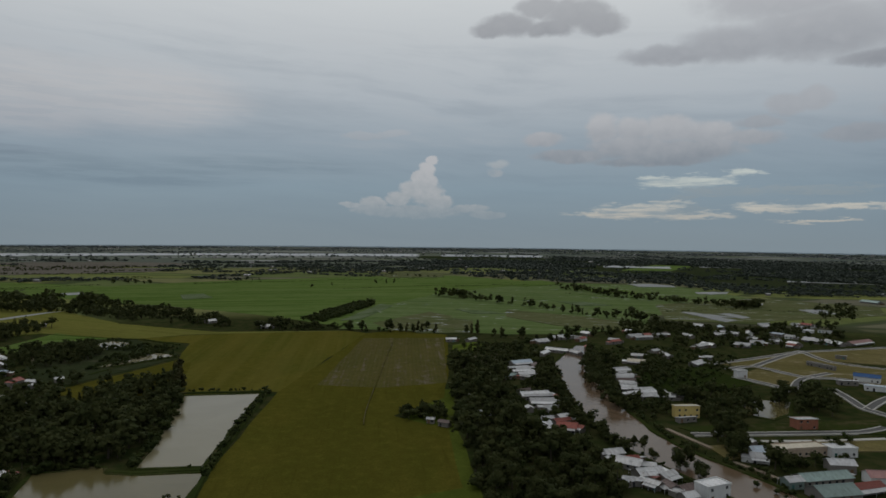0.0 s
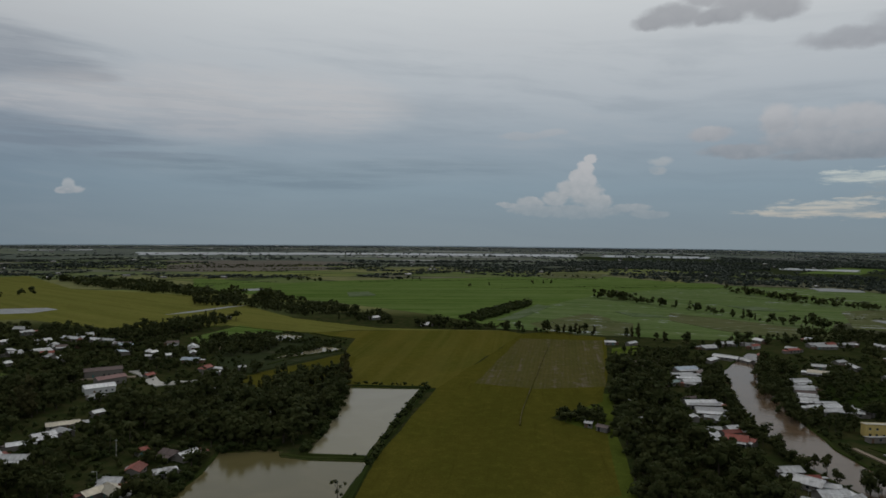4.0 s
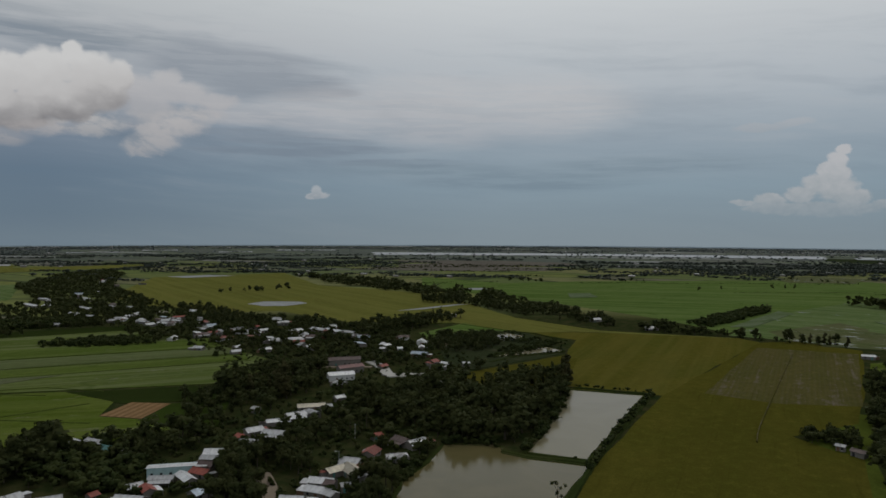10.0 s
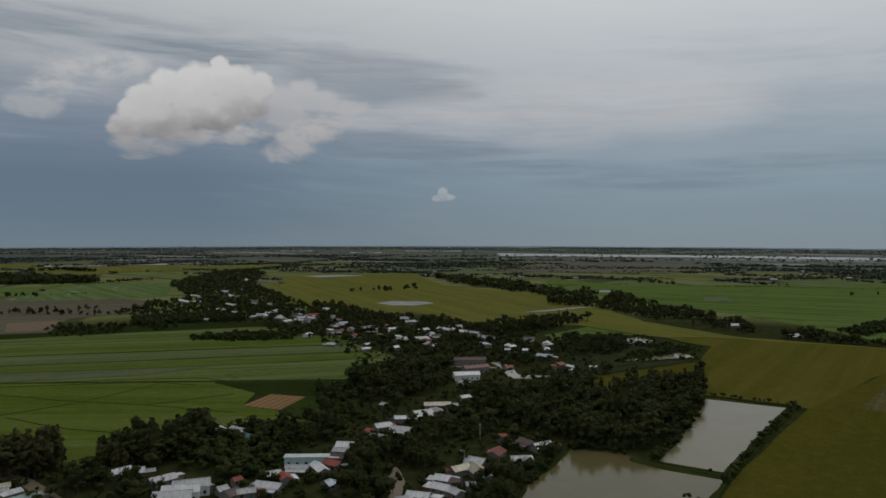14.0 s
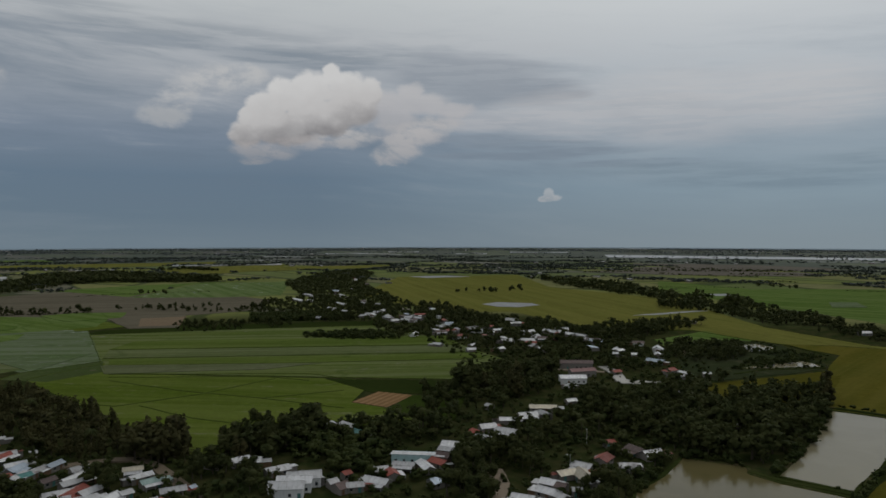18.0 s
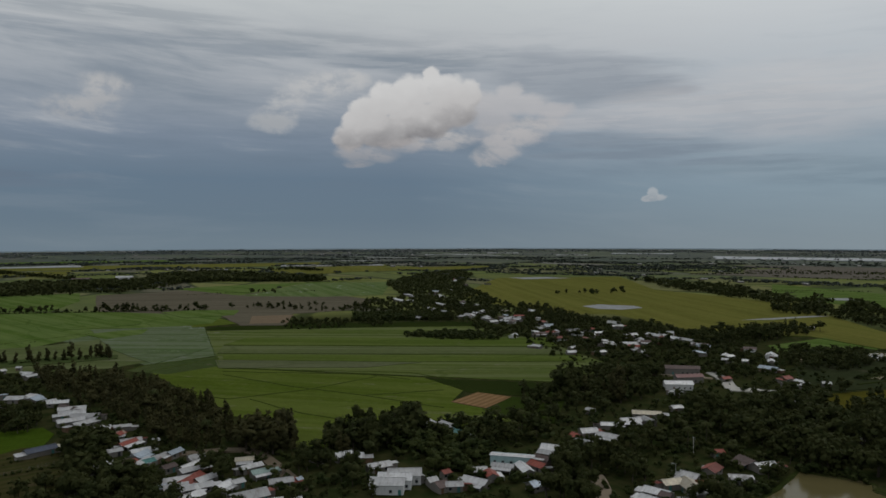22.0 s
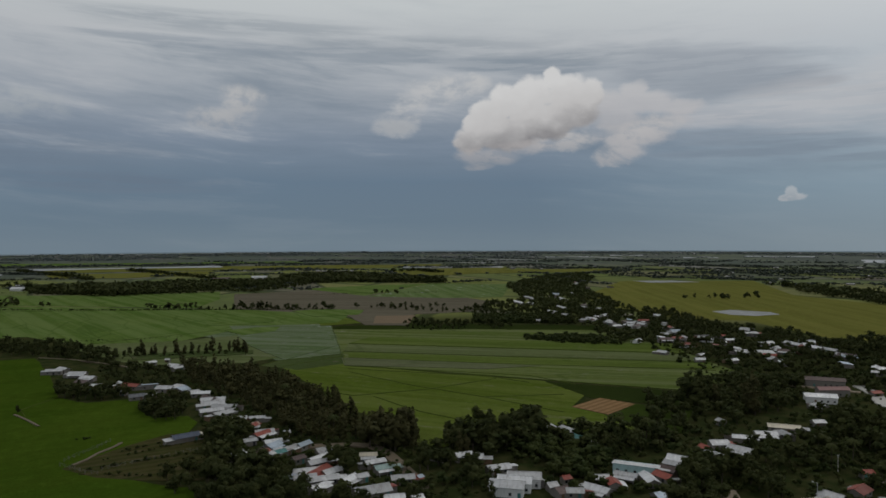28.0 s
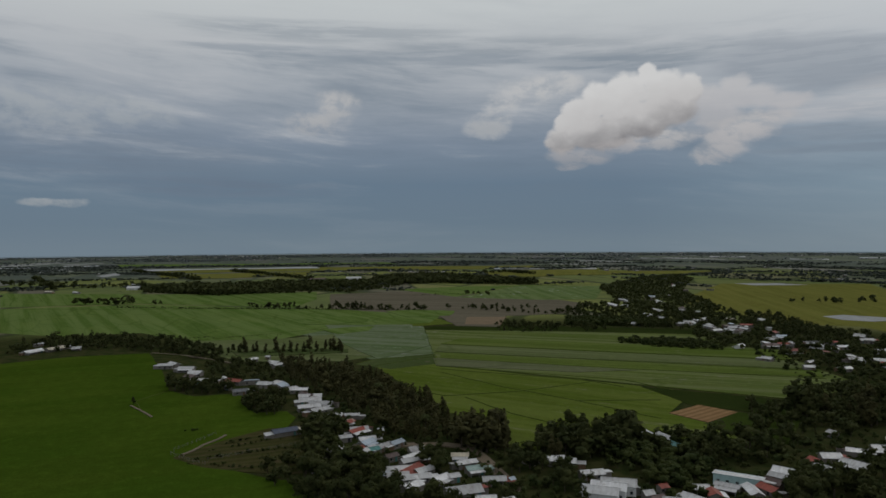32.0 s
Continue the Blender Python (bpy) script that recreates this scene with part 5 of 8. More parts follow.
# river: centre line with half widths
river([(129, 633), (102, 546), (97, 502), (92, 432), (94, 386), (97, 344), (106, 314), (119, 284), (128, 256), (131, 235)], [8, 13, 13, 12, 12, 12.5, 12.5, 12.5, 12.5, 12.5])
# ---- dykes and paths ----
bund([(-138, 289), (-123, 288), (-97, 294)], 4.5, 0.8)
bund([(-159, 431), (-106, 440)], 3, 0.8)
bund([(-108, 440), (-97, 294), (-89, 240)], 3, 0.9)
bund([(-160, 428), (-128, 290)], 3, 0.8)
bund([(-540, 148), (-424, 259), (-354, 328)], 0.6, 0.3)
bund([(-550, 100), (-581, 159)], 0.6, 0.3)
bund([(-834, 98), (-784, 199)], 0.6, 0.3)
bund([(-784, 199), (-545, 149)], 0.6, 0.3)
bund([(-562, 86), (-579, 103), (-590, 160)], 0.6, 0.3)
bund([(-473, -65), (-428, -52)], 0.6, 0.3)
bund([(-502, -48), (-473, -65)], 0.6, 0.3)
bund([(-1183, -345), (-1014, 133)], 0.6, 0.3)
bund([(-741, -54), (-805, 105)], 0.6, 0.3)
bund([(-669, -77), (-642, -42), (-593, -5)], 3, 0.5)
bund([(-288, 645), (-382, 672), (-440, 606)], 1.5, 0.5)
bund([(-242, 484), (-235, 514), (-208, 558)], 2, 0.6)
bund([(-254, 504), (-251, 570), (-230, 604)], 2, 0.6)
bund([(-306, 614), (-302, 647), (-272, 644), (-229, 616)], 2.5, 0.7)
field("building_plot", [(214, 553), (303, 606), (316, 571), (340, 539), (307, 467), (286, 495), (259, 505), (239, 538)], m_dry_grass, "dry yellow grass building plot")
field("building_plot", [(213, 510), (239, 533), (257, 501), (230, 463)], m_dry_grass, "dry yellow grass building plot")
field("building_plot", [(303, 606), (339, 622), (417, 643), (361, 550), (316, 571)], m_dry_grass, "dry yellow grass building plot")
field("orchard_plot", [(144, 515), (203, 540), (215, 480), (170, 452), (136, 458)], m_crop_dark, "dark green orchard rows")
field("grass_verge", [(124, 367), (157, 375), (245, 386), (236, 359), (130, 359)], m_bank, "short green grass verge")
field("building_plot", [(127, 335), (150, 340), (221, 348), (218, 330), (164, 328), (129, 314)], m_dry_grass, "dry grass yard by warehouses")
field("grass_plot", [(10, 632), (29, 654), (40, 635), (26, 603), (11, 584)], m_rice_bright, "small bright green grass plot")
field("garden_plot", [(23, 575), (47, 588), (45, 538), (26, 531)], m_mud_brown, "bare brown garden plot")
# ---- roads ----
road([(212, 553), (247, 572), (306, 611), (318, 621)], 4.6, m_asphalt, "new asphalt road with pale kerbs in a housing plot")
road([(241, 543), (303, 606), (339, 622), (414, 646)], 4.6, m_asphalt, "new asphalt road with pale kerbs in a housing plot")
road([(315, 615), (313, 566), (339, 537)], 4.6, m_asphalt, "new asphalt road with pale kerbs in a housing plot")
road([(216, 530), (241, 543), (259, 505), (284, 498), (295, 466)], 4.6, m_asphalt, "new asphalt road with pale kerbs in a housing plot")
road([(209, 502), (224, 473), (228, 455)], 4.6, m_asphalt, "new asphalt road with pale kerbs in a housing plot")
road([(232, 463), (255, 497), (287, 519)], 4.6, m_asphalt, "new asphalt road with pale kerbs in a housing plot")
road([(127, 354), (146, 355), (193, 359), (218, 362), (235, 371)], 4.4, m_asphalt, "grey asphalt road with pale kerbs")
road([(152, 343), (186, 345), (222, 350)], 3.0, m_concrete, "pale concrete lane by warehouses")
road([(117, 364), (122, 349), (128, 331)], 2.4, m_dirt, "pale concrete riverside lane")
road([(130, 311), (136, 300), (140, 289)], 2.4, m_dirt, "pale concrete riverside lane")
road([(258, 464), (254, 440), (248, 411), (251, 399), (255, 387)], 4.6, m_asphalt, "new asphalt road with pale kerbs in a housing plot")
road([(248, 409), (273, 434), (298, 453)], 4.6, m_asphalt, "new asphalt road with pale kerbs in a housing plot")
road([(-321, 438), (-302, 426), (-277, 402), (-269, 416)], 8.4, m_concrete, "pale concrete school yard path")
road([(-210, 211), (-196, 201), (-186, 188), (-168, 172)], 7.0, m_dirt, "pale dirt village lane between trees")
road([(-357, 383), (-335, 403), (-307, 421)], 4.2, m_dirt, "pale dirt path along a field")
road([(-334, 72), (-323, 101), (-280, 104), (-258, 103)], 6.0, m_earth, "brown dirt village lane")
road([(-309, 432), (-285, 408), (-274, 409), (-257, 422)], 3.6, m_concrete, "pale concrete village lane")
# ---- woodland floor ----
field("woodland", [polar(a, 1450 + 60 * max(0, a + 22)) for a in range(-48, 3, 5)] + [polar(a, 3150) for a in range(2, -49, -6)], m_scrub, "dark wooded land beyond the flooded paddies")
# ---- houses: east bank hamlet ----
house(8.8, 654.9, 7, 9.3, 4.5, 2.67, "gable", m_tin_white, m_plaster)
house(27.5, 655.5, 55, 12.6, 4.5, 2.67, "gable", m_tin, m_plaster)
house(60.8, 540.0, 28, 17.1, 6.3, 2.67, "gable", m_tin_blue, m_plaster)
house(60.3, 512.5, 22, 14.1, 5.4, 2.67, "gable", m_tin, m_plaster)
house(46.6, 488.4, 37, 10.1, 4.5, 2.67, "gable", m_tin_green, m_plaster)
house(59.7, 494.8, 22, 12.6, 6.3, 2.67, "gable", m_tin_white, m_plaster)
house(31.8, 464.2, -8, 13.1, 7.2, 2.67, "gable", m_tin_brown, m_plaster)
house(18.9, 430.8, 6, 4.1, 4.5, 2.67, "gable", m_tin, m_plaster)
house(57.1, 431.0, 14, 17.6, 8.1, 2.67, "gable", m_tin_white, m_plaster)
house(59.5, 415.2, 5, 14.1, 6.3, 2.67, "gable", m_tin, m_plaster)
house(23.6, 387.1, 16, 6.6, 3.6, 2.67, "gable", m_tin, m_plaster)
house(52.5, 362.9, 18, 8.3, 7.2, 2.67, "gable", m_tin, m_plaster)
house(65.7, 379.1, 27, 6.3, 5.4, 2.67, "gable", m_tin_white, m_plaster)
house(64.8, 360.0, -17, 9.9, 8.1, 2.67, "gable", m_tin_red, m_plaster)
house(63.2, 399.8, 14, 8.5, 3.6, 2.67, "gable", m_tin, m_plaster)
house(50.1, 397.9, -82, 5.1, 3.6, 2.67, "gable", m_tin, m_plaster)
house(77.8, 317.1, 19, 8.9, 6.3, 2.67, "gable", m_tin, m_plaster)
house(81.2, 304.1, -34, 12.8, 8.1, 2.67, "gable", m_tin, m_plaster)
house(86.2, 290.7, 17, 11.4, 8.1, 2.67, "gable", m_tin, m_plaster)
house(75.1, 280.5, 25, 5.5, 3.6, 2.67, "gable", m_tin, m_plaster)
house(95.5, 272.4, 30, 7.0, 5.4, 2.67, "gable", m_tin_brown, m_plaster)
house(93.8, 264.6, 22, 5.7, 5.4, 2.67, "gable", m_tin_white, m_plaster)
house(93.0, 287.8, 38, 8.4, 4.5, 2.67, "gable", m_tin, m_plaster)
house(104.6, 269.2, 26, 11.5, 7.2, 5.50, "flat", m_tin_white, m_plaster_white)
house(135.9, 390.2, 5, 13.3, 6.3, 6.20, "lean", m_tin_cream, m_plaster_yellow)
house(132.5, 379.7, 16, 11.0, 3.6, 2.39, "lean", m_tin, m_plaster)
house(130.2, 511.4, 20, 15.2, 3.6, 2.67, "gable", m_tin_white, m_plaster)
house(127.8, 493.0, 13, 12.9, 4.5, 2.67, "gable", m_tin, m_plaster)
house(125.8, 477.7, -11, 11.2, 3.6, 2.67, "gable", m_tin_brown, m_plaster)
house(119.3, 455.9, -7, 13.7, 5.4, 2.67, "gable", m_tin, m_plaster)
house(125.1, 441.4, 25, 21.0, 3.6, 2.67, "gable", m_tin_white, m_plaster)
house(127.8, 430.8, 17, 13.5, 4.5, 2.67, "gable", m_tin, m_plaster)
house(141.3, 435.3, -43, 8.7, 3.6, 2.67, "gable", m_tin, m_plaster)
house(161.4, 576.2, -18, 11.4, 5.4, 2.67, "gable", m_tin_white, m_plaster)
house(152.7, 550.1, -22, 13.5, 6.3, 2.67, "gable", m_tin_cream, m_plaster)
house(98.7, 600.1, -33, 20.1, 6.3, 2.67, "gable", m_tin_white, m_plaster)
house(85.0, 585.4, 59, 15.4, 5.4, 2.67, "gable", m_tin_white, m_plaster)
house(111.9, 588.5, -63, 13.1, 5.4, 2.67, "gable", m_tin, m_plaster)
house(92.0, 653.2, 31, 14.5, 5.4, 2.67, "gable", m_tin, m_plaster)
house(194.8, 681.9, 17, 18.7, 5.4, 2.67, "gable", m_tin, m_plaster)
house(161.9, 661.8, -34, 9.4, 5.4, 2.67, "gable", m_tin, m_plaster)
house(216.1, 699.7, 21, 14.4, 5.4, 2.67, "gable", m_tin, m_plaster)
house(242.2, 640.0, -57, 12.5, 6.3, 2.67, "gable", m_tin_white, m_plaster)
house(273.1, 640.3, -21, 11.9, 6.3, 2.67, "gable", m_tin, m_plaster)
house(198.2, 547.8, 45, 16.5, 4.5, 2.67, "gable", m_tin, m_plaster)
house(216.6, 571.8, -18, 6.2, 4.5, 2.67, "gable", m_tin, m_plaster)
house(185.9, 581.6, -83, 16.4, 4.5, 2.67, "gable", m_tin, m_plaster)
house(181.9, 601.9, 40, 9.2, 4.5, 2.67, "gable", m_tin, m_plaster)
house(127.9, 613.4, 89, 16.0, 4.5, 2.67, "gable", m_tin_red, m_plaster)
house(213.2, 501.5, 6, 7.3, 5.4, 5.00, "flat", m_tin, m_plaster_white)
house(297.2, 491.0, -35, 16.0, 7.6, 4.0, "gable", m_tin_deepblue, m_plaster_white, "large hall with a bright blue metal roof")
house(288.9, 463.1, -28, 17.8, 9.0, 2.76, "lean", m_tin_blue, m_plaster_white)
house(292.0, 541.5, -70, 24.6, 3.1, 2.94, "flat", m_tin, m_plaster, "long low grey concrete shed")
house(330.6, 582.7, -34, 7.9, 5.4, 2.76, "lean", m_tin, m_plaster)
house(277.2, 480.4, -12, 12.3, 5.4, 2.76, "lean", m_tin, m_plaster)
house(190.6, 368.9, 5, 11.2, 7.2, 5.20, "lean", m_tin, m_brick, "unfinished red brick two storey house")
house(143.3, 350.3, -3, 7.4, 5.4, 2.94, "gable", m_tin_dark, m_plaster)
house(164.8, 324.2, 12, 25.8, 8.1, 3.80, "flat", m_tin_cream, m_plaster_tan, "long tan warehouse with a pale flat roof")
house(145.9, 321.8, 5, 8.7, 7.2, 2.94, "gable", m_tin_blue, m_plaster_white)
house(142.3, 313.1, -19, 7.7, 6.3, 2.76, "gable", m_tin, m_plaster_white)
house(148.4, 336.8, -87, 9.4, 4.5, 2.76, "gable", m_tin, m_plaster)
house(184.1, 323.5, 5, 12.5, 7.2, 4.00, "flat", m_tin_white, m_plaster_white)
house(171.4, 301.0, -6, 10.5, 7.2, 4.00, "gable", m_tin, m_plaster)
house(156.4, 286.9, 13, 22.6, 8.1, 2.76, "gable", m_tin_green, m_plaster)
house(140.9, 280.7, 15, 6.9, 5.4, 3.50, "gable", m_tin_white, m_tin_green)
house(151.8, 270.7, 12, 16.7, 10.8, 2.76, "gable", m_tin_green, m_plaster)
house(166.9, 275.9, 18, 15.5, 5.4, 2.94, "gable", m_tin_red, m_plaster)
house(181.9, 285.7, -4, 16.0, 7.6, 4.0, "gable", m_tin_pink, m_plaster_white)
house(410.4, 792.1, -65, 13.0, 6.3, 2.67, "gable", m_tin_red, m_plaster)
house(355.0, 777.6, 8, 11.2, 6.3, 2.67, "gable", m_tin, m_plaster)
house(314.5, 663.4, -10, 10.4, 6.3, 2.67, "gable", m_tin, m_plaster)
house(296.2, 714.2, -40, 9.4, 6.3, 2.67, "gable", m_tin, m_plaster)
house(286.5, 724.5, -16, 9.1, 5.4, 2.67, "gable", m_tin, m_plaster)
house(356.3, 675.9, -70, 18.8, 7.2, 2.67, "gable", m_tin, m_plaster)
house(367.1, 658.5, -77, 20.3, 7.2, 2.67, "gable", m_tin_white, m_plaster)
house(318.4, 640.6, -52, 7.3, 5.4, 2.67, "gable", m_tin_red, m_plaster)
house(299.6, 678.5, -39, 8.7, 5.4, 2.67, "gable", m_tin, m_plaster)
house(243.7, 697.5, -69, 13.8, 5.4, 2.67, "gable", m_tin, m_plaster)
house(284.0, 779.1, -43, 10.8, 5.4, 2.67, "gable", m_tin, m_plaster)
house(659.5, 1084.2, -76, 32.4, 10.8, 2.67, "gable", m_tin_green, m_plaster)
house(392.6, 663.2, 31, 34.1, 7.2, 2.67, "gable", m_tin_pink, m_plaster)
house(358.4, 664.0, -43, 12.8, 7.2, 2.67, "gable", m_tin, m_plaster)
house(234.3, 634.1, 39, 20.3, 6.3, 2.67, "gable", m_tin, m_plaster)
house(274.4, 641.9, -38, 13.0, 6.3, 2.67, "gable", m_tin, m_plaster)
house(190.3, 691.6, 26, 18.8, 6.3, 2.67, "gable", m_tin, m_plaster)
house(110.2, 675.8, 35, 19.7, 6.3, 2.67, "gable", m_tin, m_plaster)
house(2.2, 365.1, -29, 6.0, 3.6, 2.67, "gable", m_tin_brown, m_plaster)
house(-5.2, 370.9, -13, 3.7, 2.7, 2.67, "gable", m_tin, m_plaster)
# ---- houses: village on the west road ----
house(-290.4, 122.1, 30, 7.5, 4.5, 2.67, "gable", m_tin, m_plaster)
house(-286.2, 132.2, 86, 7.8, 5.4, 2.67, "gable", m_tin_white, m_plaster)
house(-281.9, 135.4, 65, 8.4, 5.4, 2.67, "gable", m_tin_white, m_plaster)
house(-264.5, 138.6, 86, 9.6, 5.4, 2.67, "gable", m_tin_white, m_plaster)
house(-311.0, 193.6, -9, 6.7, 4.5, 2.67, "gable", m_tin_white, m_plaster)
house(-302.1, 198.6, 4, 10.5, 4.5, 2.67, "gable", m_tin_white, m_plaster)
house(-287.1, 195.4, 7, 9.0, 4.5, 2.67, "gable", m_tin_teal, m_plaster)
house(-247.6, 140.7, -68, 6.5, 6.3, 2.67, "gable", m_tin, m_plaster)
house(-243.8, 145.9, 1, 4.7, 4.5, 2.67, "gable", m_tin, m_plaster)
house(-230.8, 148.1, -87, 5.0, 6.3, 2.67, "gable", m_tin_brown, m_plaster)
house(-242.1, 157.7, -87, 3.3, 3.6, 2.67, "gable", m_tin_red, m_plaster)
house(-237.1, 148.1, 85, 3.6, 4.5, 2.67, "gable", m_tin, m_plaster)
house(-235.6, 182.6, 37, 9.0, 3.6, 2.67, "gable", m_tin, m_plaster)
house(-228.3, 188.3, -19, 11.0, 4.5, 2.67, "gable", m_tin_white, m_plaster)
house(-228.1, 195.8, 6, 8.0, 5.4, 2.67, "gable", m_tin_red, m_plaster)
house(-242.3, 216.8, 32, 10.2, 6.3, 2.67, "gable", m_tin_white, m_plaster)
house(-238.2, 210.2, 26, 8.6, 4.5, 2.67, "gable", m_tin, m_plaster)
house(-233.5, 202.7, 21, 6.9, 5.4, 2.67, "gable", m_tin_brown, m_plaster)
house(-253.9, 250.2, 68, 8.1, 6.3, 2.67, "gable", m_tin, m_plaster)
house(-241.7, 251.8, 17, 11.0, 6.3, 2.67, "gable", m_tin, m_plaster)
house(-251.2, 239.4, -6, 5.4, 4.5, 2.67, "gable", m_tin_red, m_plaster)
house(-243.9, 235.7, 15, 6.3, 3.6, 2.67, "gable", m_tin, m_plaster)
house(-255.6, 269.0, 46, 11.3, 4.5, 2.67, "gable", m_tin_white, m_plaster)
house(-256.4, 283.0, 60, 9.9, 5.4, 2.67, "gable", m_tin_white, m_plaster)
house(-262.0, 301.9, 45, 14.7, 5.4, 2.67, "gable", m_tin_cream, m_plaster)
house(-252.1, 291.9, -17, 8.8, 4.5, 2.67, "gable", m_tin, m_plaster)
house(-230.1, 172.1, -22, 6.7, 4.5, 2.67, "gable", m_tin_red, m_plaster)
house(-236.8, 171.1, 70, 5.8, 4.5, 2.67, "gable", m_tin, m_plaster)
house(-226.6, 162.0, 23, 10.5, 5.4, 2.67, "gable", m_tin_white, m_plaster)
house(-211.2, 180.8, 89, 7.7, 5.4, 2.67, "gable", m_tin_blue, m_plaster)
house(-228.1, 152.7, 63, 6.2, 4.5, 2.67, "gable", m_tin, m_plaster)
house(-284.4, 282.0, 3, 4.3, 3.6, 2.67, "gable", m_tin, m_plaster)
house(-261.9, 326.4, 71, 5.9, 4.5, 2.67, "gable", m_tin_white, m_plaster)
house(-179.2, 212.6, 16, 9.7, 5.4, 2.67, "gable", m_tin_white, m_plaster)
house(-173.8, 204.5, 9, 10.1, 5.4, 2.67, "gable", m_tin_white, m_plaster)
house(-175.3, 191.4, 25, 8.3, 7.2, 2.67, "gable", m_tin_white, m_plaster)
house(-178.0, 184.9, 63, 4.4, 4.5, 2.67, "gable", m_tin, m_plaster)
house(-183.4, 225.6, 73, 7.9, 5.4, 2.67, "gable", m_tin_cream, m_plaster)
house(-184.8, 238.1, 12, 8.3, 5.4, 2.67, "gable", m_tin, m_plaster)
house(-176.6, 229.2, -27, 10.7, 7.2, 2.67, "gable", m_tin_cream, m_plaster)
house(-174.9, 212.8, 10, 3.9, 4.5, 2.67, "gable", m_tin_brown, m_plaster)
house(-167.7, 204.1, -9, 4.7, 4.5, 2.67, "gable", m_tin_white, m_plaster)
house(-184.8, 252.5, -75, 8.8, 6.3, 2.67, "gable", m_tin_red, m_plaster)
house(-174.1, 235.4, 41, 7.8, 4.5, 2.67, "gable", m_tin_orange, m_plaster)
house(-172.8, 252.7, 48, 6.2, 3.6, 2.67, "gable", m_tin, m_plaster)
house(-167.9, 252.6, -10, 4.0, 4.5, 2.67, "gable", m_tin, m_plaster)
house(-174.9, 274.5, 71, 8.9, 6.3, 2.67, "gable", m_tin_white, m_plaster)
house(-197.9, 274.9, 66, 4.6, 3.6, 2.67, "gable", m_tin_red, m_plaster)
house(-182.9, 274.4, -15, 8.6, 5.4, 2.67, "gable", m_tin_brown, m_plaster)
house(-168.6, 213.9, 51, 3.3, 3.6, 2.67, "gable", m_tin, m_plaster)
house(-222.4, 395.8, 32, 18.5, 4.5, 2.67, "gable", m_tin, m_plaster)
house(-219.6, 382.1, 51, 8.1, 4.5, 2.67, "gable", m_tin_red, m_plaster)
house(-301.4, 477.6, 8, 12.8, 6.3, 2.67, "gable", m_tin_blue, m_plaster)
house(-274.2, 454.1, 83, 6.8, 6.3, 2.67, "gable", m_tin_red, m_plaster)
house(-260.5, 441.0, 17, 9.0, 3.6, 2.67, "gable", m_tin, m_plaster)
house(-262.4, 452.2, -12, 8.2, 3.6, 2.67, "gable", m_tin_white, m_plaster)
house(-348.3, 497.9, 89, 8.2, 4.5, 2.67, "gable", m_tin_white, m_plaster)
house(-329.1, 491.1, 42, 4.7, 4.5, 2.67, "gable", m_tin_white, m_plaster)
house(-296.5, 419.7, 80, 6.9, 4.5, 2.67, "gable", m_tin_red, m_plaster)
house(-250.4, 461.1, 42, 5.0, 3.6, 2.67, "gable", m_tin, m_plaster)
house(-173.1, 351.1, -47, 4.8, 2.7, 2.67, "gable", m_tin_white, m_plaster)
house(-330.4, 417.6, 46, 23.5, 7.2, 4.6, "gable", m_tin_brown, m_plaster)
house(-309.0, 397.4, 65, 18.6, 6.3, 4.4, "gable", m_tin_pink, m_plaster)
house(-299.4, 374.8, 52, 17.4, 7.2, 4.0, "gable", m_tin_white, m_plaster_white)
house(-286.4, 358.3, -3, 8.7, 4.5, 2.67, "gable", m_tin, m_plaster)
house(-241.4, 130.5, 54, 13.0, 7.6, 4.0, "gable", m_tin_white, m_plaster_white, "white hall bay with a pale metal roof")
house(-244.8, 135.8, 55, 13.0, 7.6, 4.0, "gable", m_tin_white, m_plaster_white, "white hall bay with a pale metal roof")
house(-247.2, 141.4, 60, 13.0, 7.6, 4.0, "gable", m_tin, m_plaster_white, "white hall bay with a pale metal roof")
house(-241.1, 192.1, 43, 18.5, 6.3, 3.60, "lean", m_tin_white, m_plaster_cyan, "long row house with pale cyan walls")
house(-561.7, 484.0, 15, 9.2, 5.4, 2.67, "gable", m_tin, m_plaster)
house(-534.9, 486.0, 11, 8.6, 4.5, 2.67, "gable", m_tin, m_plaster)
house(-433.7, 407.8, 64, 7.4, 5.4, 2.67, "gable", m_tin, m_plaster)
house(-421.0, 428.6, 82, 8.1, 5.4, 2.67, "gable", m_tin_white, m_plaster)
house(-529.8, 563.6, 81, 13.8, 6.3, 2.67, "gable", m_tin, m_plaster)
house(-434.9, 479.7, 70, 12.9, 6.3, 2.67, "gable", m_tin, m_plaster)
house(-414.4, 465.2, -21, 7.4, 4.5, 2.67, "gable", m_tin, m_plaster)
house(-462.0, 543.5, -9, 19.4, 6.3, 2.67, "gable", m_tin_white, m_plaster)
house(-442.4, 544.2, -16, 25.9, 6.3, 2.67, "gable", m_tin_white, m_plaster)
house(-398.8, 458.0, -38, 11.0, 4.5, 2.67, "gable", m_tin_white, m_plaster)
house(-449.4, 466.9, 76, 10.8, 6.3, 2.67, "gable", m_tin, m_plaster)
house(-473.9, 405.0, 18, 8.5, 5.4, 2.67, "gable", m_tin, m_plaster)
house(-634.7, 478.0, -84, 10.9, 6.3, 2.67, "gable", m_tin, m_plaster)
house(-662.2, 490.8, -1, 14.2, 5.4, 2.67, "gable", m_tin, m_plaster)
house(-635.7, 514.1, -2, 13.9, 5.4, 2.67, "gable", m_tin, m_plaster)
house(-554.8, 585.5, 2, 15.1, 5.4, 2.67, "gable", m_tin, m_plaster)
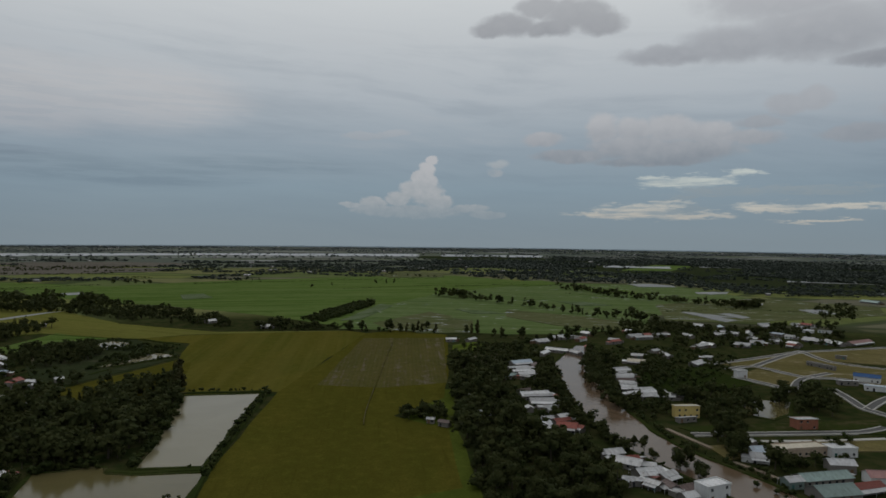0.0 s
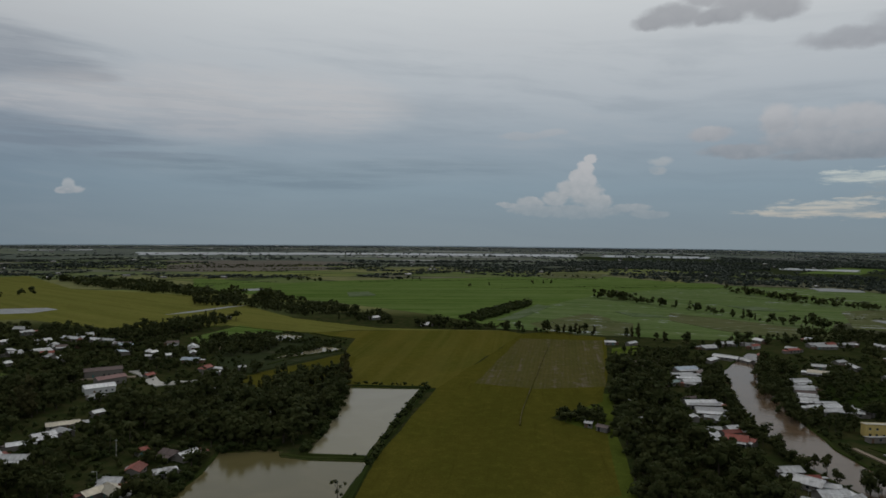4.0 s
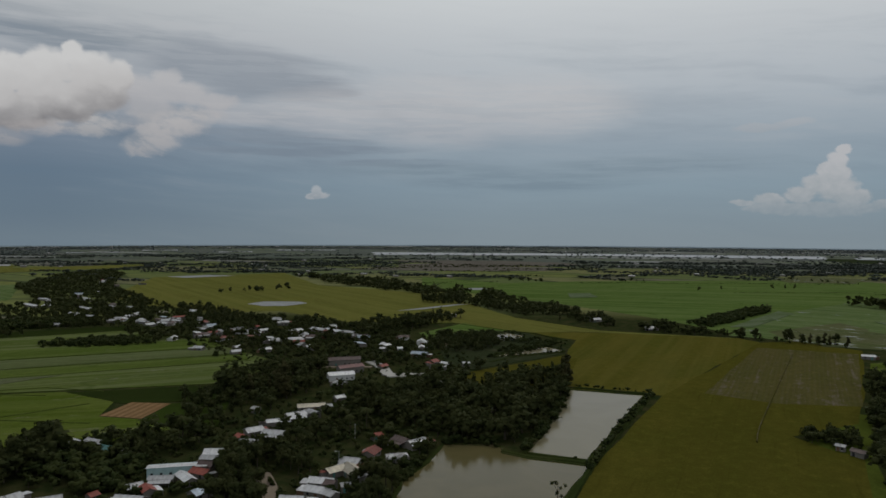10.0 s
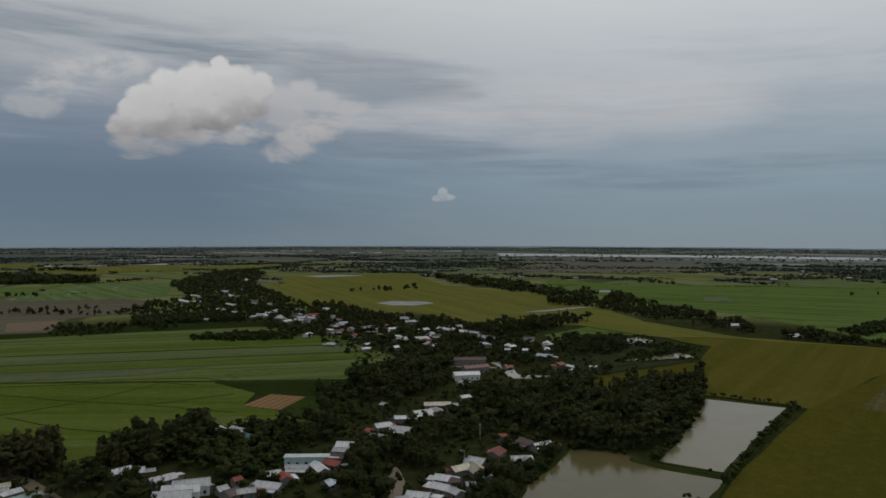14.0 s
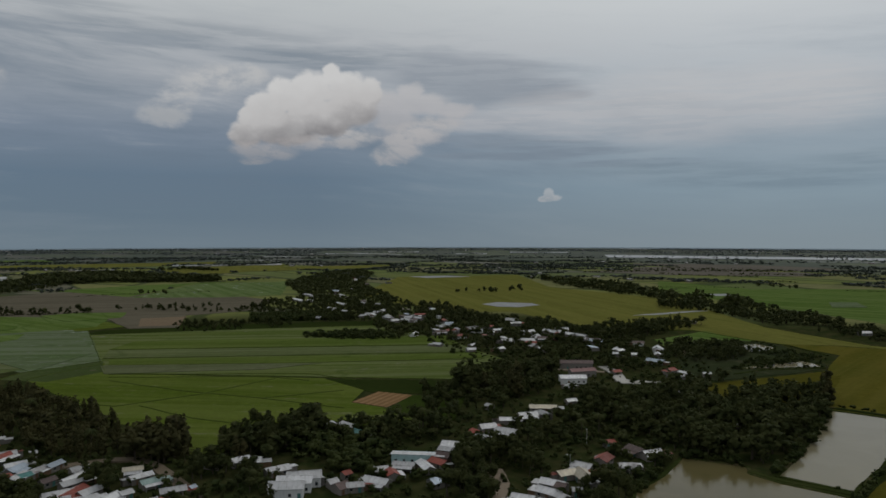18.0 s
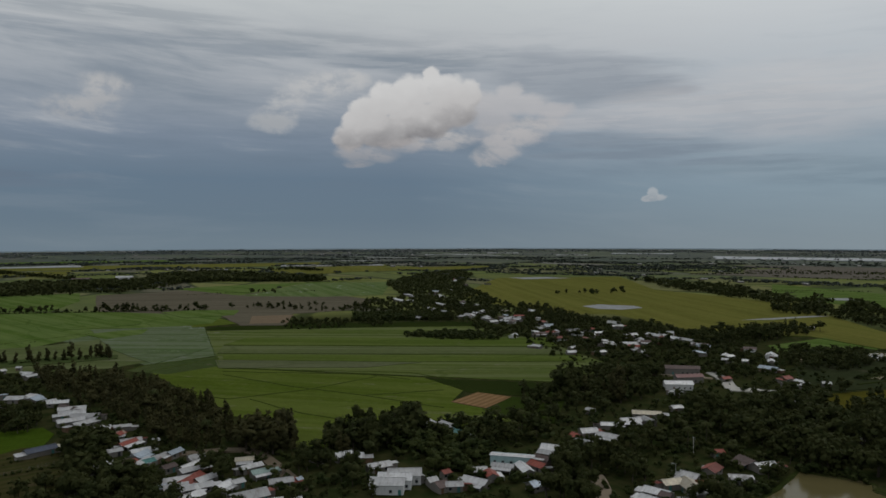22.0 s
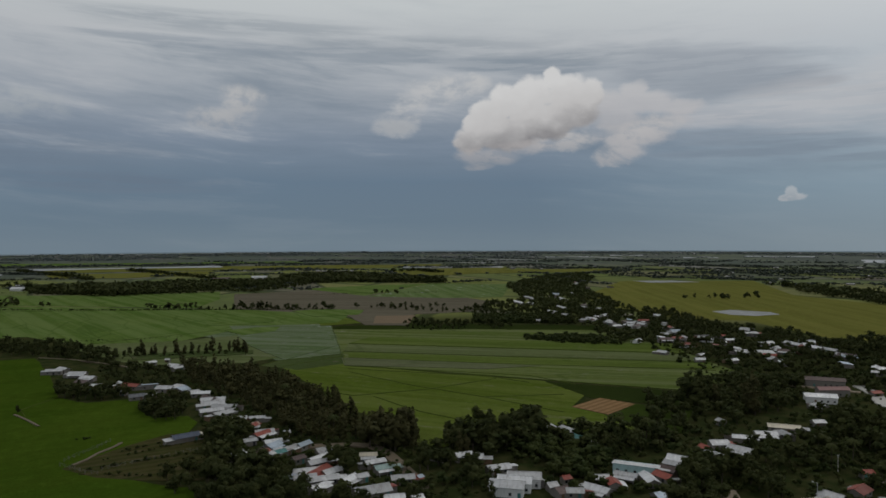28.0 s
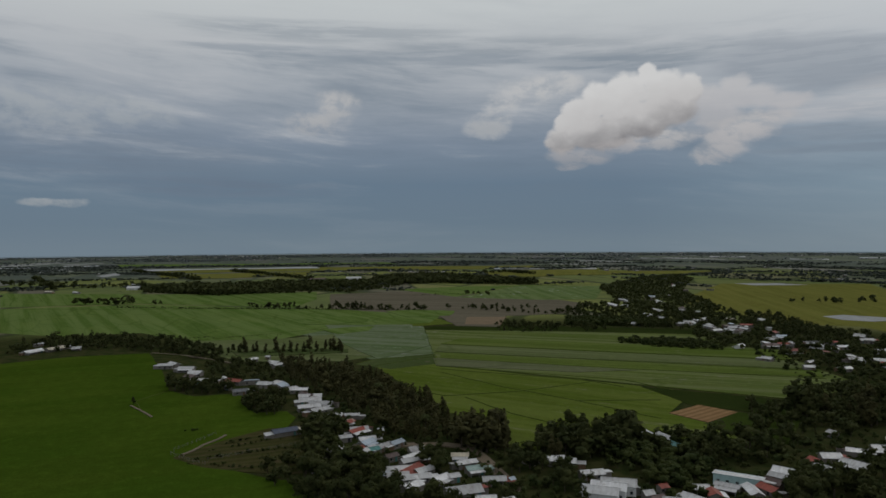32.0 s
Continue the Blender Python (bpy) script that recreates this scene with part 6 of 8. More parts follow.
house(-450.4, 425.1, -83, 7.8, 4.5, 2.67, "gable", m_tin, m_plaster)
house(-395.4, 525.5, -8, 8.4, 5.4, 2.67, "gable", m_tin, m_plaster)
house(-423.8, 543.3, -8, 13.9, 5.4, 2.67, "gable", m_tin, m_plaster)
house(-543.7, 463.3, -23, 10.3, 6.0, 2.8, "lean", m_tin_white, m_plaster)
house(-536.9, 428.8, 121, 10.8, 5.5, 2.8, "gable", m_tin_white, m_plaster_white)
house(-373.0, 494.4, -30, 12.0, 6.7, 2.8, "lean", m_tin_blue, m_plaster)
house(-494.2, 491.9, 127, 7.9, 5.4, 2.8, "gable", m_tin_white, m_plaster)
house(-481.3, 472.5, -31, 12.8, 5.9, 2.8, "lean", m_tin_red, m_plaster)
house(-434.6, 503.4, 41, 13.9, 6.2, 2.8, "gable", m_tin_brown, m_plaster)
house(-439.4, 482.2, 57, 13.9, 5.2, 2.8, "gable", m_tin_white, m_plaster)
house(-526.1, 488.3, 28, 11.3, 4.6, 2.8, "lean", m_tin_red, m_plaster)
house(-445.1, 505.4, -30, 14.0, 5.3, 2.8, "gable", m_tin_white, m_plaster_white)
house(-449.9, 508.4, 117, 8.8, 6.2, 2.8, "gable", m_tin, m_plaster)
house(-499.6, 454.0, 78, 13.1, 6.2, 2.8, "gable", m_tin_red, m_plaster_white)
house(-533.2, 473.4, 62, 10.1, 5.1, 2.8, "gable", m_tin_red, m_plaster)
house(-424.7, 473.1, 37, 9.3, 5.4, 2.8, "gable", m_tin_red, m_plaster_white)
house(-530.8, 457.2, 73, 11.7, 6.9, 2.8, "gable", m_tin_brown, m_plaster)
house(-524.6, 469.7, 53, 9.2, 5.4, 2.8, "lean", m_tin, m_plaster)
house(-461.1, 475.5, -34, 8.3, 5.6, 2.8, "lean", m_tin_white, m_plaster)
house(-632.0, 493.1, 27, 10.8, 5.2, 2.8, "gable", m_tin_white, m_plaster_white)
house(-573.5, 506.3, 60, 8.8, 6.9, 2.8, "gable", m_tin_blue, m_plaster_white)
house(-461.1, 562.8, 50, 9.0, 6.7, 2.8, "gable", m_tin_white, m_plaster_white)
house(-656.4, 518.3, 50, 10.3, 4.7, 2.8, "lean", m_tin_blue, m_plaster)
house(-503.4, 510.0, 75, 10.0, 5.2, 2.8, "gable", m_tin_white, m_plaster)
house(-536.2, 506.7, 82, 11.9, 4.9, 2.8, "lean", m_tin_white, m_plaster)
house(-625.1, 498.3, 116, 9.5, 6.4, 2.8, "gable", m_tin_brown, m_plaster_white)
house(-714.2, 511.3, 38, 8.9, 6.0, 2.8, "gable", m_tin_white, m_plaster)
house(-660.7, 511.2, -23, 12.4, 5.5, 2.8, "lean", m_tin_brown, m_plaster)
house(-674.8, 497.1, 117, 8.8, 6.0, 2.8, "gable", m_tin, m_plaster_white)
house(-645.9, 507.7, 34, 8.5, 6.8, 2.8, "gable", m_tin_white, m_plaster)
house(-515.1, 492.5, 36, 11.1, 5.3, 2.8, "gable", m_tin_white, m_plaster_white)
house(-525.6, 498.0, 51, 9.9, 4.6, 2.8, "gable", m_tin, m_plaster)
house(-527.4, 522.6, 55, 7.2, 5.1, 2.8, "gable", m_tin_red, m_plaster)
house(-475.4, 521.4, -36, 7.4, 6.8, 2.8, "lean", m_tin_white, m_plaster_white)
house(-524.7, 561.7, 35, 7.7, 5.0, 2.8, "lean", m_tin_white, m_plaster)
house(-673.6, 527.2, -25, 10.7, 6.1, 2.8, "lean", m_tin_blue, m_plaster)
house(-656.0, 518.7, 113, 13.8, 6.9, 2.8, "lean", m_tin_white, m_plaster)
house(-632.5, 543.2, -27, 7.4, 4.9, 2.8, "lean", m_tin, m_plaster_white)
house(-600.3, 520.0, 115, 7.0, 6.8, 2.8, "gable", m_tin_red, m_plaster)
house(-470.9, 571.1, 73, 13.7, 4.9, 2.8, "lean", m_tin, m_plaster_white)
house(-474.9, 527.3, 79, 7.6, 6.2, 2.8, "gable", m_tin, m_plaster_white)
house(-701.0, 495.0, 126, 9.7, 4.8, 2.8, "gable", m_tin_white, m_plaster_white)
house(-1249.7, 842.7, 57, 10.1, 4.8, 2.8, "gable", m_tin_white, m_plaster)
house(-657.2, 521.8, 52, 13.7, 5.8, 2.8, "lean", m_tin_brown, m_plaster)
house(-1141.3, 791.5, 55, 11.9, 4.6, 2.8, "gable", m_tin_brown, m_plaster)
house(-660.9, 537.4, 62, 13.6, 5.4, 2.8, "gable", m_tin_red, m_plaster)
house(-793.8, 492.4, -24, 7.3, 6.9, 2.8, "gable", m_tin_white, m_plaster)
house(-988.2, 621.8, 52, 13.5, 5.9, 2.8, "gable", m_tin_brown, m_plaster)
house(-1141.2, 843.5, 59, 9.2, 5.7, 2.8, "lean", m_tin_white, m_plaster)
house(-1030.6, 651.9, 43, 11.5, 6.5, 2.8, "gable", m_tin_blue, m_plaster)
house(-784.6, 491.7, 118, 7.4, 5.6, 2.8, "gable", m_tin, m_plaster_white)
house(-1032.1, 685.6, -30, 9.0, 5.5, 2.8, "gable", m_tin_white, m_plaster)
house(-725.5, 529.1, 116, 12.5, 6.7, 2.8, "gable", m_tin_white, m_plaster)
house(-846.4, 580.3, 116, 13.9, 6.3, 2.8, "gable", m_tin_brown, m_plaster)
house(-963.0, 564.9, -31, 12.7, 6.1, 2.8, "gable", m_tin, m_plaster)
house(-1240.6, 834.2, 80, 13.6, 5.3, 2.8, "lean", m_tin_blue, m_plaster_white)
house(-905.9, 529.4, 57, 7.3, 5.7, 2.8, "gable", m_tin_white, m_plaster)
house(-707.8, 493.8, 55, 10.8, 5.5, 2.8, "gable", m_tin, m_plaster_white)
house(-1282.6, 860.1, -23, 10.8, 5.3, 2.8, "gable", m_tin_red, m_plaster_white)
house(-1116.6, 732.8, -25, 9.9, 6.5, 2.8, "lean", m_tin_red, m_plaster)
house(-1084.5, 680.0, 62, 11.3, 5.4, 2.8, "lean", m_tin_white, m_plaster)
house(387.1, 742.1, 124, 7.3, 4.9, 2.8, "lean", m_tin, m_plaster_white)
house(322.3, 735.3, -30, 8.4, 6.7, 2.8, "lean", m_tin_red, m_plaster_white)
house(279.3, 708.0, -27, 11.3, 4.7, 2.8, "gable", m_tin, m_plaster)
house(320.6, 687.8, -31, 7.7, 5.0, 2.8, "lean", m_tin_blue, m_plaster)
house(403.9, 742.9, -30, 12.8, 5.0, 2.8, "lean", m_tin_brown, m_plaster_white)
house(302.5, 690.4, -29, 7.6, 6.7, 2.8, "lean", m_tin_white, m_plaster)
house(358.5, 669.2, 53, 8.6, 6.0, 2.8, "lean", m_tin_red, m_plaster)
house(293.9, 656.2, -29, 11.7, 6.0, 2.8, "gable", m_tin, m_plaster_white)
house(324.8, 650.6, 113, 10.0, 6.4, 2.8, "gable", m_tin_white, m_plaster)
house(302.6, 762.8, 83, 13.2, 5.6, 2.8, "gable", m_tin_blue, m_plaster)
house(344.4, 695.9, 127, 8.3, 6.2, 2.8, "gable", m_tin, m_plaster_white)
house(355.6, 681.4, -30, 9.3, 5.8, 2.8, "gable", m_tin, m_plaster_white)
house(339.6, 713.2, 120, 12.0, 5.7, 2.8, "lean", m_tin_blue, m_plaster)
house(314.6, 720.7, 78, 11.2, 5.3, 2.8, "gable", m_tin, m_plaster_white)
house(160.4, 652.6, 28, 10.8, 5.4, 2.8, "gable", m_tin_red, m_plaster)
house(122.2, 680.2, 31, 10.9, 4.6, 2.8, "lean", m_tin_white, m_plaster)
house(201.4, 694.8, 36, 9.8, 6.9, 2.8, "gable", m_tin_red, m_plaster)
house(132.9, 668.0, 49, 11.0, 5.0, 2.8, "gable", m_tin_red, m_plaster_white)
house(144.7, 704.3, 124, 10.3, 6.8, 2.8, "gable", m_tin, m_plaster)
house(223.2, 706.2, 48, 9.1, 5.7, 2.8, "gable", m_tin_brown, m_plaster)
house(133.0, 678.7, -36, 10.4, 4.6, 2.8, "lean", m_tin_white, m_plaster_white)
house(193.7, 723.4, -33, 9.5, 5.7, 2.8, "gable", m_tin_white, m_plaster)
house(-398.2, 529.0, 29, 12.7, 5.8, 2.8, "gable", m_tin_brown, m_plaster)
house(-351.2, 497.1, 121, 13.3, 5.5, 2.8, "gable", m_tin_white, m_plaster)
house(-317.1, 505.6, 126, 9.7, 4.8, 2.8, "gable", m_tin_white, m_plaster)
house(-361.5, 544.9, 38, 9.4, 6.2, 2.8, "gable", m_tin_brown, m_plaster_white)
house(-334.3, 532.1, 117, 9.5, 6.7, 2.8, "gable", m_tin_white, m_plaster_white)
house(-402.2, 527.2, -23, 12.9, 5.8, 2.8, "gable", m_tin, m_plaster)
house(-339.1, 483.3, 32, 8.5, 4.6, 2.8, "gable", m_tin, m_plaster)
house(-392.6, 523.8, 30, 12.4, 5.3, 2.8, "gable", m_tin_blue, m_plaster)
house(-510.1, -5.8, 50, 11.7, 5.3, 2.8, "gable", m_tin_red, m_plaster)
house(-492.2, 14.4, 58, 10.2, 6.3, 2.8, "gable", m_tin_white, m_plaster)
house(-485.5, 23.5, -35, 8.6, 6.5, 2.8, "gable", m_tin_blue, m_plaster)
house(-507.2, 5.6, 87, 9.9, 5.5, 2.8, "lean", m_tin_blue, m_plaster)
house(-493.5, 21.5, -26, 11.0, 4.6, 2.8, "lean", m_tin, m_plaster)
# ---- houses: western hamlet ----
house(-450.6, 38.5, 25, 13.0, 4.7, 2.67, "gable", m_tin_brown, m_plaster)
house(-434.5, 38.8, 87, 12.8, 7.0, 2.67, "gable", m_tin_white, m_plaster)
house(-418.4, 36.5, -83, 12.6, 5.5, 2.67, "gable", m_tin, m_plaster)
house(-409.3, 42.6, -62, 13.5, 5.5, 2.67, "gable", m_tin, m_plaster)
house(-472.7, 30.9, -71, 6.0, 4.7, 2.67, "gable", m_tin_white, m_plaster)
house(-390.9, 46.0, -77, 10.1, 4.7, 2.67, "gable", m_tin, m_plaster)
house(-391.2, 58.0, 78, 7.6, 3.1, 2.67, "gable", m_tin_white, m_plaster)
house(-376.9, 54.2, -42, 5.4, 3.9, 2.67, "gable", m_tin_red, m_plaster)
house(-359.2, 55.8, -55, 11.3, 3.9, 2.67, "gable", m_tin_red, m_plaster)
house(-348.6, 48.0, -81, 5.7, 3.9, 2.67, "gable", m_tin, m_plaster)
house(-336.4, 56.9, -47, 8.7, 4.7, 2.67, "gable", m_tin_blue, m_plaster)
house(-324.2, 55.3, -44, 8.7, 4.7, 2.67, "gable", m_tin, m_plaster)
house(-325.8, 39.5, -38, 7.8, 6.2, 2.67, "gable", m_tin_white, m_plaster)
house(-328.6, 48.7, -68, 6.1, 3.9, 2.67, "gable", m_tin_brown, m_plaster)
house(-331.7, 70.3, -53, 7.6, 3.9, 2.67, "gable", m_tin_blue, m_plaster)
house(-308.4, 71.9, -56, 10.6, 4.7, 2.67, "gable", m_tin_white, m_plaster)
house(-290.8, 67.8, -46, 12.6, 5.5, 2.67, "gable", m_tin_red, m_plaster)
house(-318.9, 76.9, -82, 6.8, 4.7, 2.67, "gable", m_tin, m_plaster)
house(-287.9, 55.0, -84, 5.5, 3.1, 2.67, "gable", m_tin_blue, m_plaster)
house(-285.4, 61.0, 83, 8.6, 4.7, 2.67, "gable", m_tin_white, m_plaster)
house(-271.6, 63.5, -57, 8.5, 5.5, 2.67, "gable", m_tin_white, m_plaster)
house(-303.8, 93.6, 73, 7.3, 3.9, 2.67, "gable", m_tin_cream, m_plaster)
house(-293.1, 93.2, -83, 8.8, 3.9, 2.67, "gable", m_tin_white, m_plaster)
house(-284.5, 94.5, -86, 8.1, 4.7, 2.67, "gable", m_tin_green, m_plaster)
house(-269.1, 97.4, 79, 9.0, 4.7, 2.67, "gable", m_tin, m_plaster)
house(-276.8, 77.0, -56, 7.3, 4.7, 2.67, "gable", m_tin_white, m_plaster)
house(-260.4, 81.5, -87, 13.7, 7.8, 2.67, "gable", m_tin, m_plaster)
house(-277.8, 82.8, -81, 4.3, 3.9, 2.67, "gable", m_tin, m_plaster)
house(-267.4, 104.2, -75, 2.0, 2.3, 2.67, "gable", m_tin_blue, m_plaster)
house(-249.8, 87.0, 78, 7.3, 4.7, 2.67, "gable", m_tin_white, m_plaster)
house(-246.0, 94.7, -84, 3.9, 3.9, 2.67, "gable", m_tin_white, m_plaster)
house(-280.9, 69.4, -74, 5.5, 3.9, 2.67, "gable", m_tin_white, m_plaster)
house(-311.9, 63.7, -66, 5.7, 3.9, 2.67, "gable", m_tin_brown, m_plaster)
house(-356.1, 67.2, 87, 2.5, 3.1, 2.67, "gable", m_tin, m_plaster)
house(-305.6, 28.8, -60, 3.0, 3.1, 2.67, "gable", m_tin, m_plaster)
house(-518.9, -17.0, -29, 14.3, 3.9, 2.67, "gable", m_tin_white, m_plaster)
house(-599.6, 7.1, -64, 8.3, 3.9, 2.67, "gable", m_tin_white, m_plaster)
house(-579.4, 23.8, 47, 9.3, 3.9, 2.67, "gable", m_tin_white, m_plaster)
house(-567.1, 25.6, -54, 8.2, 3.9, 2.67, "gable", m_tin, m_plaster)
house(-608.0, 20.0, 60, 3.4, 3.1, 2.67, "gable", m_tin, m_plaster)
house(-492.9, -10.0, 41, 4.6, 3.1, 2.67, "gable", m_tin, m_plaster)
house(-475.1, -2.5, -80, 8.7, 5.5, 2.67, "gable", m_tin_dark, m_plaster)
house(-475.6, 6.8, -62, 3.4, 3.1, 2.67, "gable", m_tin_white, m_plaster)
house(-368.4, 19.9, -73, 12.6, 5.5, 2.76, "gable", m_tin_navy, m_plaster, "low farm shed with a dark navy metal roof")
house(-369.8, 30.3, -89, 7.4, 3.9, 2.39, "lean", m_tin_cream, m_plaster)
house(-705.4, -180.7, -35, 17.8, 4.7, 2.67, "gable", m_tin_white, m_plaster)
house(-719.4, -164.5, -34, 21.8, 4.7, 2.67, "gable", m_tin_cream, m_plaster)
house(-714.6, -147.3, -87, 8.1, 3.9, 2.67, "gable", m_tin, m_plaster)
house(-752.3, -187.9, -45, 8.2, 3.9, 2.67, "gable", m_tin, m_plaster)
house(-1702.6, -232.9, 12, 40.0, 7.8, 2.67, "gable", m_tin, m_plaster)
house(-1522.2, -359.5, 41, 27.3, 6.2, 2.67, "gable", m_tin_cream, m_plaster)
house(-1485.9, -305.0, 34, 22.0, 6.2, 2.67, "gable", m_tin_white, m_plaster)
house(-1429.0, -72.4, 29, 20.2, 6.2, 2.67, "gable", m_tin, m_plaster)
house(-1796.0, 282.4, 67, 19.4, 10.9, 2.67, "gable", m_tin_white, m_plaster)
house(-1657.0, 515.0, 68, 36.9, 7.8, 2.67, "gable", m_tin, m_plaster)
house(-1768.3, 179.7, -82, 40.0, 10.9, 2.67, "gable", m_tin_brown, m_plaster)
house(-926.0, 521.2, -9, 40.0, 6.2, 2.67, "gable", m_tin_white, m_plaster)
house(-995.2, 577.6, 4, 20.3, 5.5, 2.67, "gable", m_tin, m_plaster)
house(-943.9, 610.4, -18, 40.0, 6.2, 2.67, "gable", m_tin, m_plaster)
house(-818.4, 563.6, 6, 14.7, 6.2, 2.67, "gable", m_tin, m_plaster)
house(-797.2, 572.5, 16, 8.9, 5.5, 2.67, "gable", m_tin, m_plaster)
house(-714.9, 558.0, 6, 11.8, 5.5, 2.67, "gable", m_tin_cream, m_plaster)
house(-694.9, 480.4, 45, 10.8, 6.2, 2.67, "gable", m_tin, m_plaster)
house(-698.2, 588.1, 4, 11.4, 5.5, 2.67, "gable", m_tin_white, m_plaster)
house(-832.5, 536.2, -11, 33.8, 6.2, 2.67, "gable", m_tin, m_plaster)
house(-714.5, 427.2, 24, 7.6, 5.5, 2.67, "gable", m_tin, m_plaster)
house(-751.5, 489.9, 10, 12.6, 5.5, 2.67, "gable", m_tin, m_plaster)
house(56.4, 519.2, 21, 15.3, 3.1, 2.67, "gable", m_tin, m_plaster)
house(58.5, 505.4, 13, 14.9, 3.1, 2.67, "gable", m_tin_white, m_plaster)
house(59.5, 485.5, -26, 9.6, 3.1, 2.67, "gable", m_tin, m_plaster)
house(71.5, 527.7, -90, 15.9, 3.1, 2.67, "gable", m_tin_brown, m_plaster)
house(59.2, 427.8, 10, 17.2, 3.1, 2.67, "gable", m_tin, m_plaster)
house(59.7, 408.5, -4, 13.8, 3.1, 2.67, "gable", m_tin_white, m_plaster)
house(61.0, 399.9, -0, 11.4, 3.1, 2.67, "gable", m_tin, m_plaster)
house(53.0, 443.4, 30, 7.8, 3.1, 2.67, "gable", m_tin_brown, m_plaster)
house(55.6, 374.9, 18, 8.6, 3.9, 2.67, "gable", m_tin, m_plaster)
house(64.0, 371.6, 24, 9.2, 3.9, 2.67, "gable", m_tin_red, m_plaster)
house(69.6, 359.1, -37, 7.8, 3.9, 2.67, "gable", m_tin_red, m_plaster)
house(76.3, 315.6, 15, 8.4, 3.1, 2.67, "gable", m_tin, m_plaster)
house(81.2, 308.0, 15, 11.7, 3.9, 2.67, "gable", m_tin_red, m_plaster)
house(85.2, 300.5, -6, 7.3, 3.9, 2.67, "gable", m_tin, m_plaster)
house(87.2, 288.1, -2, 9.8, 3.9, 2.67, "gable", m_tin_white, m_plaster)
house(77.2, 281.9, -18, 6.9, 3.1, 2.67, "gable", m_tin, m_plaster)
house(84.8, 278.2, -49, 6.1, 3.9, 2.67, "gable", m_tin, m_plaster)
house(90.8, 275.9, -76, 6.8, 3.9, 2.67, "gable", m_tin_brown, m_plaster)
house(131.5, 519.0, 23, 13.0, 2.7, 2.67, "gable", m_tin, m_plaster)
house(129.1, 503.1, 14, 13.0, 2.7, 2.67, "gable", m_tin, m_plaster)
house(126.6, 486.1, 6, 12.5, 2.7, 2.67, "gable", m_tin, m_plaster)
house(123.2, 466.3, -2, 11.8, 3.1, 2.67, "gable", m_tin, m_plaster)
house(128.9, 450.5, 12, 12.4, 2.7, 2.67, "gable", m_tin, m_plaster)
house(133.6, 441.5, 11, 14.7, 2.7, 2.67, "gable", m_tin_white, m_plaster)
house(136.1, 428.9, -7, 12.2, 2.7, 2.67, "gable", m_tin, m_plaster)
house(-468.0, 34.5, 75, 11.4, 4.7, 2.67, "gable", m_tin_white, m_plaster)
house(-446.5, 40.0, 83, 13.6, 4.7, 2.67, "gable", m_tin_white, m_plaster)
house(-425.3, 44.5, 62, 14.1, 4.7, 2.67, "gable", m_tin, m_plaster)
house(-394.4, 47.6, 80, 9.8, 3.9, 2.67, "gable", m_tin_white, m_plaster)
house(-377.5, 52.0, -76, 8.3, 3.9, 2.67, "gable", m_tin_cream, m_plaster)
house(-361.8, 57.1, 89, 8.8, 3.9, 2.67, "gable", m_tin, m_plaster)
house(-327.5, 40.5, -67, 8.2, 4.7, 2.67, "gable", m_tin_white, m_plaster)
house(-342.4, 58.0, -83, 8.0, 3.9, 2.67, "gable", m_tin_white, m_plaster)
house(-328.1, 63.1, -52, 8.2, 3.9, 2.67, "gable", m_tin, m_plaster)
house(-324.0, 56.8, -73, 7.0, 3.9, 2.67, "gable", m_tin_teal, m_plaster)
house(-303.3, 70.7, -74, 9.4, 4.7, 2.67, "gable", m_tin, m_plaster)
house(-288.8, 73.0, -65, 8.8, 4.7, 2.67, "gable", m_tin, m_plaster)
house(-293.0, 63.7, 86, 11.9, 4.7, 2.67, "gable", m_tin_white, m_plaster)
house(-280.9, 67.7, -90, 11.9, 4.7, 2.67, "gable", m_tin_white, m_plaster)
house(-589.2, -58.5, 80, 11, 5, 3.0, "gable", m_tin, m_plaster)
house(-594.1, -53.0, 35, 10, 5, 3.0, "gable", m_tin_white, m_plaster)
house(-569.7, -41.6, 70, 12, 5.5, 3.0, "gable", m_tin_white, m_plaster)
house(-550.5, -33.9, 60, 10, 5, 3.0, "gable", m_tin_white, m_plaster)
house(-534.5, -36.0, 40, 10, 6, 3.0, "gable", m_tin_brown, m_plaster)
house(-517.7, -29.6, 75, 12, 5, 3.0, "gable", m_tin_white, m_plaster)
# ---- houses far in the fields ----
house(-251.8, 769.0, 57, 11.3, 7.0, 2.67, "gable", m_tin, m_plaster)
house(-182.4, 731.7, 5, 9.2, 7.0, 2.67, "gable", m_tin, m_plaster)
house(-408.6, 722.1, 67, 5.2, 5.0, 2.67, "gable", m_tin, m_plaster)
# ---- woods and groves ----
grove([(-254, 329), (-226, 372), (-216, 406), (-193, 430), (-174, 465), (-153, 411), (-136, 323), (-138, 304), (-169, 286), (-178, 293), (-216, 307), (-244, 315)], 5.7, 9.6, 14.4, "mixed", "dense dark green wood beside fish ponds")
grove([(-136, 323), (-153, 411), (-148, 407), (-129, 312)], 4.1, 2.4, 4.8, "bush", "green bank shrubs beside a fish pond")
grove([(-260, 368), (-261, 440), (-238, 473), (-228, 429), (-231, 379), (-251, 345), (-287, 344), (-273, 368)], 7.6, 5.4, 9.0, "yard", "village trees between tin roofs")
grove([(-247, 296), (-226, 331), (-178, 293), (-168, 284), (-161, 254), (-159, 237), (-178, 249), (-212, 276), (-212, 263), (-216, 248), (-224, 229), (-236, 219), (-250, 256), (-252, 284)], 7.9, 5.4, 9.0, "yard", "village trees between tin roofs")
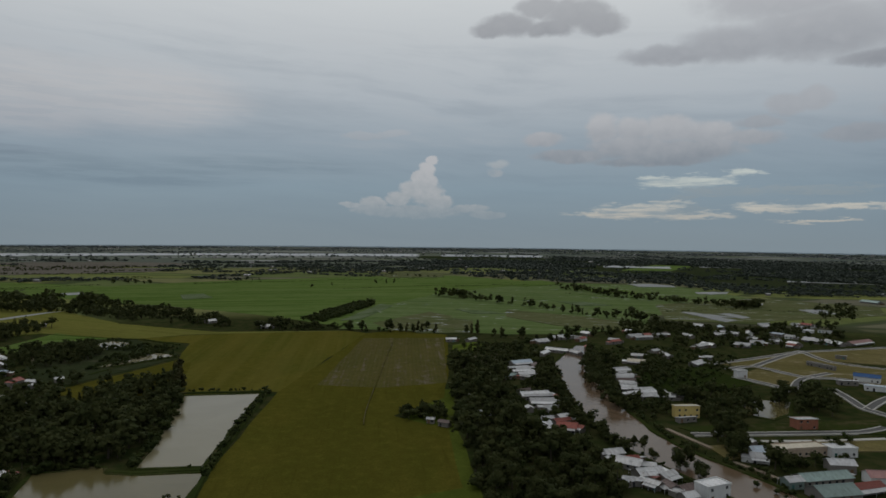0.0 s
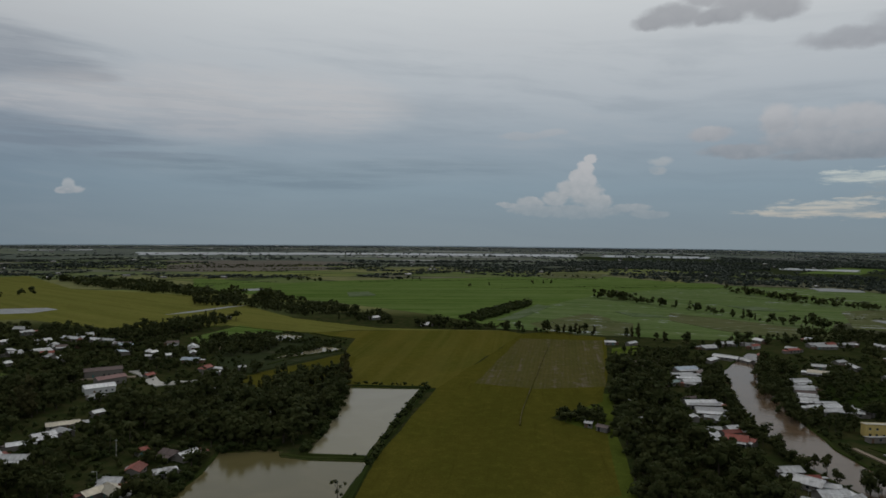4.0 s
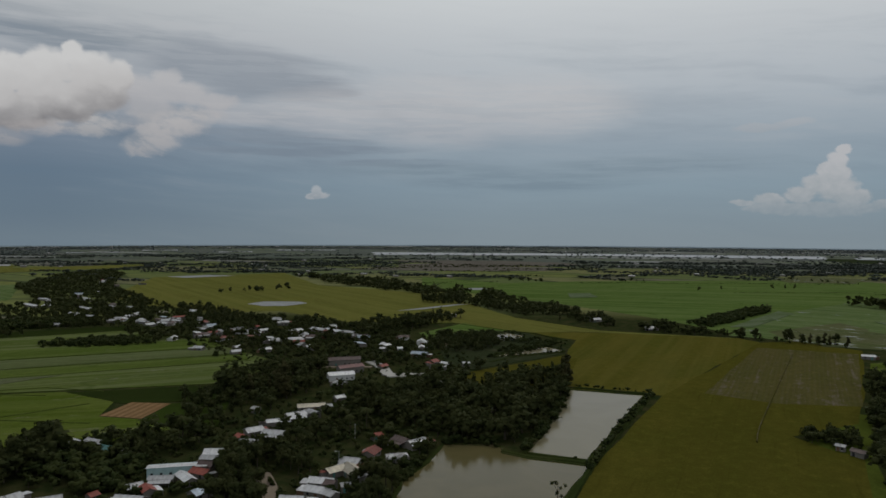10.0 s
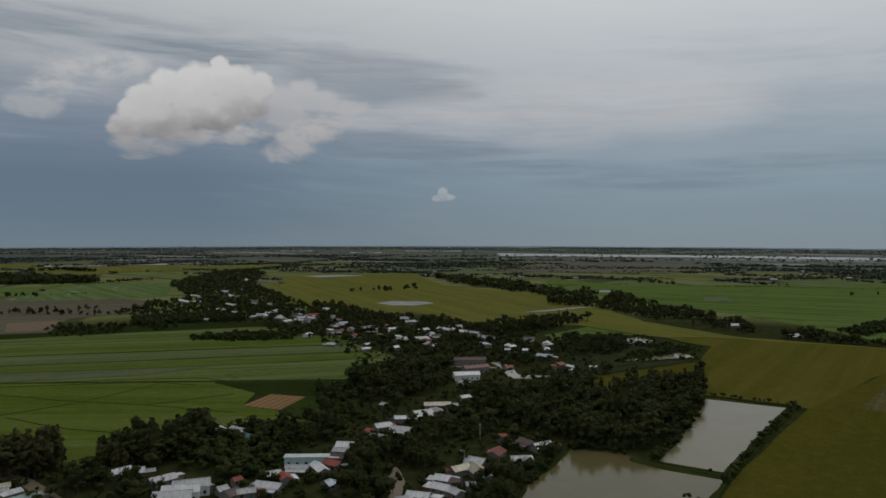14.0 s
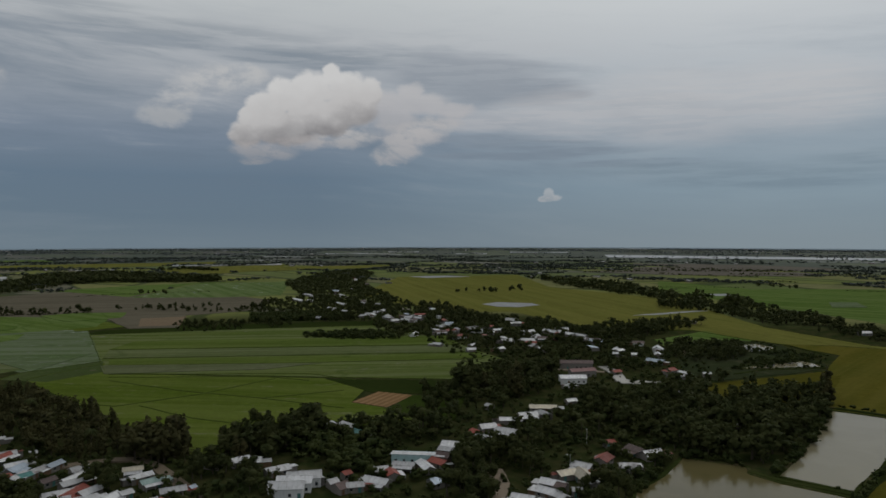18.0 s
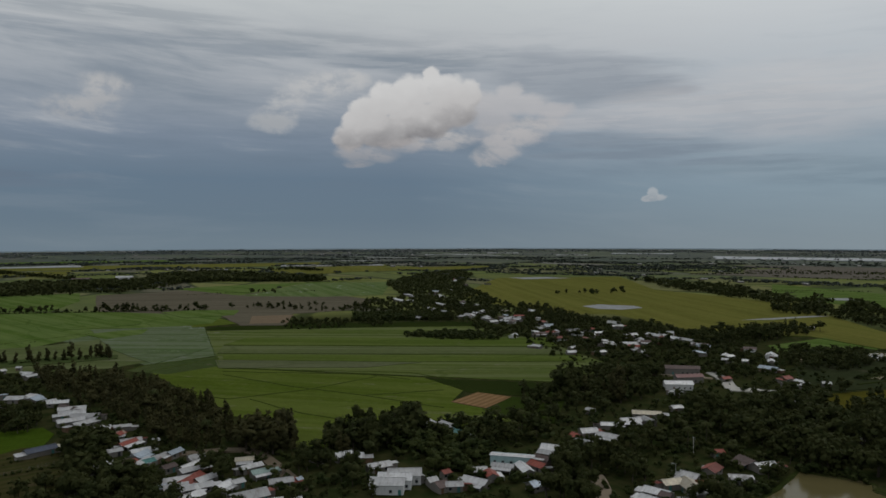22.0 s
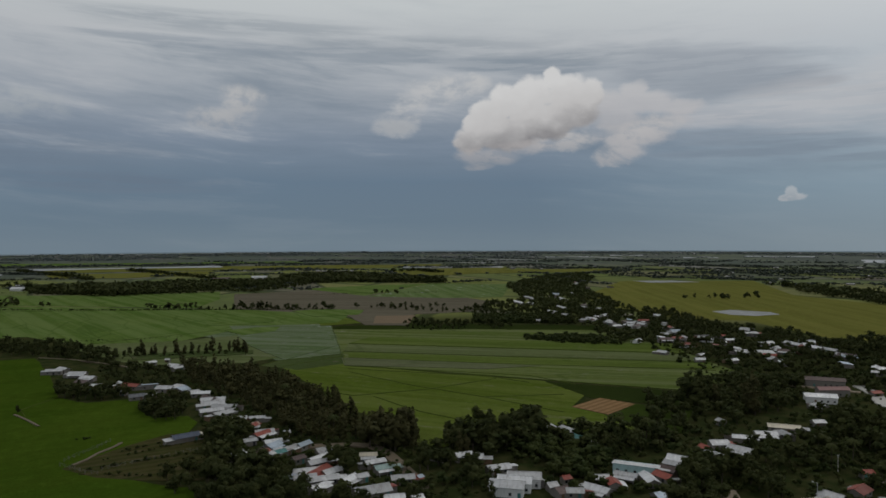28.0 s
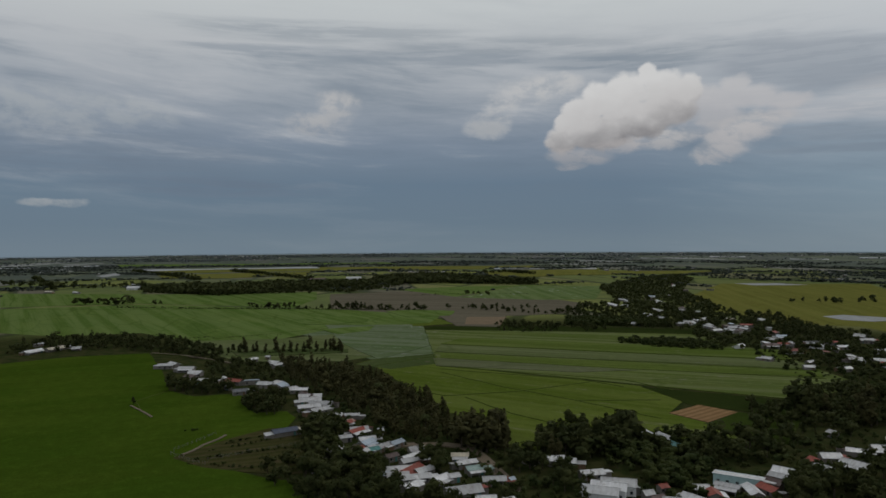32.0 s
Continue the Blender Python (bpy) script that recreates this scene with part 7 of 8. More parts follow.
grove([(-236, 219), (-227, 232), (-211, 241), (-197, 237), (-193, 217), (-211, 216), (-187, 188), (-195, 181), (-212, 191)], 6.3, 8.4, 13.2, "mixed", "village trees beside a dirt lane")
grove([(-302, 218), (-294, 240), (-272, 237), (-264, 245), (-259, 222), (-263, 202), (-272, 183), (-283, 179), (-302, 185)], 6.0, 7.2, 10.8, "mixed", "village trees behind row houses")
grove([(-352, 288), (-343, 318), (-308, 326), (-292, 319), (-272, 274), (-275, 256), (-284, 248), (-308, 252)], 6.2, 5.4, 9.0, "yard", "village trees behind the houses")
grove([(-310, 166), (-275, 186), (-263, 196), (-246, 180), (-244, 164), (-254, 155), (-274, 152), (-286, 156)], 4.9, 3.6, 7.2, "bush", "dense green orchard shrubs behind houses")
grove([(-316, 119), (-312, 141), (-308, 157), (-280, 150), (-278, 139), (-280, 124), (-286, 112)], 7.1, 5.4, 9.0, "yard", "village trees around low houses")
grove([(-280, 124), (-268, 134), (-246, 138), (-229, 119), (-259, 113)], 7.9, 5.4, 9.0, "yard", "village trees around low houses")
grove([(-216, 188), (-219, 204), (-196, 197), (-180, 181), (-176, 164), (-197, 166)], 6.3, 8.4, 13.2, "mixed", "village trees beside a dirt lane")
grove([(-174, 220), (-170, 233), (-155, 232), (-142, 213), (-149, 188)], 6.3, 8.4, 12.0, "mixed", "village trees beside the pond")
grove([(-384, 346), (-368, 389), (-350, 420), (-287, 344), (-292, 319), (-330, 307)], 5.6, 6.0, 10.0, "yard", "village trees behind the houses")
grove([(-642, 456), (-565, 493), (-505, 517), (-425, 510), (-375, 531), (-318, 518), (-278, 452), (-304, 430), (-358, 430), (-370, 403), (-464, 431), (-521, 426), (-559, 403)], 9.4, 5.4, 9.0, "yard", "village trees between tin roofs")
grove([(-865, 489), (-869, 588), (-662, 542), (-591, 604), (-506, 608), (-418, 593), (-365, 563), (-345, 515), (-414, 497), (-491, 502), (-558, 487), (-642, 456), (-705, 433)], 9.4, 5.4, 9.0, "yard", "village trees between tin roofs")
grove([(-608, 350), (-594, 376), (-577, 416), (-531, 408), (-566, 359)], 4.8, 3.6, 6.0, "bush", "low dark hedge strip in a paddy")
grove([(-357, 570), (-341, 584), (-310, 583), (-282, 570), (-268, 532), (-287, 502), (-311, 506)], 6.1, 6.0, 10.8, "mixed", "trees around small ponds")
grove([(-458, 587), (-438, 654), (-424, 714), (-396, 718), (-386, 650), (-385, 595), (-410, 562)], 6.1, 7.2, 12.0, "mixed", "trees along the village edge")
grove([(-1259, 678), (-1425, 820), (-1565, 993), (-1615, 1093), (-1451, 1030), (-1258, 872), (-1140, 784), (-962, 694), (-821, 630), (-720, 590), (-642, 560), (-653, 534), (-692, 515), (-764, 516), (-870, 534), (-1018, 576)], 7.4, 5.0, 8.5, "mixed", "tall dark trees around a village")
grove([(-607, 351), (-603, 398), (-571, 425), (-544, 429), (-562, 383)], 5.4, 3.6, 6.0, "bush", "low dark hedge strip in a paddy")
grove([(-759, 239), (-783, 302), (-746, 358), (-681, 394), (-680, 326), (-711, 275)], 6.8, 4.8, 8.4, "mixed", "dark green tree belt by a dyke")
grove([(-275, 186), (-284, 248), (-287, 323), (-270, 359), (-232, 392), (-172, 286), (-157, 239), (-150, 206), (-168, 172), (-197, 146), (-238, 145)], 5.0, 2.2, 5.0, "under", "low green garden shrubs between houses")
grove([(-511, 31), (-408, 67), (-339, 81), (-308, 118), (-276, 126), (-250, 129), (-220, 104), (-254, 45), (-313, 33), (-403, 30)], 5.0, 2.2, 5.0, "under", "low green garden shrubs between houses")
grove([(11, 553), (89, 682), (87, 562), (69, 442), (75, 329), (72, 261), (17, 242)], 5.0, 2.2, 5.0, "under", "low green garden shrubs between houses")
grove([(125, 620), (216, 631), (247, 579), (169, 452), (140, 389), (108, 462)], 5.0, 2.2, 5.0, "under", "low green garden shrubs between houses")
grove([(145, 344), (206, 349), (158, 268), (120, 265)], 5.0, 2.2, 5.0, "under", "low green garden shrubs between houses")
grove([(-638, 460), (-591, 604), (-418, 593), (-318, 518), (-264, 496), (-232, 392), (-287, 344), (-403, 374), (-521, 426)], 6.5, 2.2, 5.0, "under", "low green garden shrubs between houses")
grove([(-600, 29), (-532, 76), (-481, 90), (-433, 104), (-384, 107), (-341, 112), (-320, 122), (-308, 118), (-323, 101), (-337, 81), (-354, 71), (-387, 63), (-442, 54), (-508, 31)], 5.2, 6.6, 11.4, "tall", "tall dark woodland strip behind a hamlet")
grove([(-341, 106), (-339, 130), (-306, 118), (-311, 102), (-322, 99)], 4.6, 12.0, 15.6, "tall", "tall dark trees at a field corner")
grove([(-311, 130), (-325, 155), (-321, 182), (-310, 190), (-289, 167), (-287, 154), (-294, 134)], 5.4, 10.8, 14.4, "mixed", "tall dark trees at the field edge")
grove([(-316, 190), (-314, 217), (-285, 214), (-261, 199), (-249, 172), (-263, 164), (-282, 163)], 5.2, 4.8, 7.2, "bush", "dense green orchard shrubs behind houses")
grove([(-613, -30), (-613, -8), (-588, 13), (-531, 32), (-495, 27), (-515, -7), (-545, -27)], 6.4, 4.5, 7.5, "mixed", "hamlet trees")
grove([(-453, 0), (-462, 25), (-423, 28), (-415, 20), (-414, 6), (-431, -1)], 5.4, 6.0, 9.6, "mixed", "trees at a field edge by the hamlet")
grove([(-387, 36), (-378, 51), (-350, 45), (-340, 36), (-356, 33)], 5.4, 8.4, 10.8, "mixed", "dark trees by a farm shed")
grove([(-328, 20), (-335, 38), (-318, 52), (-291, 58), (-275, 59), (-264, 37), (-274, 20), (-307, 3)], 6.0, 7.2, 10.8, "mixed", "trees below the hamlet")
grove([(-360, 64), (-334, 72), (-325, 88), (-293, 82), (-293, 68), (-324, 58)], 9.4, 5.4, 9.0, "yard", "village trees between tin roofs")
grove([(-274, 95), (-267, 112), (-251, 115), (-225, 94), (-238, 82)], 7.9, 5.4, 9.0, "yard", "village trees around low houses")
grove([(-295, 115), (-287, 137), (-254, 136), (-244, 126), (-267, 112)], 7.5, 5.4, 9.0, "yard", "village trees around low houses")
grove([(-702, -205), (-768, -196), (-794, -150), (-766, -104), (-721, -52), (-655, -15), (-612, -23), (-674, -73), (-712, -116), (-706, -171)], 6.8, 6.0, 10.8, "mixed", "trees along a lane")
grove([(-524, -56), (-499, -49), (-483, -35), (-479, -3), (-495, -5), (-518, -34)], 5.0, 6.5, 9.0, "mixed", "hamlet trees at a field edge")
grove([(-465, -2), (-466, 20), (-412, 21), (-410, 6)], 5.4, 6.0, 9.6, "mixed", "trees at a field edge by the hamlet")
grove([(9, 541), (45, 533), (42, 456), (40, 398), (46, 364), (58, 350), (67, 328), (72, 305), (73, 271), (60, 245), (17, 242), (13, 300), (9, 336), (8, 383), (6, 436)], 6.0, 8.4, 13.2, "mixed", "dense dark wood between a field and the river")
grove([(-26, 386), (2, 397), (5, 373), (-19, 378)], 3.2, 6.0, 9.6, "mixed", "clump of dark trees at a field corner")
grove([(18, 633), (76, 621), (74, 560), (41, 533), (16, 554)], 8.4, 5.4, 9.0, "yard", "village trees between tin roofs")
grove([(87, 562), (79, 460), (78, 414), (84, 357), (91, 322), (85, 317), (74, 351), (66, 400), (66, 458), (70, 514)], 4.9, 6.0, 9.6, "mixed", "riverside trees")
grove([(125, 606), (137, 567), (116, 463), (121, 419), (129, 394), (112, 375), (99, 410), (97, 461), (103, 518)], 5.7, 7.2, 10.8, "mixed", "riverside trees beside sheds")
grove([(130, 436), (169, 443), (193, 442), (186, 399), (169, 388), (145, 386), (151, 422), (128, 430)], 6.3, 7.2, 10.8, "mixed", "village trees around a pond")
grove([(220, 465), (242, 459), (240, 430), (220, 391), (214, 399), (199, 400), (199, 419)], 6.3, 7.2, 10.8, "mixed", "trees beside new roads")
grove([(134, 334), (150, 344), (139, 318), (126, 309)], 6.0, 8.4, 10.8, "mixed", "dark trees by warehouses")
grove([(148, 311), (170, 320), (173, 310), (150, 291), (133, 283), (137, 296)], 6.3, 7.2, 10.8, "mixed", "trees among warehouses")
grove([(104, 308), (111, 316), (108, 301), (101, 293)], 5.4, 7.2, 9.6, "mixed", "riverside trees")
grove([(172, 692), (226, 632), (280, 623), (308, 709), (273, 766), (212, 758), (118, 724), (114, 667)], 9.4, 5.4, 9.0, "yard", "village trees between tin roofs")
grove([(273, 766), (429, 764), (366, 633), (329, 644), (280, 623), (273, 705)], 10.2, 5.4, 9.0, "yard", "village trees between tin roofs")
grove([(237, 784), (338, 778), (462, 823), (424, 755), (292, 738), (226, 746)], 7.5, 5.4, 8.4, "mixed", "belt of dark trees")
grove([(420, 1022), (466, 1035), (446, 994), (404, 974)], 8.2, 8.4, 12.0, "mixed", "clump of dark trees in marshy paddies")
grove([(531, 1012), (612, 1048), (493, 842), (467, 864)], 9.5, 6.0, 9.6, "mixed", "belt of dark trees")
grove([(-581, 927), (-560, 968), (-482, 923), (-408, 890), (-346, 896), (-308, 849), (-232, 800), (-172, 761), (-82, 723), (-161, 713), (-230, 733), (-354, 779), (-466, 852), (-519, 828)], 6.3, 6.0, 11.4, "mixed", "long dark tree belt between rice fields")
grove([(-158, 800), (-124, 988), (-98, 1026), (-95, 969), (-130, 788)], 4.2, 5.0, 6.5, "bush", "dark orchard strip in a green field")
grove([(-1074, 1178), (-981, 1205), (-814, 1161), (-596, 1031), (-518, 1040), (-402, 928), (-444, 893), (-535, 926), (-696, 992), (-794, 1025)], 7.5, 6.0, 11.4, "mixed", "long dark tree belt between rice fields")
grove([(206, 808), (249, 802), (284, 758), (231, 723), (190, 746)], 7.5, 5.4, 8.4, "mixed", "row of trees in flooded paddies")
tree_row([(2, 1180), (34, 1130), (50, 1084)], 7.2, 8.4, 12.0, "mixed", 2.0, "row of dark green trees along a field dyke")
tree_row([(-94, 722), (-59, 717), (-13, 716), (27, 711), (54, 682), (85, 670)], 7.2, 7.2, 13.2, "mixed", 2.0, "row of dark green trees along a field dyke")
tree_row([(85, 670), (120, 659)], 4.8, 7.2, 10.8, "mixed", 2.0, "row of dark green trees along a field dyke")
tree_row([(226, 1364), (260, 1261), (288, 1132), (329, 1089)], 10.8, 7.2, 12.0, "mixed", 2.0, "row of dark green trees along a field dyke")
tree_row([(338, 1118), (387, 1035), (466, 1043)], 10.8, 7.2, 12.0, "mixed", 2.0, "row of dark green trees along a field dyke")
tree_row([(-632, 1321), (-543, 1335)], 9.6, 6.0, 9.6, "mixed", 2.0, "row of dark green trees along a field dyke")
tree_row([(-417, 1437), (-371, 1444)], 8.4, 6.0, 9.6, "mixed", 2.0, "row of dark green trees along a field dyke")
tree_row([(-150, 1662), (9, 1606)], 12.0, 6.0, 9.6, "mixed", 2.0, "row of dark green trees along a field dyke")
tree_row([(-231, 1296), (-136, 1384), (-73, 1443)], 26.4, 4.8, 8.4, "mixed", 2.0, "row of dark green trees along a field dyke")
tree_row([(-886, 805), (-852, 863), (-823, 902)], 10.8, 8.4, 12.0, "mixed", 2.0, "row of dark green trees along a field dyke")
tree_row([(-650, 1), (-644, 31), (-637, 64), (-637, 87)], 3.6, 9.6, 15.6, "tall", 2.0, "row of dark green trees along a field dyke")
tree_row([(-640, -31), (-655, -9), (-648, 3)], 6.0, 7.2, 10.8, "mixed", 2.0, "row of dark green trees along a field dyke")
tree_row([(-1026, 142), (-983, 195), (-963, 250)], 5.4, 6.0, 12.0, "mixed", 2.0, "row of dark green trees along a field dyke")
tree_row([(-976, 311), (-881, 352), (-844, 397)], 6.0, 6.0, 10.8, "mixed", 2.0, "row of dark green trees along a field dyke")
tree_row([(-1207, 385), (-1178, 422)], 10.8, 6.0, 9.6, "mixed", 2.0, "row of dark green trees along a field dyke")
tree_row([(-1226, -256), (-1211, -213), (-1192, -161)], 7.2, 9.6, 13.2, "mixed", 2.0, "row of dark green trees along a field dyke")
tree_row([(-1183, -135), (-1177, -118)], 7.2, 7.2, 9.6, "mixed", 2.0, "row of dark green trees along a field dyke")
tree_row([(-1084, 8), (-1025, 102), (-971, 206), (-955, 251)], 7.2, 6.0, 10.8, "mixed", 2.0, "row of dark green trees along a field dyke")
tree_row([(-1014, 133), (-1003, 163)], 6.0, 9.6, 13.2, "mixed", 2.0, "row of dark green trees along a field dyke")
tree_row([(-960, 285), (-917, 405)], 9.6, 7.2, 10.8, "mixed", 2.0, "row of dark green trees along a field dyke")
tree_row([(-1846, -538), (-1624, -317), (-1716, -208)], 10.8, 9.6, 14.4, "mixed", 2.0, "row of dark green trees along a field dyke")
grove([(-1584, -214), (-1673, -97), (-1719, 65), (-1522, 139), (-1326, 132), (-1358, -30), (-1441, -174)], 8.2, 6.0, 9.6, "mixed", "dark tree belt around far farms")
grove([(-1403, 129), (-1638, 267), (-1809, 354), (-1849, 550), (-1642, 561), (-1500, 344), (-1304, 192)], 8.2, 6.0, 9.6, "mixed", "dark tree belt around far farms")
tree_row([(-2086, -529), (-1805, -435), (-1590, -363)], 9.6, 9.6, 14.4, "mixed", 2.0, "row of dark green trees along a field dyke")
tree_row([(-2165, -202), (-2003, -115)], 12.0, 9.6, 14.4, "mixed", 2.0, "row of dark green trees along a field dyke")
grove([(-779, 426), (-794, 502), (-819, 564), (-754, 584), (-676, 506), (-673, 425), (-706, 401)], 7.0, 5.4, 9.0, "mixed", "dark trees by the village edge")
grove([(-881, 406), (-961, 526), (-939, 583), (-807, 519), (-785, 429), (-838, 394)], 7.4, 5.4, 9.0, "mixed", "dark trees by the village edge")
lone_tree(-324.0, 305.9, 16.9, "round")
lone_tree(-318.1, 307.2, 13.0, "round")
lone_tree(-309.6, 330.7, 20.8, "tall")
lone_tree(-309.6, 327.8, 15.6, "tall")
lone_tree(-294.4, 158.6, 18.2, "round")
lone_tree(-306.9, 179.3, 16.9, "round")
lone_tree(-295.8, 152.6, 15.6, "round")
lone_tree(-310.5, 113.1, 15.6, "tall")
lone_tree(-310.8, 109.1, 14.3, "tall")
lone_tree(-311.3, 106.5, 11.7, "tall")
lone_tree(-293.5, 134.0, 11.7, "tall")
lone_tree(-292.3, 136.3, 10.4, "tall")
lone_tree(-169.0, 446.8, 18.2, "tall")
lone_tree(-171.1, 458.2, 19.5, "tall")
lone_tree(-174.5, 469.1, 16.9, "tall")
lone_tree(-466.7, -65.0, 5.2, "round")
lone_tree(-642.8, 83.0, 7.8, "tall")
lone_tree(-617.1, 82.1, 11.7, "tall")
lone_tree(102.1, 298.9, 10.4, "round")
lone_tree(93.2, 308.1, 7.8, "round")
lone_tree(90.0, 327.5, 7.8, "round")
lone_tree(106.4, 282.3, 9.1, "round")
lone_tree(135.3, 342.6, 11.7, "round")
lone_tree(139.3, 330.0, 13.0, "round")
lone_tree(205.7, 756.8, 10.4, "round")
lone_tree(-94.0, 244.5, 9.1, "sparse")
lone_tree(-303.4, 253.0, 9.1, "round")
lone_tree(-163.3, 443.2, 15.6, "tall")
lone_tree(-163.6, 438.4, 13.0, "tall")
lone_tree(-24.1, 715.5, 13.0, "tall")
lone_tree(-35.5, 714.6, 10.4, "tall")
lone_tree(-81.8, 719.1, 11.7, "round")
lone_tree(-55.4, 713.0, 11.7, "round")
lone_tree(35.6, 704.0, 15.6, "tall")
lone_tree(29.9, 703.6, 11.7, "tall")
lone_tree(-304.5, 231.8, 7.8, "palm")
lone_tree(-213.8, 274.4, 10.4, "palm")
lone_tree(70.2, 278.1, 10.4, "palm")
lone_tree(-211.6, 284.9, 11.7, "palm")
lone_tree(-280.8, 229.7, 10.4, "palm")
lone_tree(-345.7, 88.1, 11.7, "palm")
lone_tree(-429.9, 80.0, 11.7, "palm")
tree_row([(-108, 441), (-104, 372), (-100, 323), (-97, 294), (-95, 282)], 2.4, 2.4, 4.6, "bush", 0.6, "low dark shrubs along a pond bank")
tree_row([(-159, 435), (-134, 440), (-107, 443)], 3.6, 1.8, 3.6, "bush", 0.5, "low dark shrubs along a pond bank")
tree_row([(-127, 292), (-113, 293), (-98, 295)], 7.2, 1.8, 3.6, "bush", 0.4, "low dark shrubs along a pond bank")
tree_row([(-164, 266), (-170, 282), (-165, 284), (-155, 292), (-140, 293)], 3.1, 2.4, 4.8, "bush", 0.8, "low green shrubs along a pond bank")
tree_row([(-155, 231), (-157, 243), (-162, 261)], 2.9, 2.4, 4.8, "bush", 1.2, "low green shrubs along a pond bank")
tree_row([(-339, -22), (-344, 4), (-345, 34)], 2.4, 1.2, 2.2, "bush", 0.3, "row of garden shrubs")
tree_row([(-351, -16), (-360, 8), (-367, 36)], 2.4, 1.2, 2.2, "bush", 0.3, "row of garden shrubs")
tree_row([(-361, -9), (-372, 13), (-382, 37)], 2.4, 1.2, 1.9, "bush", 0.3, "row of garden shrubs")
tree_row([(-330, -15), (-319, 4), (-311, 25)], 2.4, 1.2, 2.6, "bush", 0.6, "row of garden shrubs")
tree_row([(-392, -29), (-391, -21)], 1.9, 1.2, 1.9, "bush", 0.5, "small clump of shrubs in a rice field")
# ---- plots and dykes inside the fields ----
bund([(-509, 142), (-443, 169), (-394, 197), (-341, 221)], 1.1, 0.35)
bund([(-442, 230), (-429, 171), (-431, 123), (-452, 109)], 1.1, 0.35)
bund([(-423, 134), (-376, 147), (-335, 168)], 1.1, 0.35)
bund([(-380, 246), (-394, 197)], 1.1, 0.35)
field("rice_strip", [(-681, 214), (-518, 454), (-471, 429), (-647, 181)], m_strip_bright, "bright strip of a striped rice field")
field("rice_strip", [(-641, 179), (-466, 425), (-434, 412), (-604, 164)], m_strip_pale, "pale strip of a striped rice field")
field("rice_strip", [(-596, 166), (-425, 410), (-407, 395), (-474, 286), (-570, 159)], m_strip_bright, "bright strip of a striped rice field")
field("rice_strip", [(-571, 153), (-471, 285), (-477, 239), (-536, 146)], m_mud_lilac_wet, "lilac grey muddy strip of a striped rice field")
bund([(-644, 180), (-470, 425)], 0.9, 0.35)
bund([(-602, 163), (-427, 412)], 0.9, 0.35)
bund([(-535, 200), (-402, 393)], 0.9, 0.35)
bund([(-532, 148), (-442, 257), (-402, 270)], 0.9, 0.35)
bund([(-521, 145), (-454, 227), (-421, 245)], 0.9, 0.35)
field("mud_plot", [(86, 938), (174, 863), (242, 779), (204, 727), (126, 778), (78, 855)], m_paddy_mud, "brown muddy strip along a tree row")
field("mud_plot", [(-56, 814), (3, 845), (36, 816), (31, 713), (-25, 706)], m_paddy_mud, "bare brown muddy plot by a tree row")
field("paddy_plot", [(-116, 800), (-86, 994), (-67, 974), (-94, 809)], m_paddy_grey, "pale wet strip beside an orchard")
field("rice_field", [(-56, 1513), (68, 1578), (158, 1486), (127, 1399), (-50, 1349)], m_rice_green, "far bright green rice plot")
field("rice_field", [(508, 2023), (738, 2447), (836, 2352), (660, 2032)], m_rice_green, "green clearing between dark woods")
field("flooded_plot", [(381, 1449), (428, 1474), (461, 1434), (409, 1409)], m_flood, "thin pale flooded strip in marshy paddies")
field("flooded_plot", [(457, 1260), (495, 1279), (503, 1245), (461, 1216)], m_flood, "thin pale flooded strip in marshy paddies")
field("flooded_plot", [(314, 925), (331, 928), (352, 843), (333, 825)], m_flood, "thin pale flooded strip in marshy paddies")
field("flooded_plot", [(357, 913), (375, 921), (383, 875), (367, 862)], m_flood, "thin pale flooded strip in marshy paddies")
field("flooded_plot", [(402, 815), (419, 822), (420, 789), (392, 763)], m_flood, "thin pale flooded strip in marshy paddies")
field("flooded_plot", [(491, 971), (523, 983), (529, 963), (496, 945)], m_flood, "thin pale flooded strip in marshy paddies")
field("flooded_plot", [(172, 1061), (213, 1059), (242, 1006), (193, 999)], m_paddy_grey, "thin pale flooded strip in marshy paddies")
field("flooded_plot", [(-407, 1097), (-379, 1123), (-344, 1058), (-376, 1024)], m_paddy_grey, "thin pale flooded strip in marshy paddies")
field("flooded_plot", [(18, 935), (55, 920), (81, 885), (39, 885)], m_paddy_grey, "thin pale flooded strip in marshy paddies")
field("paddy_plot", [(-829, 92), (-801, 189), (-639, 168), (-580, 108), (-673, 92)], m_paddy_grey, "flooded grey blue rice plot")
field("dark_orchard", [(-830, 397), (-775, 513), (-691, 465), (-741, 358)], m_crop_dark, "dark green orchard block by a dyke")
field("mud_plot", [(-923, 247), (-861, 330), (-749, 278), (-774, 235)], m_mud_brown, "bare brown soil plot")
field("ploughed_plot", [(-857, 275), (-842, 323), (-768, 286), (-785, 248)], m_mud_pink, "bare pinkish soil plot")
tree_row([(-1146, -179), (-1079, -35), (-1019, 110), (-960, 254)], 2.6, 1.6, 3.0, "bush", 0.6, "low dark hedge along a field edge")
tree_row([(-795, -125), (-758, -25), (-761, 43)], 4.0, 1.0, 2.0, "bush", 0.6, "low dark hedge along a field edge")
grove([(-805, 387), (-759, 500), (-692, 462), (-740, 359)], 4.4, 4.5, 6.5, "bush", "dark green orchard block by a dyke")
grove([(-616, 351), (-578, 415), (-562, 405), (-595, 342)], 4.6, 3.0, 4.6, "bush", "low dark hedge strip in a paddy")
tree_row([(-7, 1135), (62, 1052), (119, 972), (177, 881), (212, 840), (248, 799)], 7.5, 9.5, 15.0, "mixed", 2.6, "row of tall trees in flooded paddies")
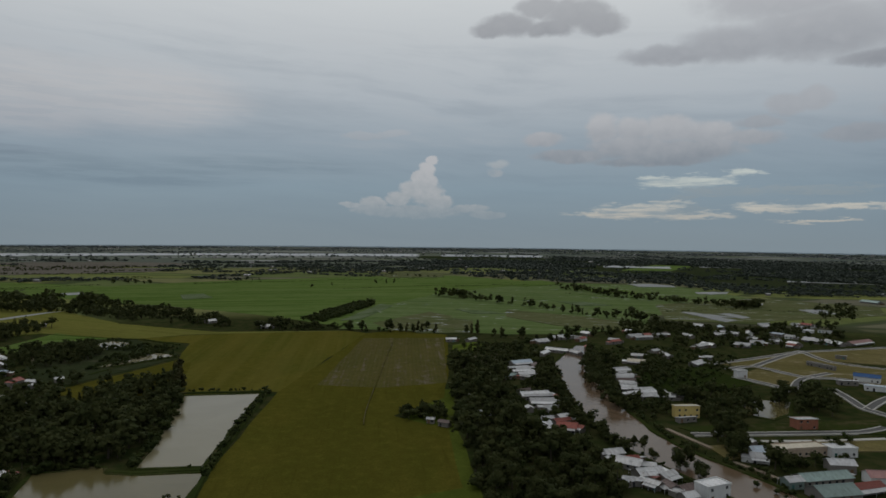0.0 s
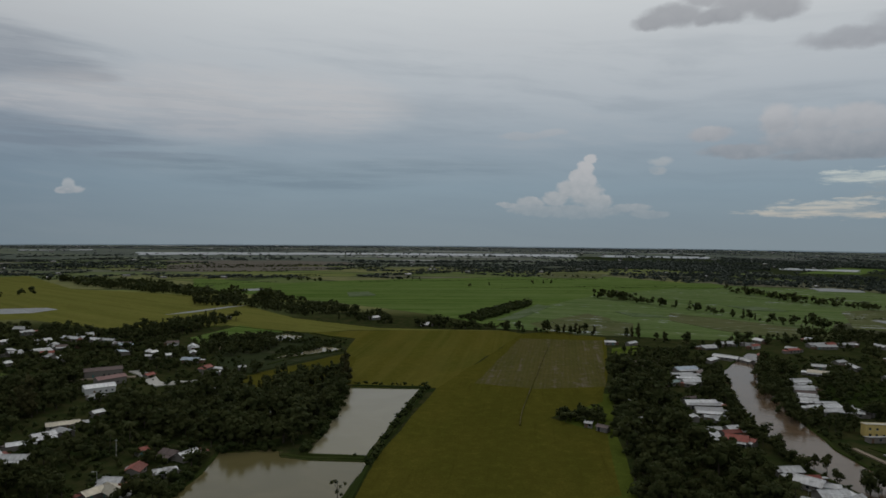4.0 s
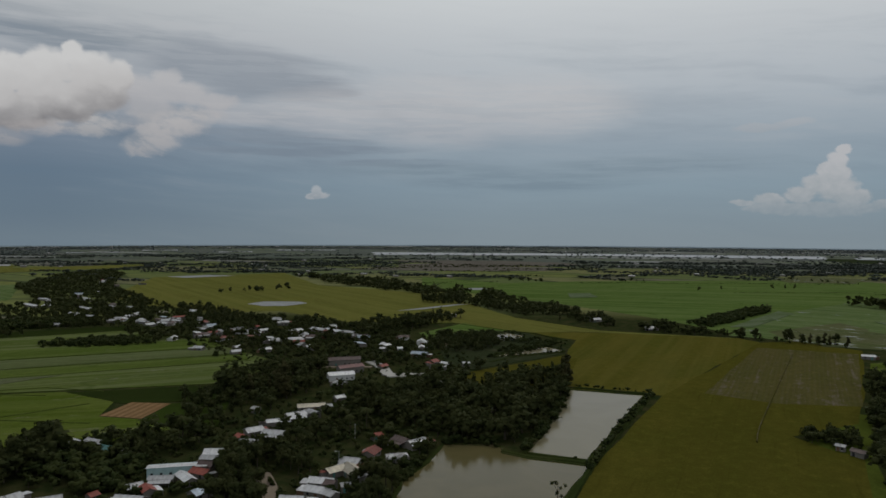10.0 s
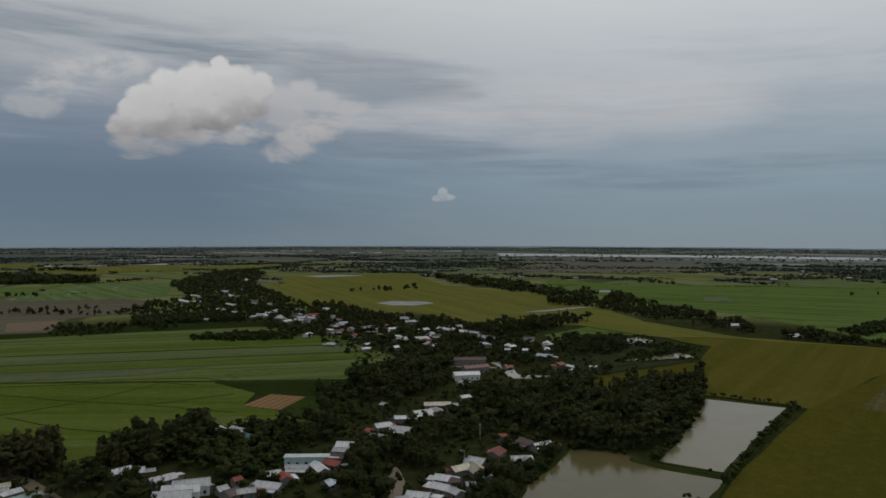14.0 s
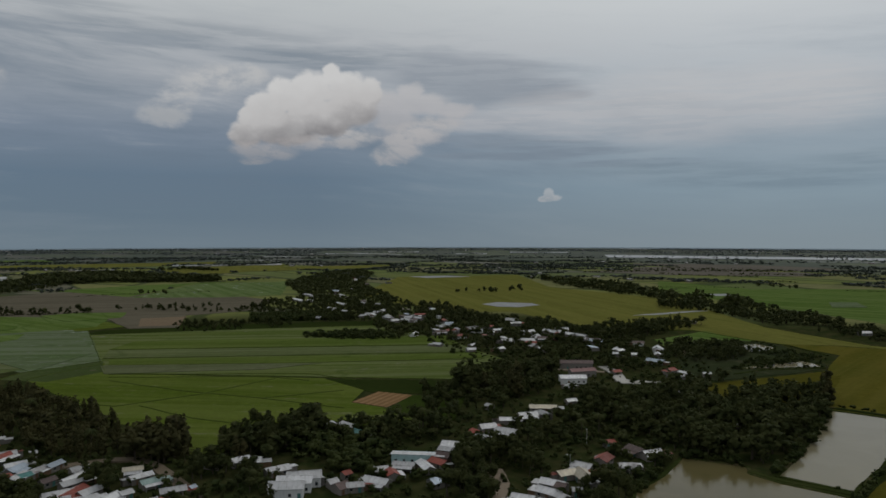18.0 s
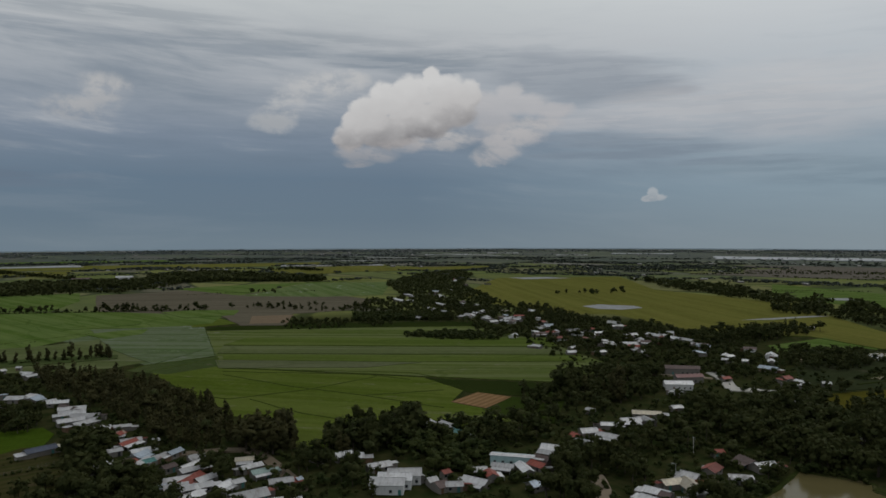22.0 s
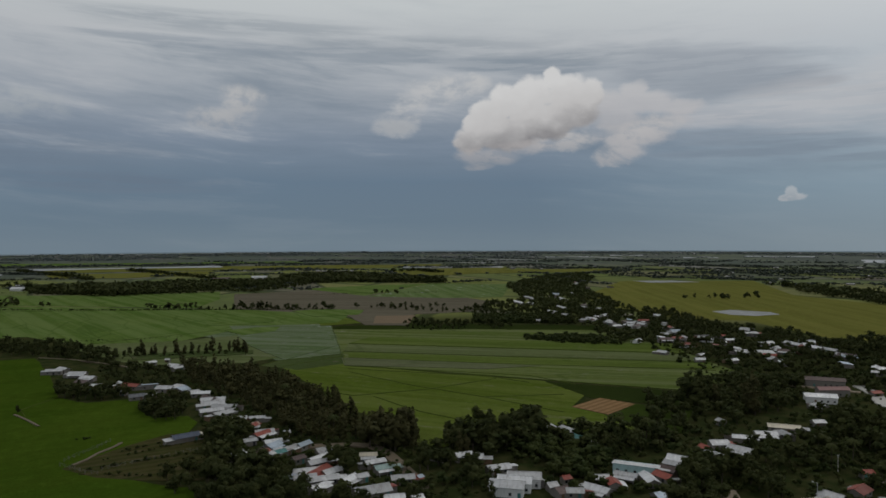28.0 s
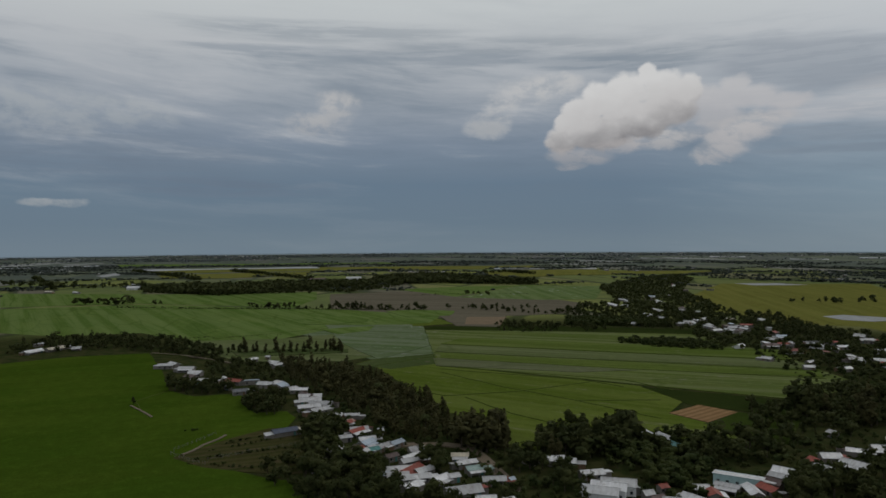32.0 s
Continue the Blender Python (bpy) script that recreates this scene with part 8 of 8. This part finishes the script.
tree_row([(213, 1315), (258, 1236), (298, 1167), (333, 1086), (393, 1014), (445, 992)], 9, 8.0, 13.0, "mixed", 3.0, "row of tall trees in flooded paddies")
grove([(-1610, -203), (-1570, -50), (-1634, 93), (-1605, 283), (-1452, 267), (-1394, 79), (-1328, -42), (-1473, -177)], 6.4, 8.5, 12.5, "mixed", "dense dark trees around far farms")
grove([(-1780, 328), (-1875, 497), (-1653, 582), (-1516, 651), (-1404, 603), (-1543, 409), (-1504, 277)], 6.4, 8.5, 12.5, "mixed", "dense dark trees around far farms")
tree_row([(-2442, -337), (-2174, -221), (-1840, -100)], 4.5, 8, 12, "mixed", 3.0, "line of dark trees between far fields")
tree_row([(-2366, -35), (-2096, 61), (-1785, 160)], 4.5, 8, 12, "mixed", 3.0, "line of dark trees between far fields")
tree_row([(-1930, 662), (-1956, 759), (-1801, 773)], 4.5, 8, 12, "mixed", 3.0, "line of dark trees between far fields")
house(-1566.4, -213.9, 70, 26, 13, 4.5, "gable", m_tin_white, m_plaster_white, "large pale farm shed by far trees")
house(-1757.5, 266.2, 80, 34, 14, 4.5, "gable", m_tin_white, m_plaster_white, "long pale farm shed among far fields")
grove([(-340, 32), (-306, 49), (-277, 64), (-262, 73), (-242, 74), (-268, 15), (-298, 22)], 6.2, 7.0, 11.0, "mixed", "village trees in front of low houses")
grove([(-301, 75), (-293, 85), (-279, 82), (-284, 72)], 5.2, 9.0, 12.0, "round", "clump of dark round trees between houses")
grove([(-381, 30), (-367, 48), (-346, 47), (-339, 38), (-346, 27)], 5.6, 9.0, 12.0, "round", "clump of dark round trees between houses")
lone_tree(-323.3, 294.3, 19, "round")
lone_tree(-316.2, 296.1, 18, "round")
lone_tree(-298.2, 314.3, 20, "tall")
lone_tree(-292.6, 315.0, 16, "tall")
tree_row([(-168, 285), (-160, 291), (-143, 297)], 1.6, 2.5, 5.0, "bush", 0.8, "low green shrubs along a pond bank")
tree_row([(-156, 418), (-142, 363), (-133, 319), (-129, 292)], 1.8, 2.5, 5.0, "bush", 1.2, "low green shrubs along a pond bank")
grove([(-308, 587), (-256, 611), (-220, 600), (-241, 517), (-266, 533), (-249, 580)], 4.2, 2.0, 4.5, "bush", "scrub and shrubs around small ponds")
grove([(-329, 591), (-312, 630), (-269, 566), (-268, 511)], 5.0, 4.0, 7.5, "mixed", "small trees around fish ponds")
grove([(-781, 630), (-734, 637), (-648, 613), (-584, 596), (-572, 554), (-663, 535)], 6.0, 5.5, 8.5, "mixed", "dark trees at the edge of the village")
tree_row([(110, 386), (113, 346), (121, 318), (134, 289), (143, 260)], 2.6, 1.4, 3.4, "bush", 1.2, "overgrown shrubs along the river bank")
tree_row([(79, 386), (82, 342), (90, 309), (103, 278), (112, 252)], 2.8, 1.6, 3.8, "bush", 1.4, "overgrown shrubs along the river bank")
tree_row([(86, 520), (79, 450), (79, 400)], 3.2, 1.6, 3.8, "bush", 1.4, "overgrown shrubs along the river bank")
grove([(156, 328), (169, 328), (171, 316), (156, 293), (145, 290), (144, 304)], 5.0, 5.5, 8.5, "mixed", "trees among warehouses by the river")
road([(-45, 644), (-44, 547), (-43, 458), (-42, 394), (-40, 365)], 0.6, m_rice_mud, "thin trodden footpath through a rice field")
lone_tree(94.0, 323.8, 9, "round")
lone_tree(102.2, 303.6, 10, "round")
lone_tree(105.9, 288.3, 9, "round")
lone_tree(132.9, 317.0, 12, "round")
lone_tree(136.0, 317.1, 11, "round")
lone_tree(185.7, 327.1, 7, "round")
lone_tree(-280.3, 113.0, 11, "round")
lone_tree(-268.3, 129.0, 10, "round")
lone_tree(-279.1, 108.9, 9, "round")
lone_tree(-287.3, 79.7, 11, "round")
lone_tree(-334.0, 30.4, 10, "round")
lone_tree(-317.6, 39.4, 10, "round")
lone_tree(-303.4, 48.1, 9, "round")
lone_tree(-291.6, 55.9, 9, "round")
lone_tree(-211.7, 193.0, 12, "round")
lone_tree(-216.1, 228.9, 12, "round")
lone_tree(-218.3, 246.1, 11, "round")
# ---- posts ----
road([(-348, -28), (-354, -23), (-362, -19), (-371, -12), (-377, -9)], 1.3, m_earth, "pale dirt garden path")
road([(-462, -66), (-446, -58), (-428, -50)], 1.2, m_earth, "short pale dirt path in a rice field")
road([(-673, -78), (-647, -47), (-597, -9)], 2.4, m_earth, "brown dirt lane along a rice field")
fence([(-336, -16), (-343, 3), (-349, 24)], 14)
fence([(-356, -32), (-368, -23), (-381, -14)], 11)
fence([(-350, -33), (-336, -23), (-330, -17)], 8)
street_lamp(-184.8, 230.1, 8.5, 200)
power_pole(-206.4, 269.2, 8)
# ---- far bare fields ----
field("rice_field", [(-1171, 1511), (-1122, 1652), (-772, 1881), (-657, 1845), (-703, 1714), (-938, 1532)], m_mud_lilac, "far lilac brown ploughed fields")
field("rice_field", [(-1219, 1794), (-1144, 1938), (-887, 2161), (-693, 2099), (-826, 1925), (-1077, 1760)], m_mud_lilac, "far lilac brown ploughed fields")
tree_row([(-1137, 1467), (-1026, 1677), (-827, 1845)], 4.8, 3.6, 6.6, "mixed", 2.0, "row of dark green trees along a field dyke")
tree_row([(-1140, 1678), (-923, 1821), (-658, 1995)], 4.8, 3.6, 6.6, "mixed", 2.0, "row of dark green trees along a field dyke")
field("rice_field", [(-1104, 1637), (-816, 1750), (-770, 1875), (-1198, 1777)], m_mud_lilac, "far lilac brown ploughed fields")
field("rice_field", [(-1290, 1913), (-847, 2024), (-795, 2194), (-1033, 2215), (-1374, 2038)], m_mud_lilac, "far lilac brown ploughed fields")
tree_row([(-1140, 1820), (-1011, 1850), (-808, 1930)], 4.8, 3.6, 6.6, "mixed", 2.0, "row of dark green trees along a field dyke")
tree_row([(-844, 1666), (-729, 1742), (-598, 1854)], 4.8, 3.6, 6.0, "mixed", 2.0, "row of dark green trees along a field dyke")
tree_row([(-971, 1549), (-825, 1556), (-753, 1614)], 4.8, 3.0, 5.4, "mixed", 2.0, "row of dark green trees along a field dyke")
field("flooded_plot", [(320, 938), (331, 912), (354, 843), (338, 831), (323, 880)], m_flood, "thin pale flooded strip in marshy paddies")
field("flooded_plot", [(329, 912), (346, 901), (362, 872), (342, 876)], m_flood, "thin pale flooded strip in marshy paddies")
field("flooded_plot", [(366, 818), (383, 824), (373, 798), (360, 797)], m_flood, "thin pale flooded strip in marshy paddies")
field("flooded_plot", [(409, 826), (429, 808), (420, 783), (404, 791)], m_flood, "thin pale flooded strip in marshy paddies")
field("flooded_plot", [(495, 977), (524, 951), (518, 924), (489, 928)], m_flood, "thin pale flooded strip in marshy paddies")
field("flooded_plot", [(452, 1263), (516, 1272), (497, 1233), (444, 1226)], m_flood, "thin pale flooded strip in marshy paddies")
field("flooded_plot", [(390, 1467), (466, 1430), (458, 1384), (386, 1388)], m_flood, "thin pale flooded strip in marshy paddies")
field("flooded_plot", [(453, 1042), (483, 1062), (476, 1045), (446, 1017)], m_flood, "thin pale flooded strip in marshy paddies")
field("paddy_plot", [(-168, 1705), (-92, 1822), (24, 1793), (-4, 1624), (-118, 1583)], m_paddy_mud, "paler flooded part of a rice paddy")
field("paddy_plot", [(67, 1465), (219, 1544), (251, 1445), (160, 1354)], m_rice_green, "paler flooded part of a rice paddy")
field("paddy_plot", [(246, 1353), (336, 1285), (344, 1202), (270, 1215)], m_rice_green, "paler flooded part of a rice paddy")
field("paddy_plot", [(-919, 75), (-921, 114), (-901, 157), (-848, 145), (-838, 98), (-840, 68)], m_rice_green, "greener part of a flooded rice paddy")
field("paddy_plot", [(-790, 83), (-802, 119), (-798, 144), (-762, 132), (-744, 96)], m_rice_green, "greener part of a flooded rice paddy")
field("paddy_plot", [(-963, 190), (-969, 235), (-934, 282), (-880, 259), (-881, 201)], m_rice_green, "greener part of a flooded rice paddy")
field("grass_strip", [(-630, -5), (-624, 30), (-622, 89), (-641, 92), (-659, 32), (-655, -9)], m_grass, "dark green grass strip under a tree row")
tree_row([(-304, 617), (-297, 637), (-274, 624), (-270, 597), (-278, 577), (-295, 597)], 3.6, 1.8, 3.8, "bush", 0.8, "low green shrubs along a pond bank")
tree_row([(-252, 500), (-248, 532), (-234, 577), (-213, 567)], 3.6, 1.8, 3.8, "bush", 0.8, "low green shrubs along a pond bank")
tree_row([(-247, 501), (-231, 525), (-209, 556)], 3.6, 1.8, 3.8, "bush", 0.8, "low green shrubs along a pond bank")
tree_row([(-534, 76), (-480, 89), (-428, 103)], 8.4, 9.6, 13.2, "tall", 3.0, "row of dark green trees along a field dyke")
tree_row([(-427, 102), (-380, 106), (-339, 112), (-318, 121)], 7.2, 10.8, 14.4, "tall", 3.0, "row of dark green trees along a field dyke")
tree_row([(-310, 131), (-322, 153), (-319, 181), (-311, 188)], 8.4, 10.8, 14.4, "mixed", 3.0, "row of dark green trees along a field dyke")
tree_row([(-322, 300), (-310, 332)], 10.8, 10.8, 15.6, "mixed", 2.0, "row of dark green trees along a field dyke")
field("rice_field", [(-2547, -306), (-2576, 278), (-2409, 1025), (-2177, 935), (-2259, 416), (-2306, 4), (-2286, -246)], m_rice_gold, "far strip of ripening rice between tree belts")
field("rice_field", [(-2182, -235), (-2230, 4), (-2240, 209), (-2038, 175), (-1935, -36), (-1992, -202)], m_rice_gold, "far strip of ripening rice between tree belts")
field("rice_field", [(-1994, 684), (-2060, 884), (-2036, 1107), (-1789, 936), (-1695, 728), (-1804, 635)], m_rice_gold, "far strip of ripening rice between tree belts")
field("rice_field", [(-3232, -503), (-3081, 27), (-2992, 599), (-2770, 599), (-2842, 103), (-2909, -453)], m_rice_green, "far strip of green rice between tree belts")
field("rice_field", [(-1906, 748), (-1943, 975), (-1799, 1346), (-1682, 1250), (-1724, 933), (-1766, 739)], m_rice_gold, "far strip of ripening rice between tree belts")
grove([(65, 524), (78, 505), (75, 459), (65, 442), (53, 457)], 6.8, 4.8, 8.4, "yard", "village trees between tin roofs")
grove([(77, 395), (90, 339), (87, 318), (80, 329), (70, 366)], 6.8, 4.8, 8.4, "yard", "village trees between tin roofs")
grove([(135, 400), (157, 403), (173, 396), (164, 374), (131, 372)], 6.8, 4.8, 8.4, "yard", "village trees between tin roofs")
grove([(164, 570), (187, 573), (149, 466), (131, 465)], 6.8, 4.8, 8.4, "yard", "village trees between tin roofs")
lone_tree(136.3, 334.0, 16.9, "round")
lone_tree(141.4, 330.2, 14.3, "round")
lone_tree(178.9, 396.1, 11.7, "round")
lone_tree(130.3, 416.8, 11.7, "round")
tree_row([(-467, 1332), (-393, 1390), (-321, 1419), (-261, 1463)], 3.1, 1.2, 2.4, "bush", 0.5, "low dark hedge along a field edge")
tree_row([(-261, 1463), (-150, 1519), (-4, 1583)], 3.1, 1.2, 2.4, "bush", 0.5, "low dark hedge along a field edge")
tree_row([(-193, 1248), (-107, 1300), (1, 1374), (88, 1419)], 3.1, 1.0, 1.9, "bush", 0.5, "low dark hedge along a field edge")
tree_row([(-734, 1171), (-672, 1230), (-617, 1279)], 3.1, 1.2, 2.4, "bush", 0.5, "low dark hedge along a field edge")
tree_row([(-916, 1288), (-879, 1367), (-821, 1411)], 3.0, 1.4, 2.6, "bush", 0.5, "low dark hedge along a field edge")
tree_row([(-684, 1422), (-661, 1479), (-610, 1493)], 3.4, 2.4, 4.8, "bush", 0.5, "low dark hedge along a field edge")
tree_row([(-876, 1049), (-782, 1126), (-672, 1184)], 3.4, 1.0, 1.9, "bush", 0.5, "low dark hedge along a field edge")
tree_row([(-1501, -234), (-1447, -93), (-1342, 67)], 3.4, 1.1, 2.2, "bush", 0.5, "low dark hedge along a field edge")
tree_row([(-1224, 284), (-1217, 385), (-1176, 500)], 3.4, 1.1, 2.2, "bush", 0.5, "low dark hedge along a field edge")
tree_row([(210, 1207), (290, 1142), (369, 1103), (473, 1079)], 3.6, 1.1, 2.2, "bush", 0.5, "low dark hedge along a field edge")
tree_row([(18, 1333), (132, 1410), (249, 1367)], 3.6, 1.1, 2.2, "bush", 0.5, "low dark hedge along a field edge")
tree_row([(298, 935), (401, 967), (484, 947), (544, 908)], 3.6, 1.1, 2.2, "bush", 0.5, "low dark hedge along a field edge")

# ---- the far plain: water, woods and hamlets out to the horizon ----
def far_water(a0, a1, r0, r1):
    pts = [polar(a0, r0), polar((a0 + a1) / 2, r0 * 1.01), polar(a1, r0), polar(a1, r1), polar((a0 + a1) / 2, r1 * 0.98), polar(a0, r1)]
    layer[0] += 0.005
    bm = bmesh.new()
    prism(bm, soft_outline(pts, 60, 14, int(r0)), -0.1, layer[0] + 0.3)
    me = bpy.data.meshes.new("far_water")
    bm.to_mesh(me)
    bm.free()
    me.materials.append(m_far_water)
    tagged(new("far_water", me), "pale sheet of flood water far off", "water", kind="structure")


far_water(2, 36, 3050, 3420)
far_water(-18, -13, 2260, 2420)
far_water(-25, -20, 2420, 2500)
far_water(-8, 0, 3100, 3420)
far_water(-40, -26, 1760, 1810)
far_water(39, 43.5, 3750, 3900)
far_water(45.5, 48, 3450, 3560)
far_water(51, 53.5, 3800, 3950)
far_water(55, 58.5, 3500, 3600)
far_water(62, 70, 2300, 2420)
far_water(74, 77, 2120, 2170)
far_water(84, 98, 2500, 2650)
far_water(100, 112, 3000, 3200)


OPEN_WATER = [(1, 37, 2560, 3450), (-23, -12, 1980, 2440), (-9, 1, 2600, 3450), (37, 59, 3150, 4080)]


def open_water(x, y):
    q, a = math.hypot(x, y), math.degrees(math.atan2(-x, y))
    return any(a0 <= a <= a1 and r0 <= q <= r1 for a0, a1, r0, r1 in OPEN_WATER)


def far_belts(count, r0, r1, a0, a1, h0, h1, gap, seed, label, leaf, plots=None):
    r = np.random.default_rng(seed)
    spots = []
    for _ in range(count):
        q = math.sqrt(r.uniform(r0 * r0, r1 * r1))
        x, y = polar(r.uniform(a0, a1), q)
        d, n = math.atan2(y, x) + 1.57 + r.normal() * 0.42, int(r.uniform(20, 85) * q / 2200)
        bend = r.normal() * 0.006
        for _k in range(n):
            d += bend
            x, y = x + math.cos(d) * gap, y + math.sin(d) * gap
            if math.hypot(x, y) < 4930 and r.random() < 0.9 and not (open_water(x, y) and r.random() < 0.85) and not any(a <= x <= b and c <= y <= e and inside(x, y, p) for p, a, b, c, e in (PLOTS if plots is None else plots)):
                spots.append((x + r.normal() * gap * 0.3, y + r.normal() * gap * 0.35))
    plant(spots, h0, h1, "mixed", label, "far_woods", leaf)
    return spots


WOODLAND = next(q[0] for q in PLOTS if math.dist(q[0][0], polar(-48, 1450)) < 1)
belts = []
belts += far_belts(60, 1300, 2000, -8, 118, 4.5, 7, 5, 1, "scattered dark tree lines between far fields", m_leaf_mid_hazed)
belts += far_belts(200, 1900, 3000, -10, 118, 5, 7.5, 5.5, 2, "far dark woods and hamlet trees", m_leaf_mid_hazed)
belts += far_belts(235, 2800, 4800, -48, 122, 4, 6.5, 8, 3, "distant hazy woods near the horizon", m_leaf_far_hazed)
belts += far_belts(230, 1350, 3000, -48, -4, 5.5, 8.5, 8, 4, "dense dark woods beyond the flooded paddies", m_leaf_mid_hazed, [q for q in PLOTS if q[0] is not WOODLAND])
belts += far_belts(60, 4500, 4850, -48, 122, 3.0, 4.5, 8, 5, "last line of woods on the horizon", m_leaf_far_hazed)

# hamlets in the woods, as one object: small gabled blocks
r = np.random.default_rng(11)
walls, roofs = [], []
for k in r.choice(len(belts), 330, replace=False):
    x, y = belts[k]
    x, y = x * 0.99, y * 0.99
    q = math.hypot(x, y)
    l, w_, h = r.uniform(4, 8) * (0.7 + q / 4500), r.uniform(2.5, 4), r.uniform(2.5, 3.6)
    a = r.uniform(0, 3.14)
    rot = np.array([[math.cos(a), math.sin(a), 0], [-math.sin(a), math.cos(a), 0], [0, 0, 1]])
    c = [(-l, -w_), (l, -w_), (l, w_), (-l, w_)]
    for i in range(4):
        (ax, ay), (bx, by) = c[i], c[(i + 1) % 4]
        walls.append(np.array([(ax, ay, 0), (bx, by, 0), (bx, by, h), (ax, ay, h)]) @ rot + (x, y, 0))
    for s in (-1, 1):
        roofs.append(np.array([(-l, 0, h + 1.2), (l, 0, h + 1.2), (l, s * w_ * 1.1, h - 0.2), (-l, s * w_ * 1.1, h - 0.2)]) @ rot + (x, y, 0))
me = quad_mesh("far_hamlets", [np.concatenate(walls), np.concatenate(roofs)], [m_plaster, m_tin])
tagged(new("far_hamlets", me), "far hamlet houses with pale roofs among woods", "houses", kind="stuff")

# added backdrop at the plain's edge: a glowing strip in the blue of distance haze
m_haze_glow, n, bsdf, pos = base_mat("haze_glow", 1.0, 0.0)
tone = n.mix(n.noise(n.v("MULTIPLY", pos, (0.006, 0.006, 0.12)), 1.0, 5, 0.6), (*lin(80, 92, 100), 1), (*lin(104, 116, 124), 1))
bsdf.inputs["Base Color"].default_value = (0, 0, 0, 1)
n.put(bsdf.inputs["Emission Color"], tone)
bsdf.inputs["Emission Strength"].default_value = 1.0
bm = bmesh.new()
ring = []
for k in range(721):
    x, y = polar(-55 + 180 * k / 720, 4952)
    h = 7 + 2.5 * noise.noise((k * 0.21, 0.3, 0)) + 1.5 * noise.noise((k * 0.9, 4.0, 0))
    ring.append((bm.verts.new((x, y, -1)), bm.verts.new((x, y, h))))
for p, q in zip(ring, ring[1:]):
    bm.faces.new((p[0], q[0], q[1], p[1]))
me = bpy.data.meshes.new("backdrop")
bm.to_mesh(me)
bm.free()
me.materials.append(m_haze_glow)
tagged(new("backdrop", me), "glowing blue backdrop strip standing for haze on the horizon", "horizon", kind="structure")
